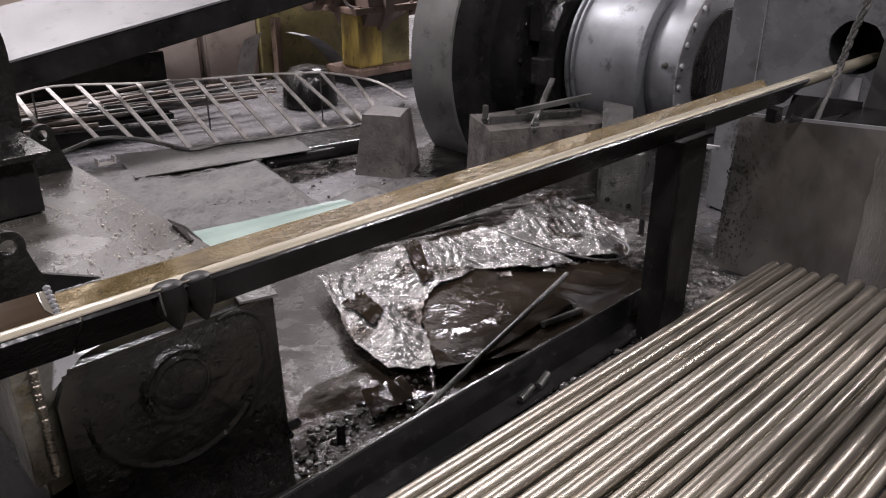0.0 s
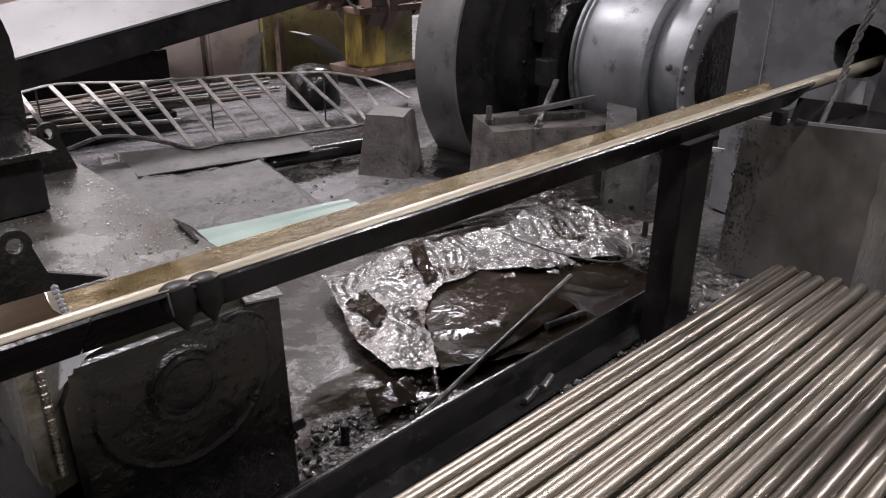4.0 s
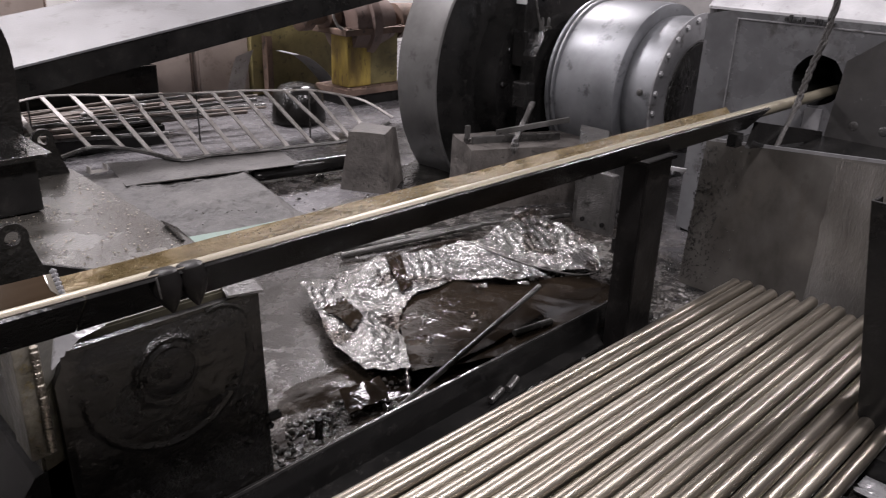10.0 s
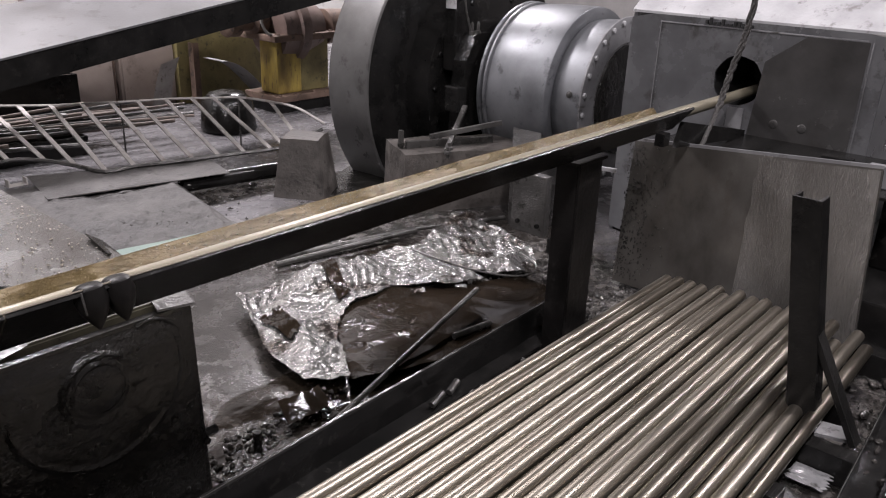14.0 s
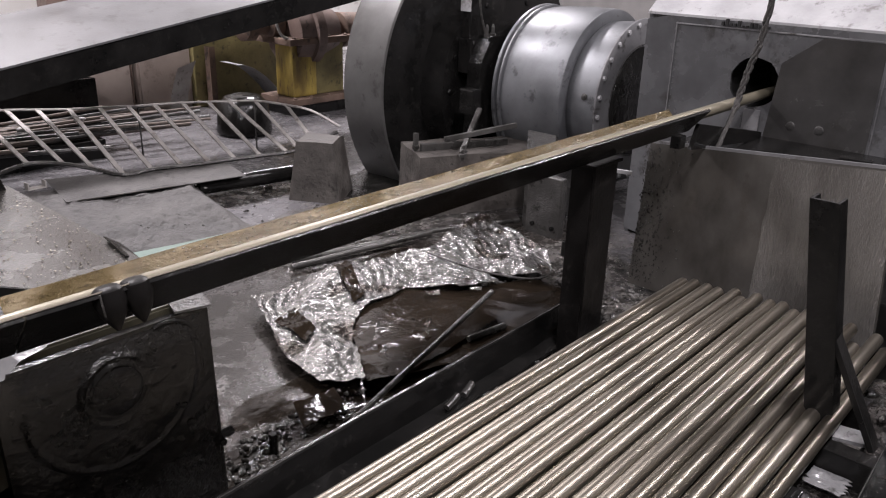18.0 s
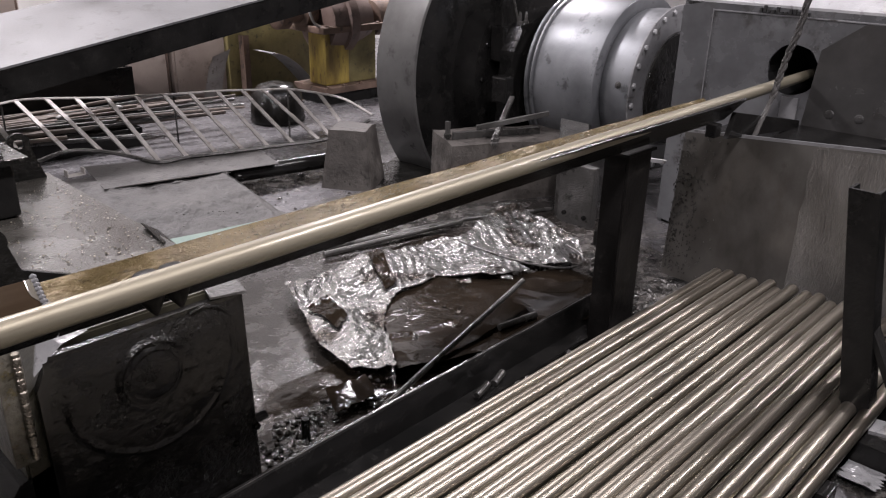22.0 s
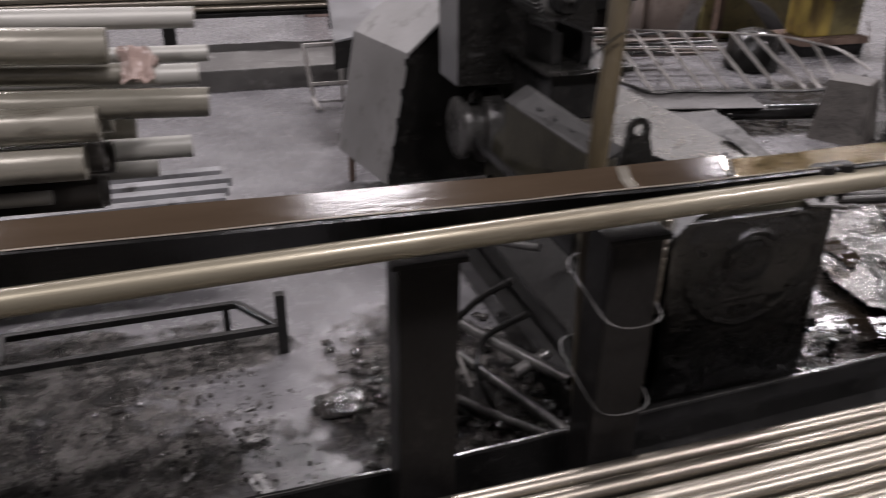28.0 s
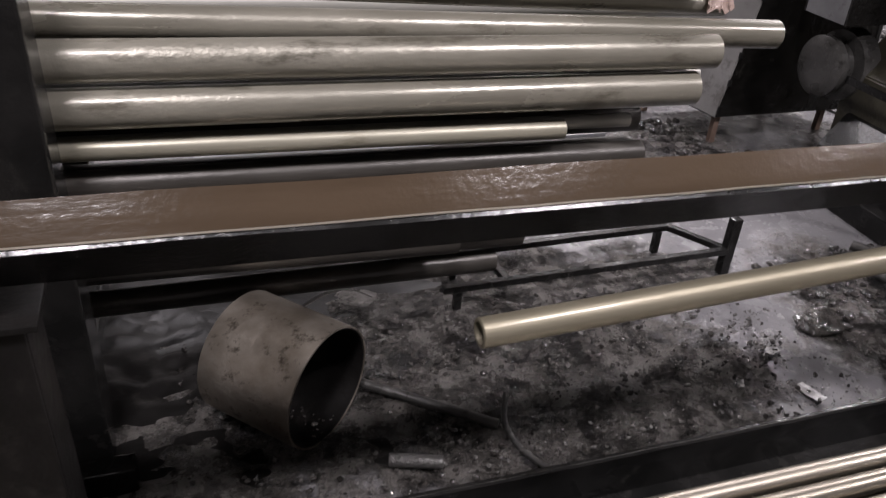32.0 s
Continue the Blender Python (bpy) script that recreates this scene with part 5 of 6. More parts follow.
def build_pulley_hood():
    t = thing("pulley_hood", (4.5, 5.45, 0), "faceted grey sheet metal pulley hood", "guard")
    sec = [(4.06, 0.16), (4.165, 0.75), (4.40, 0.96), (4.86, 0.96), (4.93, 0.16)]
    skew = lambda x, y, z: (x + (5.72 - y) * 0.21, y, z)
    for i, ((x0, z0), (x1, z1)) in enumerate(zip(sec, sec[1:])):
        bm = prism(B(), [skew(x0, 5.16, z0), skew(x1, 5.16, z1), skew(x1, 5.72, z1), skew(x0, 5.72, z0)], (0.006, 0, -0.008))
        part("side_sheet" if i in (0, 3) else "roof_sheet", bm, HOODGREY, t)
    part("front_sheet", prism(B(), [skew(x + 0.012, 5.175, z - 0.012) for x, z in sec], (0, 0.008, 0)), BLACKPLATE, t, "near-black front sheet")
    part("back_sheet", prism(B(), [skew(x + 0.012, 5.70, z - 0.012) for x, z in sec], (0, 0.008, 0)), HOODGREY, t)
    for x, y in ((4.1, 5.64), (4.22, 5.2), (4.9, 5.25), (4.9, 5.66)):
        part("leg", box(B(), x, y, 0.0, x + 0.03, y + 0.03, 0.3, 0.003), RUST, t)
    for i in range(5):
        z = 0.18 + i * 0.13
        part("hinge_tab", box(B(), 4.185 + 0.021 * i, 5.148, z, 4.2 + 0.021 * i, 5.16, z + 0.03, 0.002), OILY, t)
    return t


build_pulley_hood()


def build_timber():
    t = thing("timber_post", (4.2, 3.36, 0), "round greasy timber wired to the trough post", "post")
    spine = curve_points([(4.278, 3.37, 0.0), (4.268, 3.385, 0.35), (4.262, 3.395, 0.65), (4.266, 3.408, 0.9), (4.285, 3.43, 1.1), (4.312, 3.466, 1.31)], 6)
    p = [v + Vector((0.004 * nz(v.z, 1, 2, 4), 0.004 * nz(v.z, 5, 2, 4), 0)) for v in spine]
    bm = B()
    rings = []
    for k, v in enumerate(p):
        rings.append([bm.verts.new(v + Vector((math.cos(a), math.sin(a), 0)) * (0.024 + 0.0045 * nz(v.z, math.cos(a), math.sin(a), 4)) + Vector((0, 0, 0.014 * nz(a, 1, 3, 2) if k == len(p) - 1 else 0))) for a in [2 * math.pi * i / 14 for i in range(14)]])
    for a, b2 in zip(rings, rings[1:]):
        for i in range(14):
            bm.faces.new((a[i], a[(i + 1) % 14], b2[(i + 1) % 14], b2[i]))
    bm.faces.new(rings[-1])
    bm.faces.new(rings[0][::-1])
    part("shaft", bm, WOOD, t, "", True)
    part("torn_wrap", sheet(B(), 26, 8, lambda u, v: (p[-1].x + (0.028 + 0.01 * nz(6 * u, 3 * v, 4, 2)) * math.cos(6.28 * u), p[-1].y + (0.028 + 0.01 * nz(6 * u, 3 * v, 4, 2)) * math.sin(6.28 * u), 1.315 - 0.035 * v + 0.012 * nz(9 * u, v, 7, 2)), 0.002), PAPER, t, "torn dirty plastic wrap", True)
    for z, y in ((0.36, 3.19), (0.6, 3.19)):
        loop = [(4.2, 3.36, z + 0.02), (4.185, 3.25, z + 0.02), (4.2, 3.165, z - 0.01), (4.27, 3.16, z - 0.03), (4.34, 3.18, z - 0.02), (4.345, 3.3, z), (4.3, 3.43, z + 0.02), (4.23, 3.43, z + 0.02), (4.2, 3.37, z + 0.012)]
        part("wire_tie", cable(B(), loop, 0.0022, 6, 6), GREASY, t, "twisted wire tie")
    part("top_wire", cable(B(), [(4.29, 3.4, 1.17), (4.23, 3.42, 1.12), (4.2, 3.44, 1.08), (4.24, 3.45, 1.07), (4.33, 3.44, 1.09)], 0.0025, 6, 6), OILY, t, "loose wire")
    part("top_wire", cable(B(), [(4.33, 3.45, 1.2), (4.37, 3.5, 1.27), (4.42, 3.55, 1.29), (4.45, 3.56, 1.24)], 0.0025, 6, 6), OILY, t, "loose wire")
    return t


build_timber()


# ---- hoses and scrap between the posts ----
def build_hoses():
    for k, (pts, r, mat, text) in enumerate((
            ([(4.05, 3.62, 0.02), (4.0, 3.72, 0.05), (4.03, 3.85, 0.14), (4.12, 3.8, 0.3), (4.2, 3.7, 0.42)], 0.011, OILY, "black oily hose curving up from the floor"),
            ([(4.13, 3.6, 0.02), (4.1, 3.7, 0.12), (4.14, 3.75, 0.2), (4.23, 3.65, 0.33)], 0.010, OILY, "short black oily hose"),
            ([(4.02, 3.7, 0.04), (4.1, 3.62, 0.03), (4.2, 3.5, 0.03), (4.3, 3.4, 0.03)], 0.017, GREASY, "wet ribbed hose lying on the floor"),
            ([(3.98, 3.8, 0.35), (4.0, 3.86, 0.25), (4.06, 3.82, 0.15), (4.1, 3.75, 0.03)], 0.006, WIRE, "thin bent wire by the hoses"),
            ([(4.0, 3.75, 0.03), (3.93, 3.72, 0.05), (3.9, 3.64, 0.06), (3.96, 3.58, 0.05), (4.03, 3.6, 0.03)], 0.014, OILY, "loop of thick black hose"))):
        solid("hose", cable(B(), pts, r, 8, 10), mat, text, "hose", "hoses by the gearbox", smooth=True)
    for p, q, r in (((4.06, 4.1, 0.03), (4.28, 3.42, 0.06), 0.016), ((4.14, 4.15, 0.05), (4.36, 3.6, 0.1), 0.02), ((4.16, 4.3, 0.3), (4.42, 4.0, 0.35), 0.014), ((4.24, 3.74, 0.06), (4.36, 3.76, 0.1), 0.02)):
        solid("scrap_pipe", pipe(B(), p, q, r, 0.003, 14), GREASY, "greasy length of scrap pipe by the gearbox", "pipe", "scrap pipes", smooth=True)


build_hoses()


# ---- rack of large tubes ----
def build_tubes():
    rows = (  # y, z, radius, right end, tilt, mat
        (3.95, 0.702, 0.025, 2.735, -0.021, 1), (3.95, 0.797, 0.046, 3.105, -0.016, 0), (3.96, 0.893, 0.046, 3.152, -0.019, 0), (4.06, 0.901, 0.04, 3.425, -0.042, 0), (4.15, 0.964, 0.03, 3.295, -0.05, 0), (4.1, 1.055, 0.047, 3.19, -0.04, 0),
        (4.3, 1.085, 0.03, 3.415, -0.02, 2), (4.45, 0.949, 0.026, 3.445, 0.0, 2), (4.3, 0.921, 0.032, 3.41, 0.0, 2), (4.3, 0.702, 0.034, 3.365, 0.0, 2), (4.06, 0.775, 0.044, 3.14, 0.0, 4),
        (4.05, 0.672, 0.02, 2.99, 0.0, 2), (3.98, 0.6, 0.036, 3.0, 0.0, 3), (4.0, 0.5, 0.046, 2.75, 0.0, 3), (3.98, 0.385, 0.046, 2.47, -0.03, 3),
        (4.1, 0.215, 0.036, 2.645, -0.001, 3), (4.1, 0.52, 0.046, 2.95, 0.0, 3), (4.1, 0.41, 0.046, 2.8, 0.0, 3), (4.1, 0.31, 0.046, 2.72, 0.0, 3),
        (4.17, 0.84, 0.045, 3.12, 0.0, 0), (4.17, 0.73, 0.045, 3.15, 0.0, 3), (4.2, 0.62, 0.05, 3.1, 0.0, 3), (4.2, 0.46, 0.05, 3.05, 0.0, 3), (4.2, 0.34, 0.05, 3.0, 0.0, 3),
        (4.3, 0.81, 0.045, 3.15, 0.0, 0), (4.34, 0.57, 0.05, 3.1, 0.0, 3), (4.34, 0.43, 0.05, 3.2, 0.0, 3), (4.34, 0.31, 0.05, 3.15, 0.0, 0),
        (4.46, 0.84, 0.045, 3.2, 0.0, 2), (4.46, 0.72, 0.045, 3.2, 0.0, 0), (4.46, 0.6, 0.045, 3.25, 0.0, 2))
    # material 3 paints the shade low in the rack into the tubes
    for y, z, r, x1, tilt, m in rows:
        z0 = z + (0.017 if tilt == 0.0 else -tilt) * (x1 - 0.3)
        bm = pipe(B(), (0.3, y + 0.01, z0), (x1, y, z), r, 0.006 if m != 1 else 0.012, 28)
        solid("steel_tube", bm, (TUBE, WARMTUBE, PALETUBE, SHADETUBE, SHADETUBE)[m], ("dull oily steel tube in the storage rack", "thin yellowish steel tube at the front of the rack", "pale dusty steel tube in the storage rack", "steel tube low in the rack, coloured dark for shade", "dark steel tube in the storage rack")[m], "tube", "tubes in the rack", smooth=True)


build_tubes()


def build_tube_rack():
    t = thing("tube_rack", (1.9, 4.2, 0), "black steel storage rack for tubes", "rack")
    part("upright", box(B(), 1.4, 3.72, 0.0, 1.545, 3.84, 1.35, 0.006), OILY, t)
    part("upright", box(B(), 1.36, 4.58, 0.0, 1.5, 4.7, 1.35, 0.006), OILY, t)
    part("upright", box(B(), 0.44, 4.58, 0.0, 0.56, 4.7, 1.2, 0.006), OILY, t)
    for x in (1.43, 0.5):
        part("cross_beam", box(B(), x - 0.06, 3.845, 0.1, x + 0.06, 4.575, 0.215, 0.006), OILY, t)
        part("foot", box(B(), x - 0.07, 3.86, 0.0, x + 0.07, 4.56, 0.0995, 0.006), OILY, t)
    return t


build_tube_rack()


def build_rag():
    def f(u, v):
        x, y = 3.215 + 0.08 * u, 4.1 + 0.1 * v
        return (x + 0.03 * nz(v, u, 2, 5), y, 1.03 - 0.06 * abs(v - 0.5) * 2 + 0.06 * nz(u, v, 1, 4))
    solid("plastic_rag", sheet(B(), 14, 14, f, 0.004), RAG, "crumpled pinkish plastic rag draped over the tubes", "rag")


build_rag()


# ---- floor things before the tube rack ----
def build_short_pipe():
    t = thing("short_pipe", (1.88, 3.72, 0), "short length of wide oily brown steel pipe lying on the floor", "pipe")
    part("shell", pipe(B(), (1.87, 3.89, 0.168), (2.06, 3.69, 0.168), 0.162, 0.005, 64), OILRUST, t, "", True)
    part("lining", pipe(B(), (1.8715, 3.8885, 0.168), (2.0585, 3.6915, 0.168), 0.1565, 0.003, 64), POSTBLACK, t, "near-black inner wall", True)
    return t


build_short_pipe()


solid("bent_strip", sheet(B(), 20, 6, lambda u, v: (2.03 + 0.17 * u, 3.86 + 0.05 * v - 0.03 * u, 0.3 + 0.05 * math.sin(2.6 * u) - 0.03 * v), 0.003), GREASY, "curled greasy strip of sheet by the tubes", "strip", smooth=True)


def build_angle_frame():
    t = thing("angle_frame", (3.2, 4.25, 0), "low black angle iron frame on the muddy floor", "frame")
    for p, q in (((2.5, 4.13, 0.10), (3.56, 4.15, 0.10)), ((2.5, 4.33, 0.10), (3.44, 4.345, 0.10)), ((3.44, 4.345, 0.1), (3.56, 4.16, 0.1)), ((2.72, 4.13, 0.1), (2.7, 4.34, 0.1))):
        part("rail", beam(B(), p, q, 0.024, 0.022, 0.002), OILY, t)
    part("corner_post", box(B(), 3.555, 4.14, 0.0, 3.59, 4.175, 0.225, 0.003), OILY, t)
    for x, y in ((2.55, 4.13), (3.4, 4.34), (2.6, 4.33)):
        part("leg", box(B(), x - 0.012, y - 0.012, 0.0, x + 0.012, y + 0.012, 0.089, 0.002), OILY, t)
    return t


build_angle_frame()


def lump(name, x, y, rx, ry, h, seed, mat, label, category):
    """An irregular flat lump resting on the floor."""
    bm = B()
    bmesh.ops.create_icosphere(bm, subdivisions=4, radius=1.0)
    for v in bm.verts:
        k = 1 + 0.35 * nz(v.co.x, v.co.y, v.co.z + seed, 1.6) + 0.12 * nz(v.co.x, v.co.y, v.co.z + seed, 5)
        v.co = Vector((x + v.co.x * rx * k, y + v.co.y * ry * k, max(-0.01, h * (0.5 + 0.5 * v.co.z * k))))
    return solid(name, bm, mat, label, category, smooth=True)


lump("slag_lump", -0.0 + 3.70, 3.80, 0.085, 0.06, 0.05, 3, MUCK, "black oily lump of slag on the floor", "lump")


def scrap_paper(x, y, s, a, seed):
    def f(u, v):
        p, q = (u - 0.5) * 2 * s, (v - 0.5) * s
        return (x + p * math.cos(a) - q * math.sin(a), y + p * math.sin(a) + q * math.cos(a), 0.02 + 0.012 * nz(u, v, seed, 3))
    solid("paper_scrap", sheet(B(), 6, 4, f, 0.002), PAPER, "wet pale scrap lying on the oily floor", "scrap", "scraps on the floor")


for i, (x, y, s, a) in enumerate(((3.436, 3.712, 0.035, 0.2), (3.432, 3.516, 0.04, 1.9), (2.9, 3.62, 0.02, 0.5), (3.25, 3.6, 0.02, 1.0), (2.25, 3.53, 0.018, 0.1))):
    scrap_paper(x, y, s, a, i)

solid("loose_rod", rod(B(), (2.13, 3.86, 0.045), (2.49, 3.6, 0.03), 0.014, 14), GREASY, "oily round rod lying on the floor", "rod", smooth=True)
solid("loose_hose", cable(B(), [(2.54, 3.68, 0.06), (2.515, 3.62, 0.03), (2.515, 3.54, 0.02), (2.56, 3.44, 0.02), (2.62, 3.39, 0.02)], 0.008, 8, 10), GREASY, "short bent grey hose on the oily floor", "hose", smooth=True)
solid("loose_bolt", rod(B(), (2.18, 3.55, 0.03), (2.31, 3.51, 0.03), 0.018, 12), GREASY, "wet bright threaded bolt on the floor", "bolt", smooth=True)
for y0, y1, x0, x1 in ((3.74, 3.8, 1.0, 1.47), (3.62, 3.68, 1.0, 1.6)):
    solid("floor_strip", box(B(), x0, y0, 0.0, x1, y1, 0.075, 0.006), OILY, "black greasy steel strip on the floor", "strip", "strips by the post")


# ---- muck and rubble ----
def muck_patch(cx, cy, rx, ry, seed, mat, label, h=0.02):
    bm = B()
    n, m = 72, 22
    rings = []
    for i in range(1, m + 1):
        s = i / m
        ring = []
        for k in range(n):
            a = 2 * math.pi * k / n
            e = 1 + 0.32 * nz(math.cos(a), math.sin(a), seed, 1.3) + 0.12 * nz(math.cos(a), math.sin(a), seed, 5)
            x, y = cx + rx * s * e * math.cos(a), cy + ry * s * e * math.sin(a)
            z = floor_z(x, y) + 0.004 + (h * (0.4 + 0.6 * nz(x, y, seed, 5)) + 0.5 * h * nz(x, y, seed, 19)) * (1 - s ** 4) - 0.012 * s ** 6
            ring.append(bm.verts.new((x, y, z)))
        rings.append(ring)
    c = bm.verts.new((cx, cy, floor_z(cx, cy) + h * 0.6))
    for k in range(n):
        bm.faces.new((c, rings[0][k], rings[0][(k + 1) % n]))
    for a, b2 in zip(rings, rings[1:]):
        for k in range(n):
            bm.faces.new((a[k], b2[k], b2[(k + 1) % n], a[(k + 1) % n]))
    return solid("muck_patch", bm, mat, label, "muck", kind="stuff", smooth=True)


muck_patch(2.35, 3.85, 1.25, 0.52, 1, FLOOR, "lumpy black oil-soaked muck over the floor", 0.03)
# near-black patches round the rack post, the tubes and the short pipe
muck_patch(1.45, 3.8, 0.62, 0.5, 21, POSTBLACK, "near-black floor patch round the rack post", 0.016)
muck_patch(1.7, 4.25, 0.95, 0.33, 23, POSTBLACK, "near-black floor patch under the stored tubes", 0.016)
muck_patch(2.27, 3.6, 0.16, 0.12, 71, POSTBLACK, "near-black floor patch beside the pipe", 0.03)
muck_patch(1.45, 4.1, 0.5, 0.42, 72, POSTBLACK, "near-black floor patch behind the pipe", 0.04)
muck_patch(7.62, 5.32, 0.42, 0.5, 25, WETBLACK, "near-black floor patch beside the flywheel", 0.01)
muck_patch(5.9, 3.62, 0.95, 0.3, 2, BROWNMUCK, "brown oily sludge around the crumpled sheets", 0.02)
muck_patch(6.5, 4.1, 0.75, 0.5, 4, BROWNMUCK, "brown oily sludge around the crumpled sheets", 0.012)
muck_patch(7.0, 3.2, 0.45, 0.4, 6, FLOOR, "black wet muck under the machine", 0.03)
muck_patch(4.05, 3.75, 0.28, 0.5, 7, FLOOR, "black wet muck under the hoses", 0.02)
muck_patch(4.0, 5.25, 0.35, 0.3, 9, FLOOR, "black muck round the hood's feet", 0.02)
muck_patch(6.85, 5.2, 0.4, 0.25, 11, DUST, "heap of grey dust and grit", 0.04)


def rubble(x0, y0, x1, y1, n, smin, smax, seed, mat, label, level=0.010):
    """Crumbs that gather in drifts."""
    rnd = random.Random(seed)
    spots = []
    while len(spots) < n:
        x, y = rnd.uniform(x0, x1), rnd.uniform(y0, y1)
        if nz(x, y, seed, 5) + rnd.uniform(-0.3, 0.5) < 0:
            continue
        s = smin + (smax - smin) * rnd.random() ** 4
        spots.append(((x, y, floor_z(x, y) + s * 0.3 + level), (s, s * rnd.uniform(0.4, 1), s * rnd.uniform(0.4, 0.9)), rnd.uniform(0, 3.1)))
    bm = scatter(spots)
    for v in bm.verts:
        v.co += Vector((nz(v.co.x, v.co.y, v.co.z, 90), nz(v.co.y, v.co.z, v.co.x, 90), nz(v.co.z, v.co.x, v.co.y, 90))) * 0.005
    solid("rubble", bm, mat, label, "rubble", kind="stuff")


rubble(5.1, 3.42, 5.75, 3.72, 900, 0.002, 0.016, 1, WETGRIT, "wet black chips and swarf beside the rack")
rubble(5.8, 3.2, 6.9, 3.34, 220, 0.003, 0.022, 2, WETGRIT, "wet black chips and swarf beside the rack")
rubble(6.75, 3.0, 7.28, 4.3, 900, 0.003, 0.03, 3, WETGRIT, "wet black swarf heap by the splash plate")
rubble(6.4, 5.0, 7.0, 5.9, 60, 0.003, 0.022, 4, MUCK, "grey grit and dust lumps")
rubble(1.7, 3.36, 3.5, 4.15, 2600, 0.002, 0.012, 5, MUCK, "black oily crumbs on the floor", 0.022)
rubble(2.0, 3.36, 3.6, 3.9, 1500, 0.002, 0.009, 15, WETGRIT, "wet grey crumbs on the muddy floor", 0.022)
rubble(3.7, 3.4, 4.4, 4.2, 620, 0.004, 0.025, 6, MUCK, "black oily crumbs by the hoses")
rubble(6.45, 1.9, 7.2, 2.5, 300, 0.004, 0.03, 7, MUCK, "wet black swarf under the stop post")
rubble(5.25, 5.2, 6.5, 6.1, 180, 0.002, 0.011, 9, DARKSTONE, "dark grit scattered over the dusty hump", 0.14)
rubble(3.9, 5.0, 4.35, 5.5, 120, 0.006, 0.035, 8, MUCK, "dark crumbs round the hood")


# ---- crumpled sheets, rods and wire on the floor ----
def facets(x, y, seed, cell):
    """Uneven pyramids that meet in sharp creases: flat panels with no repeat."""
    best = 9.0
    cx, cy = math.floor(x / cell), math.floor(y / cell)
    for i in (-1, 0, 1):
        for j in (-1, 0, 1):
            r = random.Random((cx + i) * 7919 + (cy + j) * 104729 + seed * 613)
            px, py, a, q, h = (cx + i + r.random()) * cell, (cy + j + r.random()) * cell, r.random() * 3.14, r.uniform(0.5, 1.5), r.random() * 0.35
            dx, dy = x - px, y - py
            u, v = dx * math.cos(a) + dy * math.sin(a), dy * math.cos(a) - dx * math.sin(a)
            best = min(best, max(abs(u) * q, abs(v) / q, (u + v) * 0.9) / cell + h)
    return best * cell


def crease(t):
    """A zigzag between 0 and 0.5 with sharp turns."""
    return abs(t - math.floor(t) - 0.5)


def fold(x, y, seed, fine=True):
    """Long straight creases with crumpled panels between; level on the whole."""
    z = 0.36 * facets(x, y, seed, 0.24) - 0.03
    if fine:
        near = max(0.15, min(1.0, 0.55 + 2.2 * nz(x, y, seed, 4)))
        z += 0.022 * near * (crease((0.86 * x + 0.5 * y) / 0.1 + 1.3 * nz(x, y, seed, 5)) - 0.25)
        z += 0.022 * (1.1 - near) * (crease((0.42 * y - 0.9 * x) / 0.045 + 1.1 * nz(x, y, seed + 3, 6)) - 0.25)
        z += 0.14 * (facets(x, y, seed + 1, 0.1) - 0.035) + 0.16 * near * (facets(x, y, seed + 2, 0.04) - 0.014)
    return z * (0.75 if fine else 0.15)


def along(line, u):
    """The point at share u of a polyline's corners, evenly spread over its pieces."""
    k = min(int(u * (len(line) - 1)), len(line) - 2)
    f = u * (len(line) - 1) - k
    return Vector(line[k]) * (1 - f) + Vector(line[k + 1]) * f


def crumpled(name, lower, upper, seed, height, base, mat, label, rag=0.012):
    """A sheet between two edge lines of (x, y, z), creased and with ragged edges."""
    def f(u, v):
        p = along(lower, u) * (1 - v) + along(upper, u) * v
        e = rag * (abs(v - 0.5) * 2) ** 6
        x, y = p.x + e * nz(u * 24, v, seed, 1), p.y + e * nz(u * 31, v, seed + 2, 1)
        return (x, y, max(0.02, p.z + base + height * fold(x, y, seed, mat is FOIL or seed == 5)))
    return solid(name, sheet(B(), *((170, 90) if len(lower) > 3 else (24, 16)), f, 0.002) if mat is FOIL else sheet(B(), *((70, 40) if len(lower) > 3 else (16, 16)), f, 0.002), mat, label, "sheet", "crumpled sheets")


ridge = [(5.765, 3.655, 0.05), (5.85, 3.77, 0.06), (5.95, 3.93, 0.06), (6.05, 4.02, 0.065), (6.16, 4.075, 0.07), (6.30, 4.07, 0.07), (6.41, 4.09, 0.07), (6.58, 3.91, 0.06), (6.76, 3.84, 0.06)]
crumpled("crumpled_sheet", ridge, [(5.65, 3.76, 0.04), (5.68, 4.02, 0.05), (5.78, 4.235, 0.06), (5.87, 4.49, 0.05), (6.06, 4.44, 0.07), (6.29, 4.435, 0.08), (6.50, 4.40, 0.08), (6.72, 4.36, 0.08), (6.82, 4.15, 0.08)], 5, 0.75, 0.0, FOIL, "bright wet crumpled metal foil lying in oily sludge")
crumpled("oil_sheet", [(5.77, 3.65, 0.05), (5.84, 3.61, 0.06), (5.93, 3.56, 0.06), (6.10, 3.50, 0.06), (6.30, 3.44, 0.06), (6.48, 3.40, 0.06), (6.65, 3.385, 0.06), (6.80, 3.38, 0.06), (6.93, 3.40, 0.05)], [(x + 0.012, y + 0.012, z - 0.012) for x, y, z in ridge[:-1]] + [(6.98, 3.80, 0.03)], 9, 0.45, 0.0, OILSHEET, "smooth dark sheet under standing brown oil", 0.008)
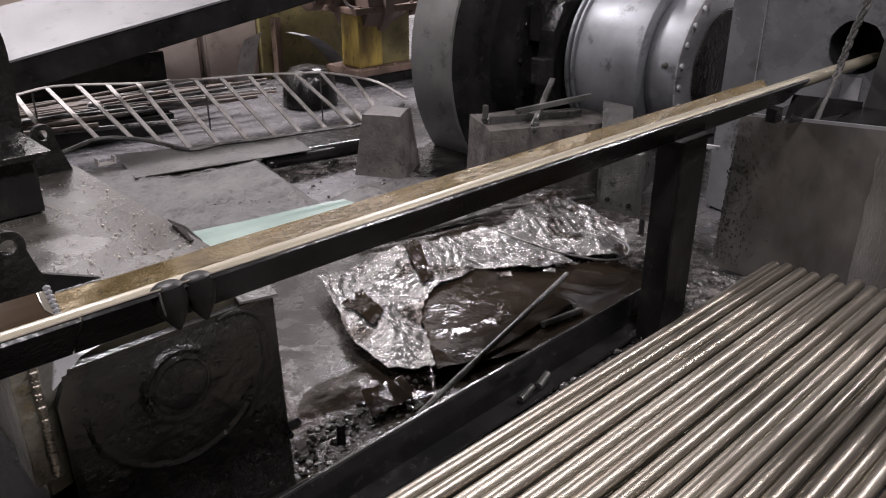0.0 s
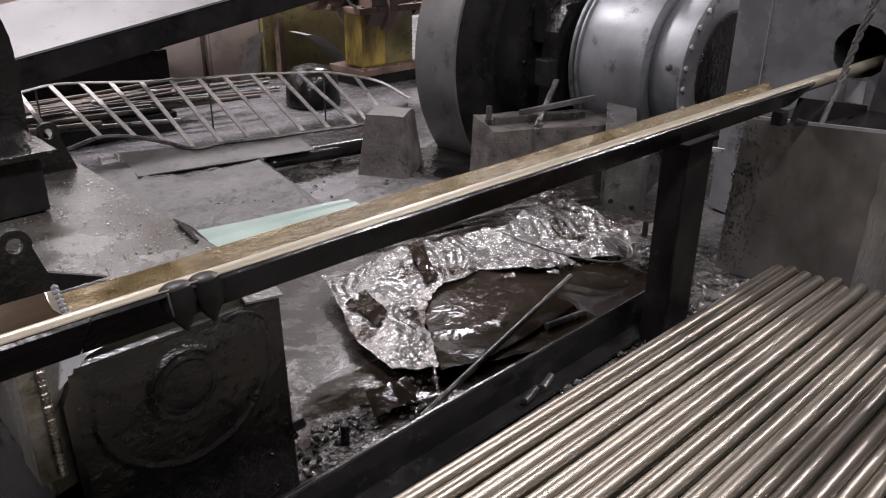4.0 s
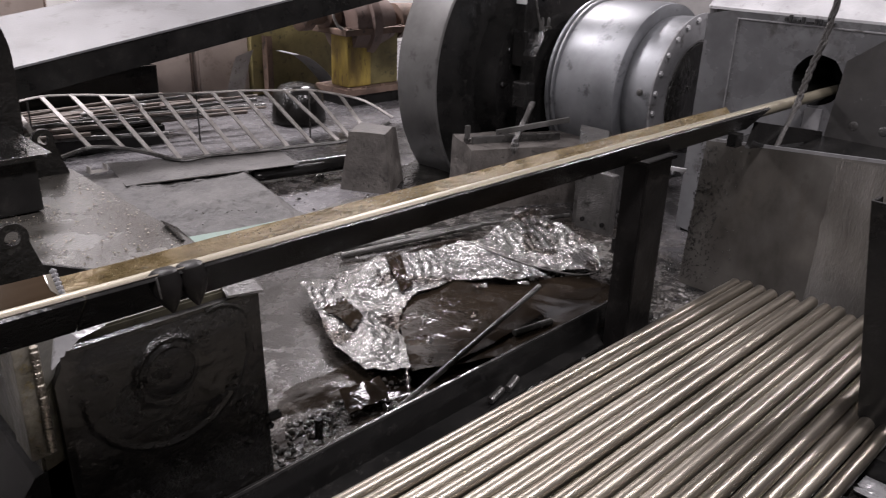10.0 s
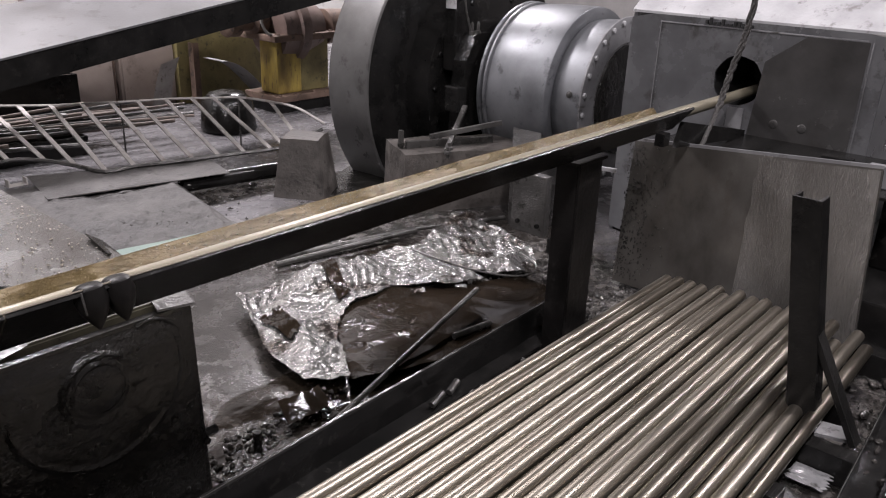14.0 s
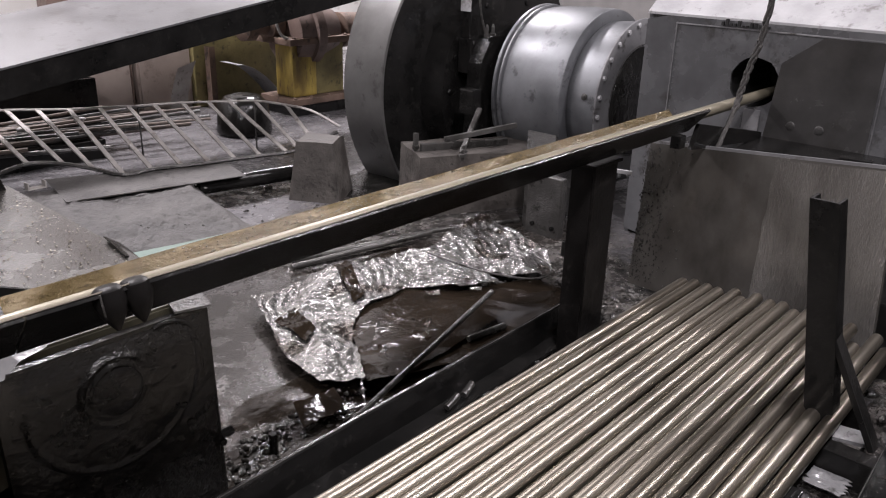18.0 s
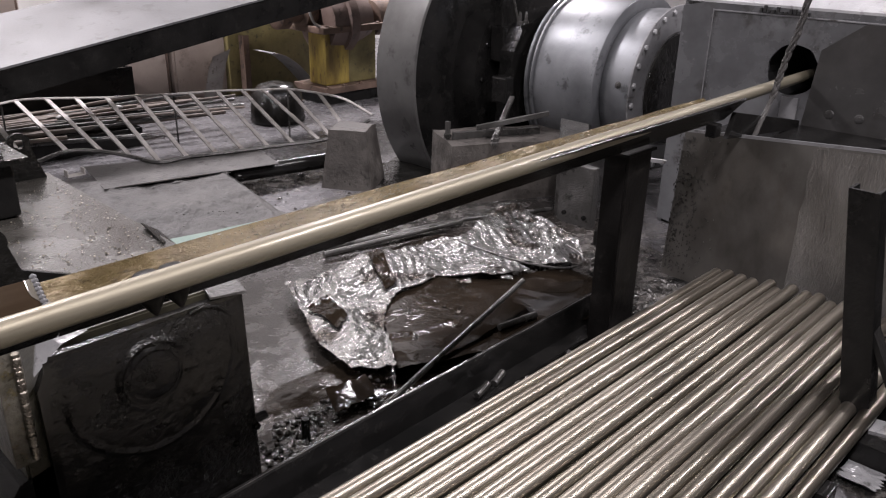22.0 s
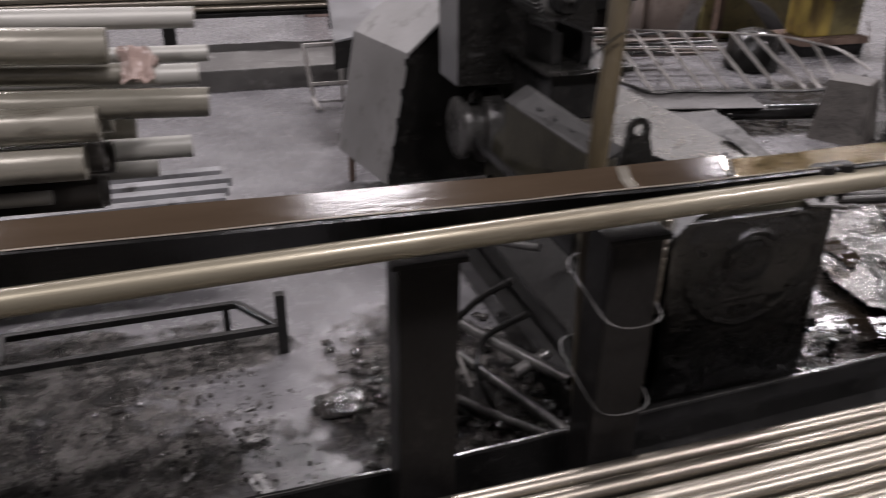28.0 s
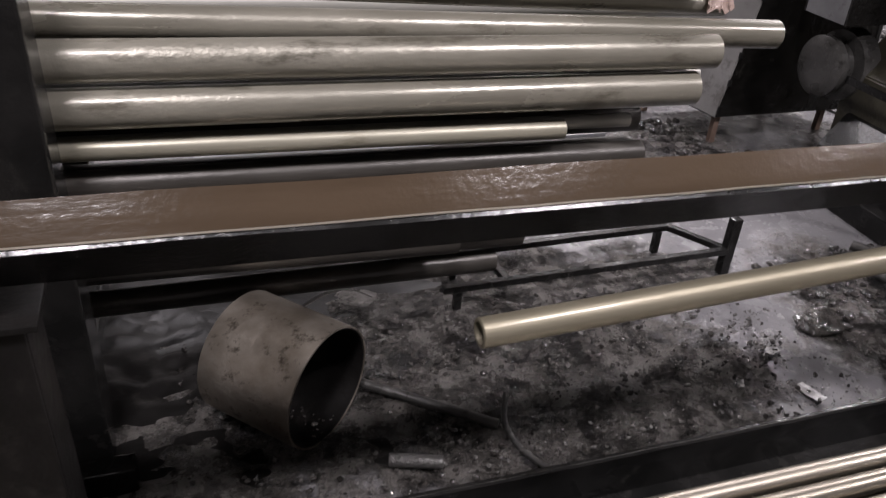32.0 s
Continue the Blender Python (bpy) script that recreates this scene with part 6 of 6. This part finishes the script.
crumpled("crumpled_sheet", [(6.70, 4.28, 0.05), (6.74, 4.05, 0.05), (6.84, 3.86, 0.05), (7.0, 3.69, 0.05)], [(7.235, 4.43, 0.115), (7.25, 4.3, 0.11), (7.24, 4.12, 0.1), (7.16, 3.86, 0.07)], 8, 0.8, 0.012, FOIL, "bright wet creased foil propped on scrap")
crumpled("crumpled_sheet", [(5.78, 4.0, 0.062), (5.86, 4.04, 0.062)], [(5.80, 4.23, 0.068), (5.92, 4.25, 0.07)], 5, 0.75, 0.005, OILSHEET, "dark oily flap folded over the foil", 0.006)
crumpled("crumpled_sheet", [(6.13, 4.12, 0.074), (6.2, 4.12, 0.076)], [(6.28, 4.41, 0.082), (6.35, 4.4, 0.084)], 5, 0.75, 0.005, OILSHEET, "dark oily flap folded over the foil", 0.006)
crumpled("crumpled_sheet", [(5.45, 3.6, 0.03), (5.62, 3.58, 0.04)], [(5.5, 3.72, 0.05), (5.66, 3.70, 0.05)], 13, 1.2, 0.0, OILSHEET, "small torn piece of wet sheet in the sludge", 0.02)
# added bright pieces stand in for the oil's white glints
for i, (x, y, z, a, s) in enumerate(((5.9, 3.70, 0.075, 0.3, 0.03), (6.02, 3.84, 0.078, 0.9, 0.035), (6.17, 3.73, 0.075, 0.4, 0.05), (6.2, 3.79, 0.075, 2.2, 0.04), (6.4, 3.95, 0.08, -0.5, 0.06), (6.56, 3.84, 0.078, -0.7, 0.05))):
    d = Vector((math.cos(a), math.sin(a), 0)) * s
    e = Vector((-math.sin(a), math.cos(a), 0)) * s
    crumpled("glint_scrap", [(x, y, z), tuple(Vector((x, y, z)) + d)], [tuple(Vector((x, y, z)) + e * 0.4), tuple(Vector((x, y, z + 0.01)) + d + e * 0.25)], 30 + i, 0.6, 0.004, FOIL, "small bright foil piece that gives the oily sheet a glint", 0.02)
solid("long_rod", rod(B(), (5.56, 3.515, 0.03), (6.52, 3.69, 0.145), 0.011, 16), GREASY, "bent greasy steel rod leaning over the sheets", "rod", smooth=True)
solid("short_rod", rod(B(), (6.23, 3.57, 0.075), (6.42, 3.54, 0.075), 0.014, 14), GREASY, "short greasy rod under the leaning one", "rod", smooth=True)
solid("wire_hoop", cable(B(), [(6.70, 4.23, 0.115), (6.69, 4.04, 0.12), (6.72, 3.87, 0.115), (6.81, 3.72, 0.105), (6.92, 3.68, 0.1), (7.0, 3.73, 0.11), (7.03, 3.84, 0.12)], 0.005, 8, 8), GREASY, "bent strip of thin steel over the sheets", "strip", smooth=True)
for p, q, r in (((6.3, 4.76, 0.03), (7.08, 4.56, 0.03), 0.018), ((6.25, 4.70, 0.03), (6.95, 4.54, 0.05), 0.014), ((7.0, 4.62, 0.03), (7.6, 4.35, 0.03), 0.013)):
    solid("floor_pipe", rod(B(), p, q, r, 14), GREASY, "greasy steel pipe lying on the floor", "pipe", "pipes on the floor", smooth=True)
for x, y in ((5.32, 3.585), (7.38, 3.9), (7.05, 3.62)):
    solid("floor_stub", rod(B(), (x, y, 0.0), (x, y, 0.085), 0.014, 10), OILY, "short black stud standing in the floor", "stud", "studs in the floor")


# ---- dusty floor behind the gearbox ----
solid("green_sheet", sheet(B(), 24, 10, lambda u, v: (5.45 + 1.04 * u, 4.95 + 0.03 * u + (0.34 - 0.2 * u) * v, 0.088 + 0.008 * nz(u, v, 1, 3)), 0.004), GREENSHEET, "dusty pale green sheet lying on the floor", "sheet", smooth=True)


def build_slab():
    def f(u, v):
        x = 5.2 + (1.2 + 0.2 * v) * u
        y = 5.0 - 0.06 * u + (1.35 - 0.14 * u) * v
        k = min(1.0, max(0.0, (v - 0.18) / 0.4))
        edge = min(1.0, 9 * u, 9 - 9 * u)
        lumps = 0.02 * nz(x, y, 4, 3) + 0.014 * nz(x, y, 7, 11) + 0.008 * nz(x, y, 2, 30)
        return (x + 0.03 * nz(y, u, 3, 5), y, 0.055 * edge + 0.015 + (0.085 * k * k * (3 - 2 * k) + lumps) * edge)
    solid("dusty_slab", sheet(B(), 110, 100, f, 0.06), DUST, "low hump of concrete covered with dust and grit", "slab", smooth=True)


build_slab()
t = thing("cover_plate", (6.3, 6.0, 0.15), "thin dusty steel plate lying on the slab", "plate")
part("sheet", prism(B(), [(5.75, 5.95, 0.163), (6.75, 5.78, 0.15), (6.83, 6.1, 0.15), (6.3, 6.3, 0.155), (5.85, 6.45, 0.16)], (0, 0, 0.004)), DUST, t)
part("hem", beam(B(), (5.8, 5.93, 0.171), (6.3, 5.84, 0.165), 0.008, 0.005), DARKSTONE, t)
solid("edge_pipe", rod(B(), (6.5, 5.92, 0.1), (7.42, 5.74, 0.1), 0.05, 20), OILY, "dark pipe half buried at the slab's edge", "pipe", smooth=True)
t = thing("channel_clip", (5.75, 6.3, 0.16), "short offcut of steel channel", "offcut")
part("web", box(B(), 5.69, 6.28, 0.165, 5.79, 6.33, 0.172), RAIL, t)
part("flange", box(B(), 5.69, 6.28, 0.1725, 5.697, 6.33, 0.205), RAIL, t)
part("flange", box(B(), 5.783, 6.28, 0.1725, 5.79, 6.33, 0.205), RAIL, t)


def build_ladder_frame():
    t = thing("guard_frame", (6.4, 6.6, 0.1), "dusty bent steel guard frame with many rungs", "guard frame")
    low = [(5.622, 6.666, 0.17), (5.875, 6.745, 0.19), (6.035, 6.627, 0.185), (6.13, 6.444, 0.175), (6.206, 6.219, 0.17), (6.381, 6.213, 0.17), (6.554, 6.164, 0.17), (6.72, 6.122, 0.17), (6.882, 6.085, 0.17), (7.049, 6.047, 0.17), (7.229, 6.002, 0.17), (7.4, 5.95, 0.2), (7.56, 5.88, 0.28)]
    up = [(5.608, 7.253, 0.41), (5.825, 7.355, 0.41), (5.997, 7.299, 0.41), (6.148, 7.19, 0.41), (6.303, 7.078, 0.41), (6.471, 7.003, 0.41), (6.633, 6.933, 0.41), (6.788, 6.869, 0.41), (6.966, 6.814, 0.41), (7.116, 6.73, 0.41), (7.233, 6.646, 0.41), (7.385, 6.561, 0.41), (7.46, 6.3, 0.41), (7.5, 6.07, 0.4), (7.585, 5.88, 0.31)]
    part("lower_rail", cable(B(), low, 0.017, 4, 6, 0.7), GREASY, t)
    part("upper_rail", cable(B(), up, 0.012, 4, 6, 0.7), RAIL, t)
    for i in range(11):
        part("rung", beam(B(), up[i], low[i], 0.028, 0.009), RAIL, t)
    for i, (p, q) in enumerate(((up[11], (7.3, 5.97, 0.19)), (up[12], (7.4, 5.92, 0.22)))):
        part("rung", beam(B(), p, q, 0.026, 0.009), RAIL, t)
    for x, y in ((5.72, 7.3), (6.7, 6.93), (7.38, 6.56)):
        part("prop", rod(B(), (x, y, 0.0), (x, y, 0.4), 0.006, 8), GREASY, t, "thin greasy prop")
    return t


build_ladder_frame()


# ---- far side of the bay ----
def build_scrap_pile():
    rnd = random.Random(21)
    t = thing("rod_pile", (6.4, 7.4, 0), "untidy pile of rusty rods and offcuts behind the guard frame", "rod pile")
    for i in range(60):
        x, y = rnd.uniform(4.9, 6.1), rnd.uniform(7.28, 7.78)
        a = rnd.gauss(-0.12, 0.09)
        ln = rnd.uniform(0.8, 1.5)
        z = 0.15 + 0.09 * rnd.random()
        part("rod", rod(B(), (x, y, z), (x + ln * math.cos(a), y + ln * math.sin(a), z + rnd.uniform(-0.03, 0.03)), rnd.uniform(0.007, 0.016), 8), (DARKRUST, DARKRUST, GREASY)[i % 3], t)
    part("cradle", box(B(), 5.1, 7.25, 0.0, 6.6, 7.75, 0.135, 0.01), OILY, t)
    for x, y in ((6.1, 7.35), (6.5, 7.4)):
        bm = B()
        bmesh.ops.create_icosphere(bm, subdivisions=2, radius=0.03, matrix=Matrix.Translation((x, y, 0.262)) @ Matrix.Diagonal((1.5, 0.8, 0.6, 1)))
        part("bright_scrap", bm, PAPER, t, "bright piece of scrap", True)


build_scrap_pile()


def build_scrap_bin():
    t = thing("scrap_bin", (5.9, 8.2, 0), "long black steel bin heaped with pale tube offcuts", "bin")
    for q in ((4.8, 7.95, 0.0, 6.9, 7.97, 0.44), (4.8, 8.43, 0.0, 6.9, 8.45, 0.44), (4.8, 7.971, 0.0, 4.82, 8.429, 0.44), (6.88, 7.971, 0.0, 6.9, 8.429, 0.44)):
        part("side_wall", box(B(), *q, 0.003), OILY, t)
    part("bottom", box(B(), 4.821, 7.971, 0.0, 6.879, 8.429, 0.4), OILY, t)
    rnd = random.Random(5)
    for i in range(9):
        y = 8.0 + 0.045 * i
        part("tube_offcut", pipe(B(), (5.0 + rnd.uniform(-0.1, 0.3), y, 0.45 + 0.03 * (i % 3)), (6.85 + rnd.uniform(-0.2, 0.02), y + rnd.uniform(-0.02, 0.02), 0.45 + 0.03 * (i % 3)), 0.022, 0.004, 12), (PALEGREY, GREASY, PALEGREY)[i % 3], t)


build_scrap_bin()


def build_skid():
    t = thing("inclined_skid", (6.2, 7.3, 0), "pale worn inclined steel skid on black side beams", "skid")
    # surface between the near and the far edge, rising along the bay
    near0, near1 = Vector((4.2, 6.5, 0.53)), Vector((9.6, 6.5, 1.43))
    far = Vector((0.1, 0.75, 0.17))
    part("deck", prism(B(), [near0, near1, near1 + far, near0 + far], (0, 0, 0.012)), DECK, t, "pale worn deck plate")
    part("side_beam", prism(B(), [near0 + Vector((0, 0.01, -0.002)), near1 + Vector((0, 0.01, -0.002)), near1 + Vector((0, 0.01, -0.16)), near0 + Vector((0, 0.01, -0.16))], (0, 0.03, 0)), OILY, t, "black side beam")
    part("side_beam", prism(B(), [near0 + far * 0.9 + Vector((0, 0, -0.03)), near1 + far * 0.9 + Vector((0, 0, -0.03)), near1 + far * 0.9 + Vector((0, 0, -0.2)), near0 + far * 0.9 + Vector((0, 0, -0.2))], (0, 0.03, 0)), OILY, t)
    for x, z in ((4.4, 0.38), (9.4, 1.2)):
        part("leg", box(B(), x, 6.6, 0, x + 0.08, 6.68, z, 0.004), OILY, t)
        part("leg", box(B(), x, 7.1, 0, x + 0.08, 7.18, z + 0.05, 0.004), OILY, t)
    return t


build_skid()


def build_cabinets():
    for x0, x1, y, z1, text in ((7.05, 7.47, 8.45, 0.7, "plain dull brown steel cabinet"), (7.49, 8.16, 8.42, 0.72, "wide dull brown steel cabinet with a dented edge"), (5.9, 6.6, 9.3, 1.2, "tall brown steel cabinet at the back")):
        t = thing("cabinet", ((x0 + x1) / 2, y, 0), text, "cabinet", "brown cabinets")
        part("carcass", box(B(), x0, y + 0.02, 0.0, x1, y + 0.5, z1, 0.008), CABINET, t)
        door = part("door", box(B(), x0 + 0.02, y, 0.03, x1 - 0.02, y + 0.0195, z1 - 0.02, 0.004), CABINET, t)
        part("door_edge", box(B(), x1 - 0.035, y - 0.012, 0.03, x1 - 0.02, y - 0.0005, z1 - 0.02, 0.003), RUST, door)
    t = thing("steel_post", (8.2, 8.3, 0), "short dark steel angle post by the cabinets", "post")
    part("flange", box(B(), 8.1, 8.25, 0, 8.16, 8.27, 0.55, 0.003), RUST, t)
    part("flange", box(B(), 8.1, 8.271, 0, 8.12, 8.33, 0.55, 0.003), RUST, t)
    solid("bent_sheet", sheet(B(), 12, 6, lambda u, v: (7.62 + 0.18 * v + 0.1 * u, 8.2 - 0.05 * u, 0.01 + 0.4 * u + 0.04 * math.sin(3.1 * u) + 0.05 * v), 0.004), RAIL, "bent offcut of pale sheet leaning on the cabinet", "sheet", smooth=True)
    solid("curved_cover", sheet(B(), 16, 6, lambda u, v: (8.2 + 0.5 * u, 7.95 + 0.3 * v, 0.40 * math.cos(1.45 * u) + 0.02), 0.006), PALEGREY, "pale curved sheet metal cover on the floor", "cover", smooth=True)
    solid("black_bin", lathe(B(), (7.75, 7.25, 0.0), (7.75, 7.25, 0.32), ((0, 0.2), (0.02, 0.22), (0.24, 0.2), (0.3, 0.14), (0.32, 0.06)), 32), BLACKPLATE, "rounded black bin behind the guard frame", "bin", smooth=True)


build_cabinets()


def build_yellow_press():
    t = thing("yellow_gear_unit", (8.9, 8.0, 0), "grimy yellow and olive gear unit with a brown domed cap", "gear unit")
    part("olive_side", box(B(), 8.0, 8.35, 0.0, 9.3, 8.6, 0.74, 0.01), GEAROLIVE, t, "grimy olive side panel")
    part("top_rail", box(B(), 7.95, 8.28, 0.742, 9.25, 8.62, 0.80, 0.008), RUST, t)
    part("yellow_column", box(B(), 8.45, 7.5, 0.16, 8.72, 7.75, 0.62, 0.02), YELLOW, t, "yellow column with runs of grease")
    part("olive_column", box(B(), 8.725, 7.52, 0.16, 9.05, 7.8, 0.62, 0.01), GEAROLIVE, t)
    part("base_flange", box(B(), 8.38, 7.42, 0.1, 9.1, 7.9, 0.158, 0.008), RUST, t)
    part("base_block", box(B(), 8.42, 7.45, 0.0, 9.08, 7.88, 0.0995, 0.008), OILY, t)
    part("cap_flange", box(B(), 8.36, 7.4, 0.622, 9.12, 7.95, 0.68, 0.012), RUST, t)
    part("dome", lathe(B(), (8.5, 7.68, 0.70), (9.0, 7.68, 0.70), ((0, 0.2), (0.01, 0.26), (0.16, 0.27), (0.17, 0.3), (0.26, 0.3), (0.27, 0.26), (0.5, 0.2)), 40), RUSTBRICK, t, "brown domed bearing cap", True)
    part("side_cap", lathe(B(), (9.05, 7.62, 0.7), (9.35, 7.62, 0.7), ((0, 0.1), (0.02, 0.16), (0.28, 0.15), (0.3, 0.1)), 32), RUST, t, "", True)
    part("coupling", lathe(B(), (8.1, 7.75, 0.78), (8.5, 7.75, 0.78), ((0, 0.1), (0.02, 0.13), (0.12, 0.13), (0.14, 0.09), (0.25, 0.09), (0.27, 0.14), (0.38, 0.14), (0.4, 0.1)), 32), RUST, t, "", True)
    part("pipe", cable(B(), [(8.35, 7.5, 0.95), (8.28, 7.48, 0.85), (8.32, 7.47, 0.72), (8.42, 7.46, 0.66)], 0.013, 6, 8), RAIL, t, "pale bent pipe")
    part("pipe", cable(B(), [(9.0, 7.4, 0.3), (9.02, 7.36, 0.2), (8.98, 7.3, 0.08), (8.9, 7.2, 0.03)], 0.008, 6, 8), RAIL, t)
    bolts(t, [(x, 7.44, 0.16) for x in (8.42, 8.6, 8.8, 9.0)] + [(x, 7.43, 0.68) for x in (8.42, 8.6, 8.8, 9.0)], (0, 0, 1), 0.018, RUST, "flange_bolt")


build_yellow_press()


def build_back_stock():
    rnd = random.Random(31)
    t = thing("stock_trestle", (3.0, 8.7, 0), "dark trestle that carries long bars along the wall", "trestle")
    for x in (-0.6, 1.4, 3.2, 4.9):
        part("leg", box(B(), x, 8.45, 0.1, x + 0.1, 9.05, 0.365, 0.006), OILY, t)
    part("beam", box(B(), -1.2, 8.42, 0.366, 5.4, 8.5, 0.4, 0.006), OILY, t)
    part("beam", box(B(), -1.2, 8.98, 0.366, 5.4, 9.06, 0.4, 0.006), OILY, t)
    k = 0
    for row in range(4):
        for i in range(9):
            y, z = 8.47 + 0.062 * i + 0.015 * (row % 2), 0.43 + row * 0.056
            solid("stock_bar", rod(B(), (-1.4 + rnd.uniform(0, 0.2), y, z), (5.1 + rnd.uniform(-0.2, 0.2), y, z), 0.029, 10), BRIGHT, "long bright steel bar stacked along the wall", "bar", "stock bars by the wall", smooth=True)


build_back_stock()


def build_small_trestle():
    t = thing("small_stand", (4.3, 7.2, 0), "small pale steel stand on the floor", "stand")
    for p, q in (((4.16, 7.15, 0.0), (4.12, 7.25, 0.38)), ((4.36, 7.15, 0.0), (4.36, 7.25, 0.38)), ((4.12, 7.25, 0.37), (4.5, 7.25, 0.37)), ((4.15, 7.18, 0.12), (4.5, 7.18, 0.12)), ((4.15, 7.16, 0.03), (4.15, 6.9, 0.03))):
        part("bar", beam(B(), p, q, 0.022, 0.022, 0.003), RAIL, t)
    # slatted pallet of flat bars beside the tube rack
    t2 = thing("flat_bar_stack", (3.2, 5.25, 0), "stack of flat steel bars with gaps on the floor", "stack")
    for i in range(7):
        y = 4.75 + 0.115 * i
        part("flat_bar", box(B(), 1.8, y, 0.16, 3.46 + 0.02 * (i % 3), y + 0.06, 0.2, 0.003), GREY, t2)
    for x in (2.0, 3.2):
        part("bearer", box(B(), x, 4.7, 0.0, x + 0.09, 5.55, 0.1595, 0.004), OILY, t2)


build_small_trestle()


# square opening with a dark reveal in the far wall, and a pale board
t = thing("wall_box", (3.75, 10.6, 0.75), "small dark recessed box on the white wall", "box")
part("frame", box(B(), 3.72, 10.57, 0.62, 3.88, 10.6, 0.82, 0.004), DARKSTONE, t)
# flat near-black face paints the box's dark inside
part("inside", box(B(), 3.74, 10.565, 0.64, 3.86, 10.5695, 0.8), BLACKHOLE, t)

# ---- the bar that is drawn out ----
bar = solid("drawn_bar", lathe(B(), (0, 0, 0), (5.95, 0, 0), ((0, 0.018), (0, 0.0225), (0.002, 0.0245), (5.948, 0.0245), (5.95, 0.0225), (5.95, 0.018)), 28, True), WARMBAR, "freshly drawn yellowish steel tube leaving the machine", "bar", smooth=True)


def motions():
    ends = ((0, 2.35, 3.253, 0.846, 0.858), (1.2, 2.35, 3.253, 0.846, 0.858), (1.4, 2.35, 3.215, 0.94, 0.885), (1.6, 2.35, 3.22, 0.95, 0.885), (1.8, 2.35, 3.253, 0.846, 0.858), (20.85, 2.35, 3.253, 0.846, 0.858),
            (21, 2.35, 3.22, 0.965, 0.885), (21.2, 2.35, 3.15, 0.935, 0.885), (21.4, 2.34, 3.1, 0.875, 0.885), (21.6, 2.34, 3.1, 0.87, 0.885), (22, 2.34, 3.1, 0.885, 0.885), (22.5, 2.34, 3.1, 0.88, 0.885),
            (23, 2.33, 3.1, 0.895, 0.885), (23.5, 2.33, 3.1, 0.84, 0.885), (24, 2.33, 3.1, 0.79, 0.885), (24.3, 2.33, 3.1, 0.82, 0.885), (24.5, 2.33, 3.1, 0.79, 0.885), (25.5, 2.33, 3.1, 0.8, 0.885),
            (26.5, 2.33, 3.1, 0.79, 0.885), (27, 2.33, 3.1, 0.805, 0.885), (27.5, 2.33, 3.1, 0.785, 0.885), (28, 2.33, 3.1, 0.85, 0.885), (28.5, 2.33, 3.1, 0.815, 0.885), (28.7, 2.326, 3.1, 0.871, 0.885),
            (29, 2.326, 3.1, 0.76, 0.885), (29.2, 2.32, 3.1, 0.735, 0.885), (29.5, 2.278, 3.1, 0.786, 0.885), (29.8, 2.28, 3.1, 0.79, 0.885), (30, 2.271, 3.1, 0.712, 0.885), (30.2, 2.26, 3.1, 0.681, 0.885),
            (30.4, 2.244, 3.1, 0.768, 0.885), (30.6, 2.218, 3.1, 0.794, 0.885), (31, 2.236, 3.1, 0.781, 0.885), (31.2, 2.232, 3.1, 0.811, 0.885), (31.4, 2.208, 3.1, 0.847, 0.885), (31.6, 2.21, 3.1, 0.825, 0.885),
            (31.8, 2.197, 3.1, 0.75, 0.885), (32, 2.187, 3.1, 0.762, 0.885))
    rows = []
    for t, x, y, z, zr in ends:
        d = Vector((8.2, 3.253, zr)) - Vector((x, y, z))
        rows.append((t, pose(x, y, z, 0, -math.degrees(math.atan2(d.z, math.hypot(d.x, d.y))), math.degrees(math.atan2(d.y, d.x)))))
    walk(bar, rows)


motions()
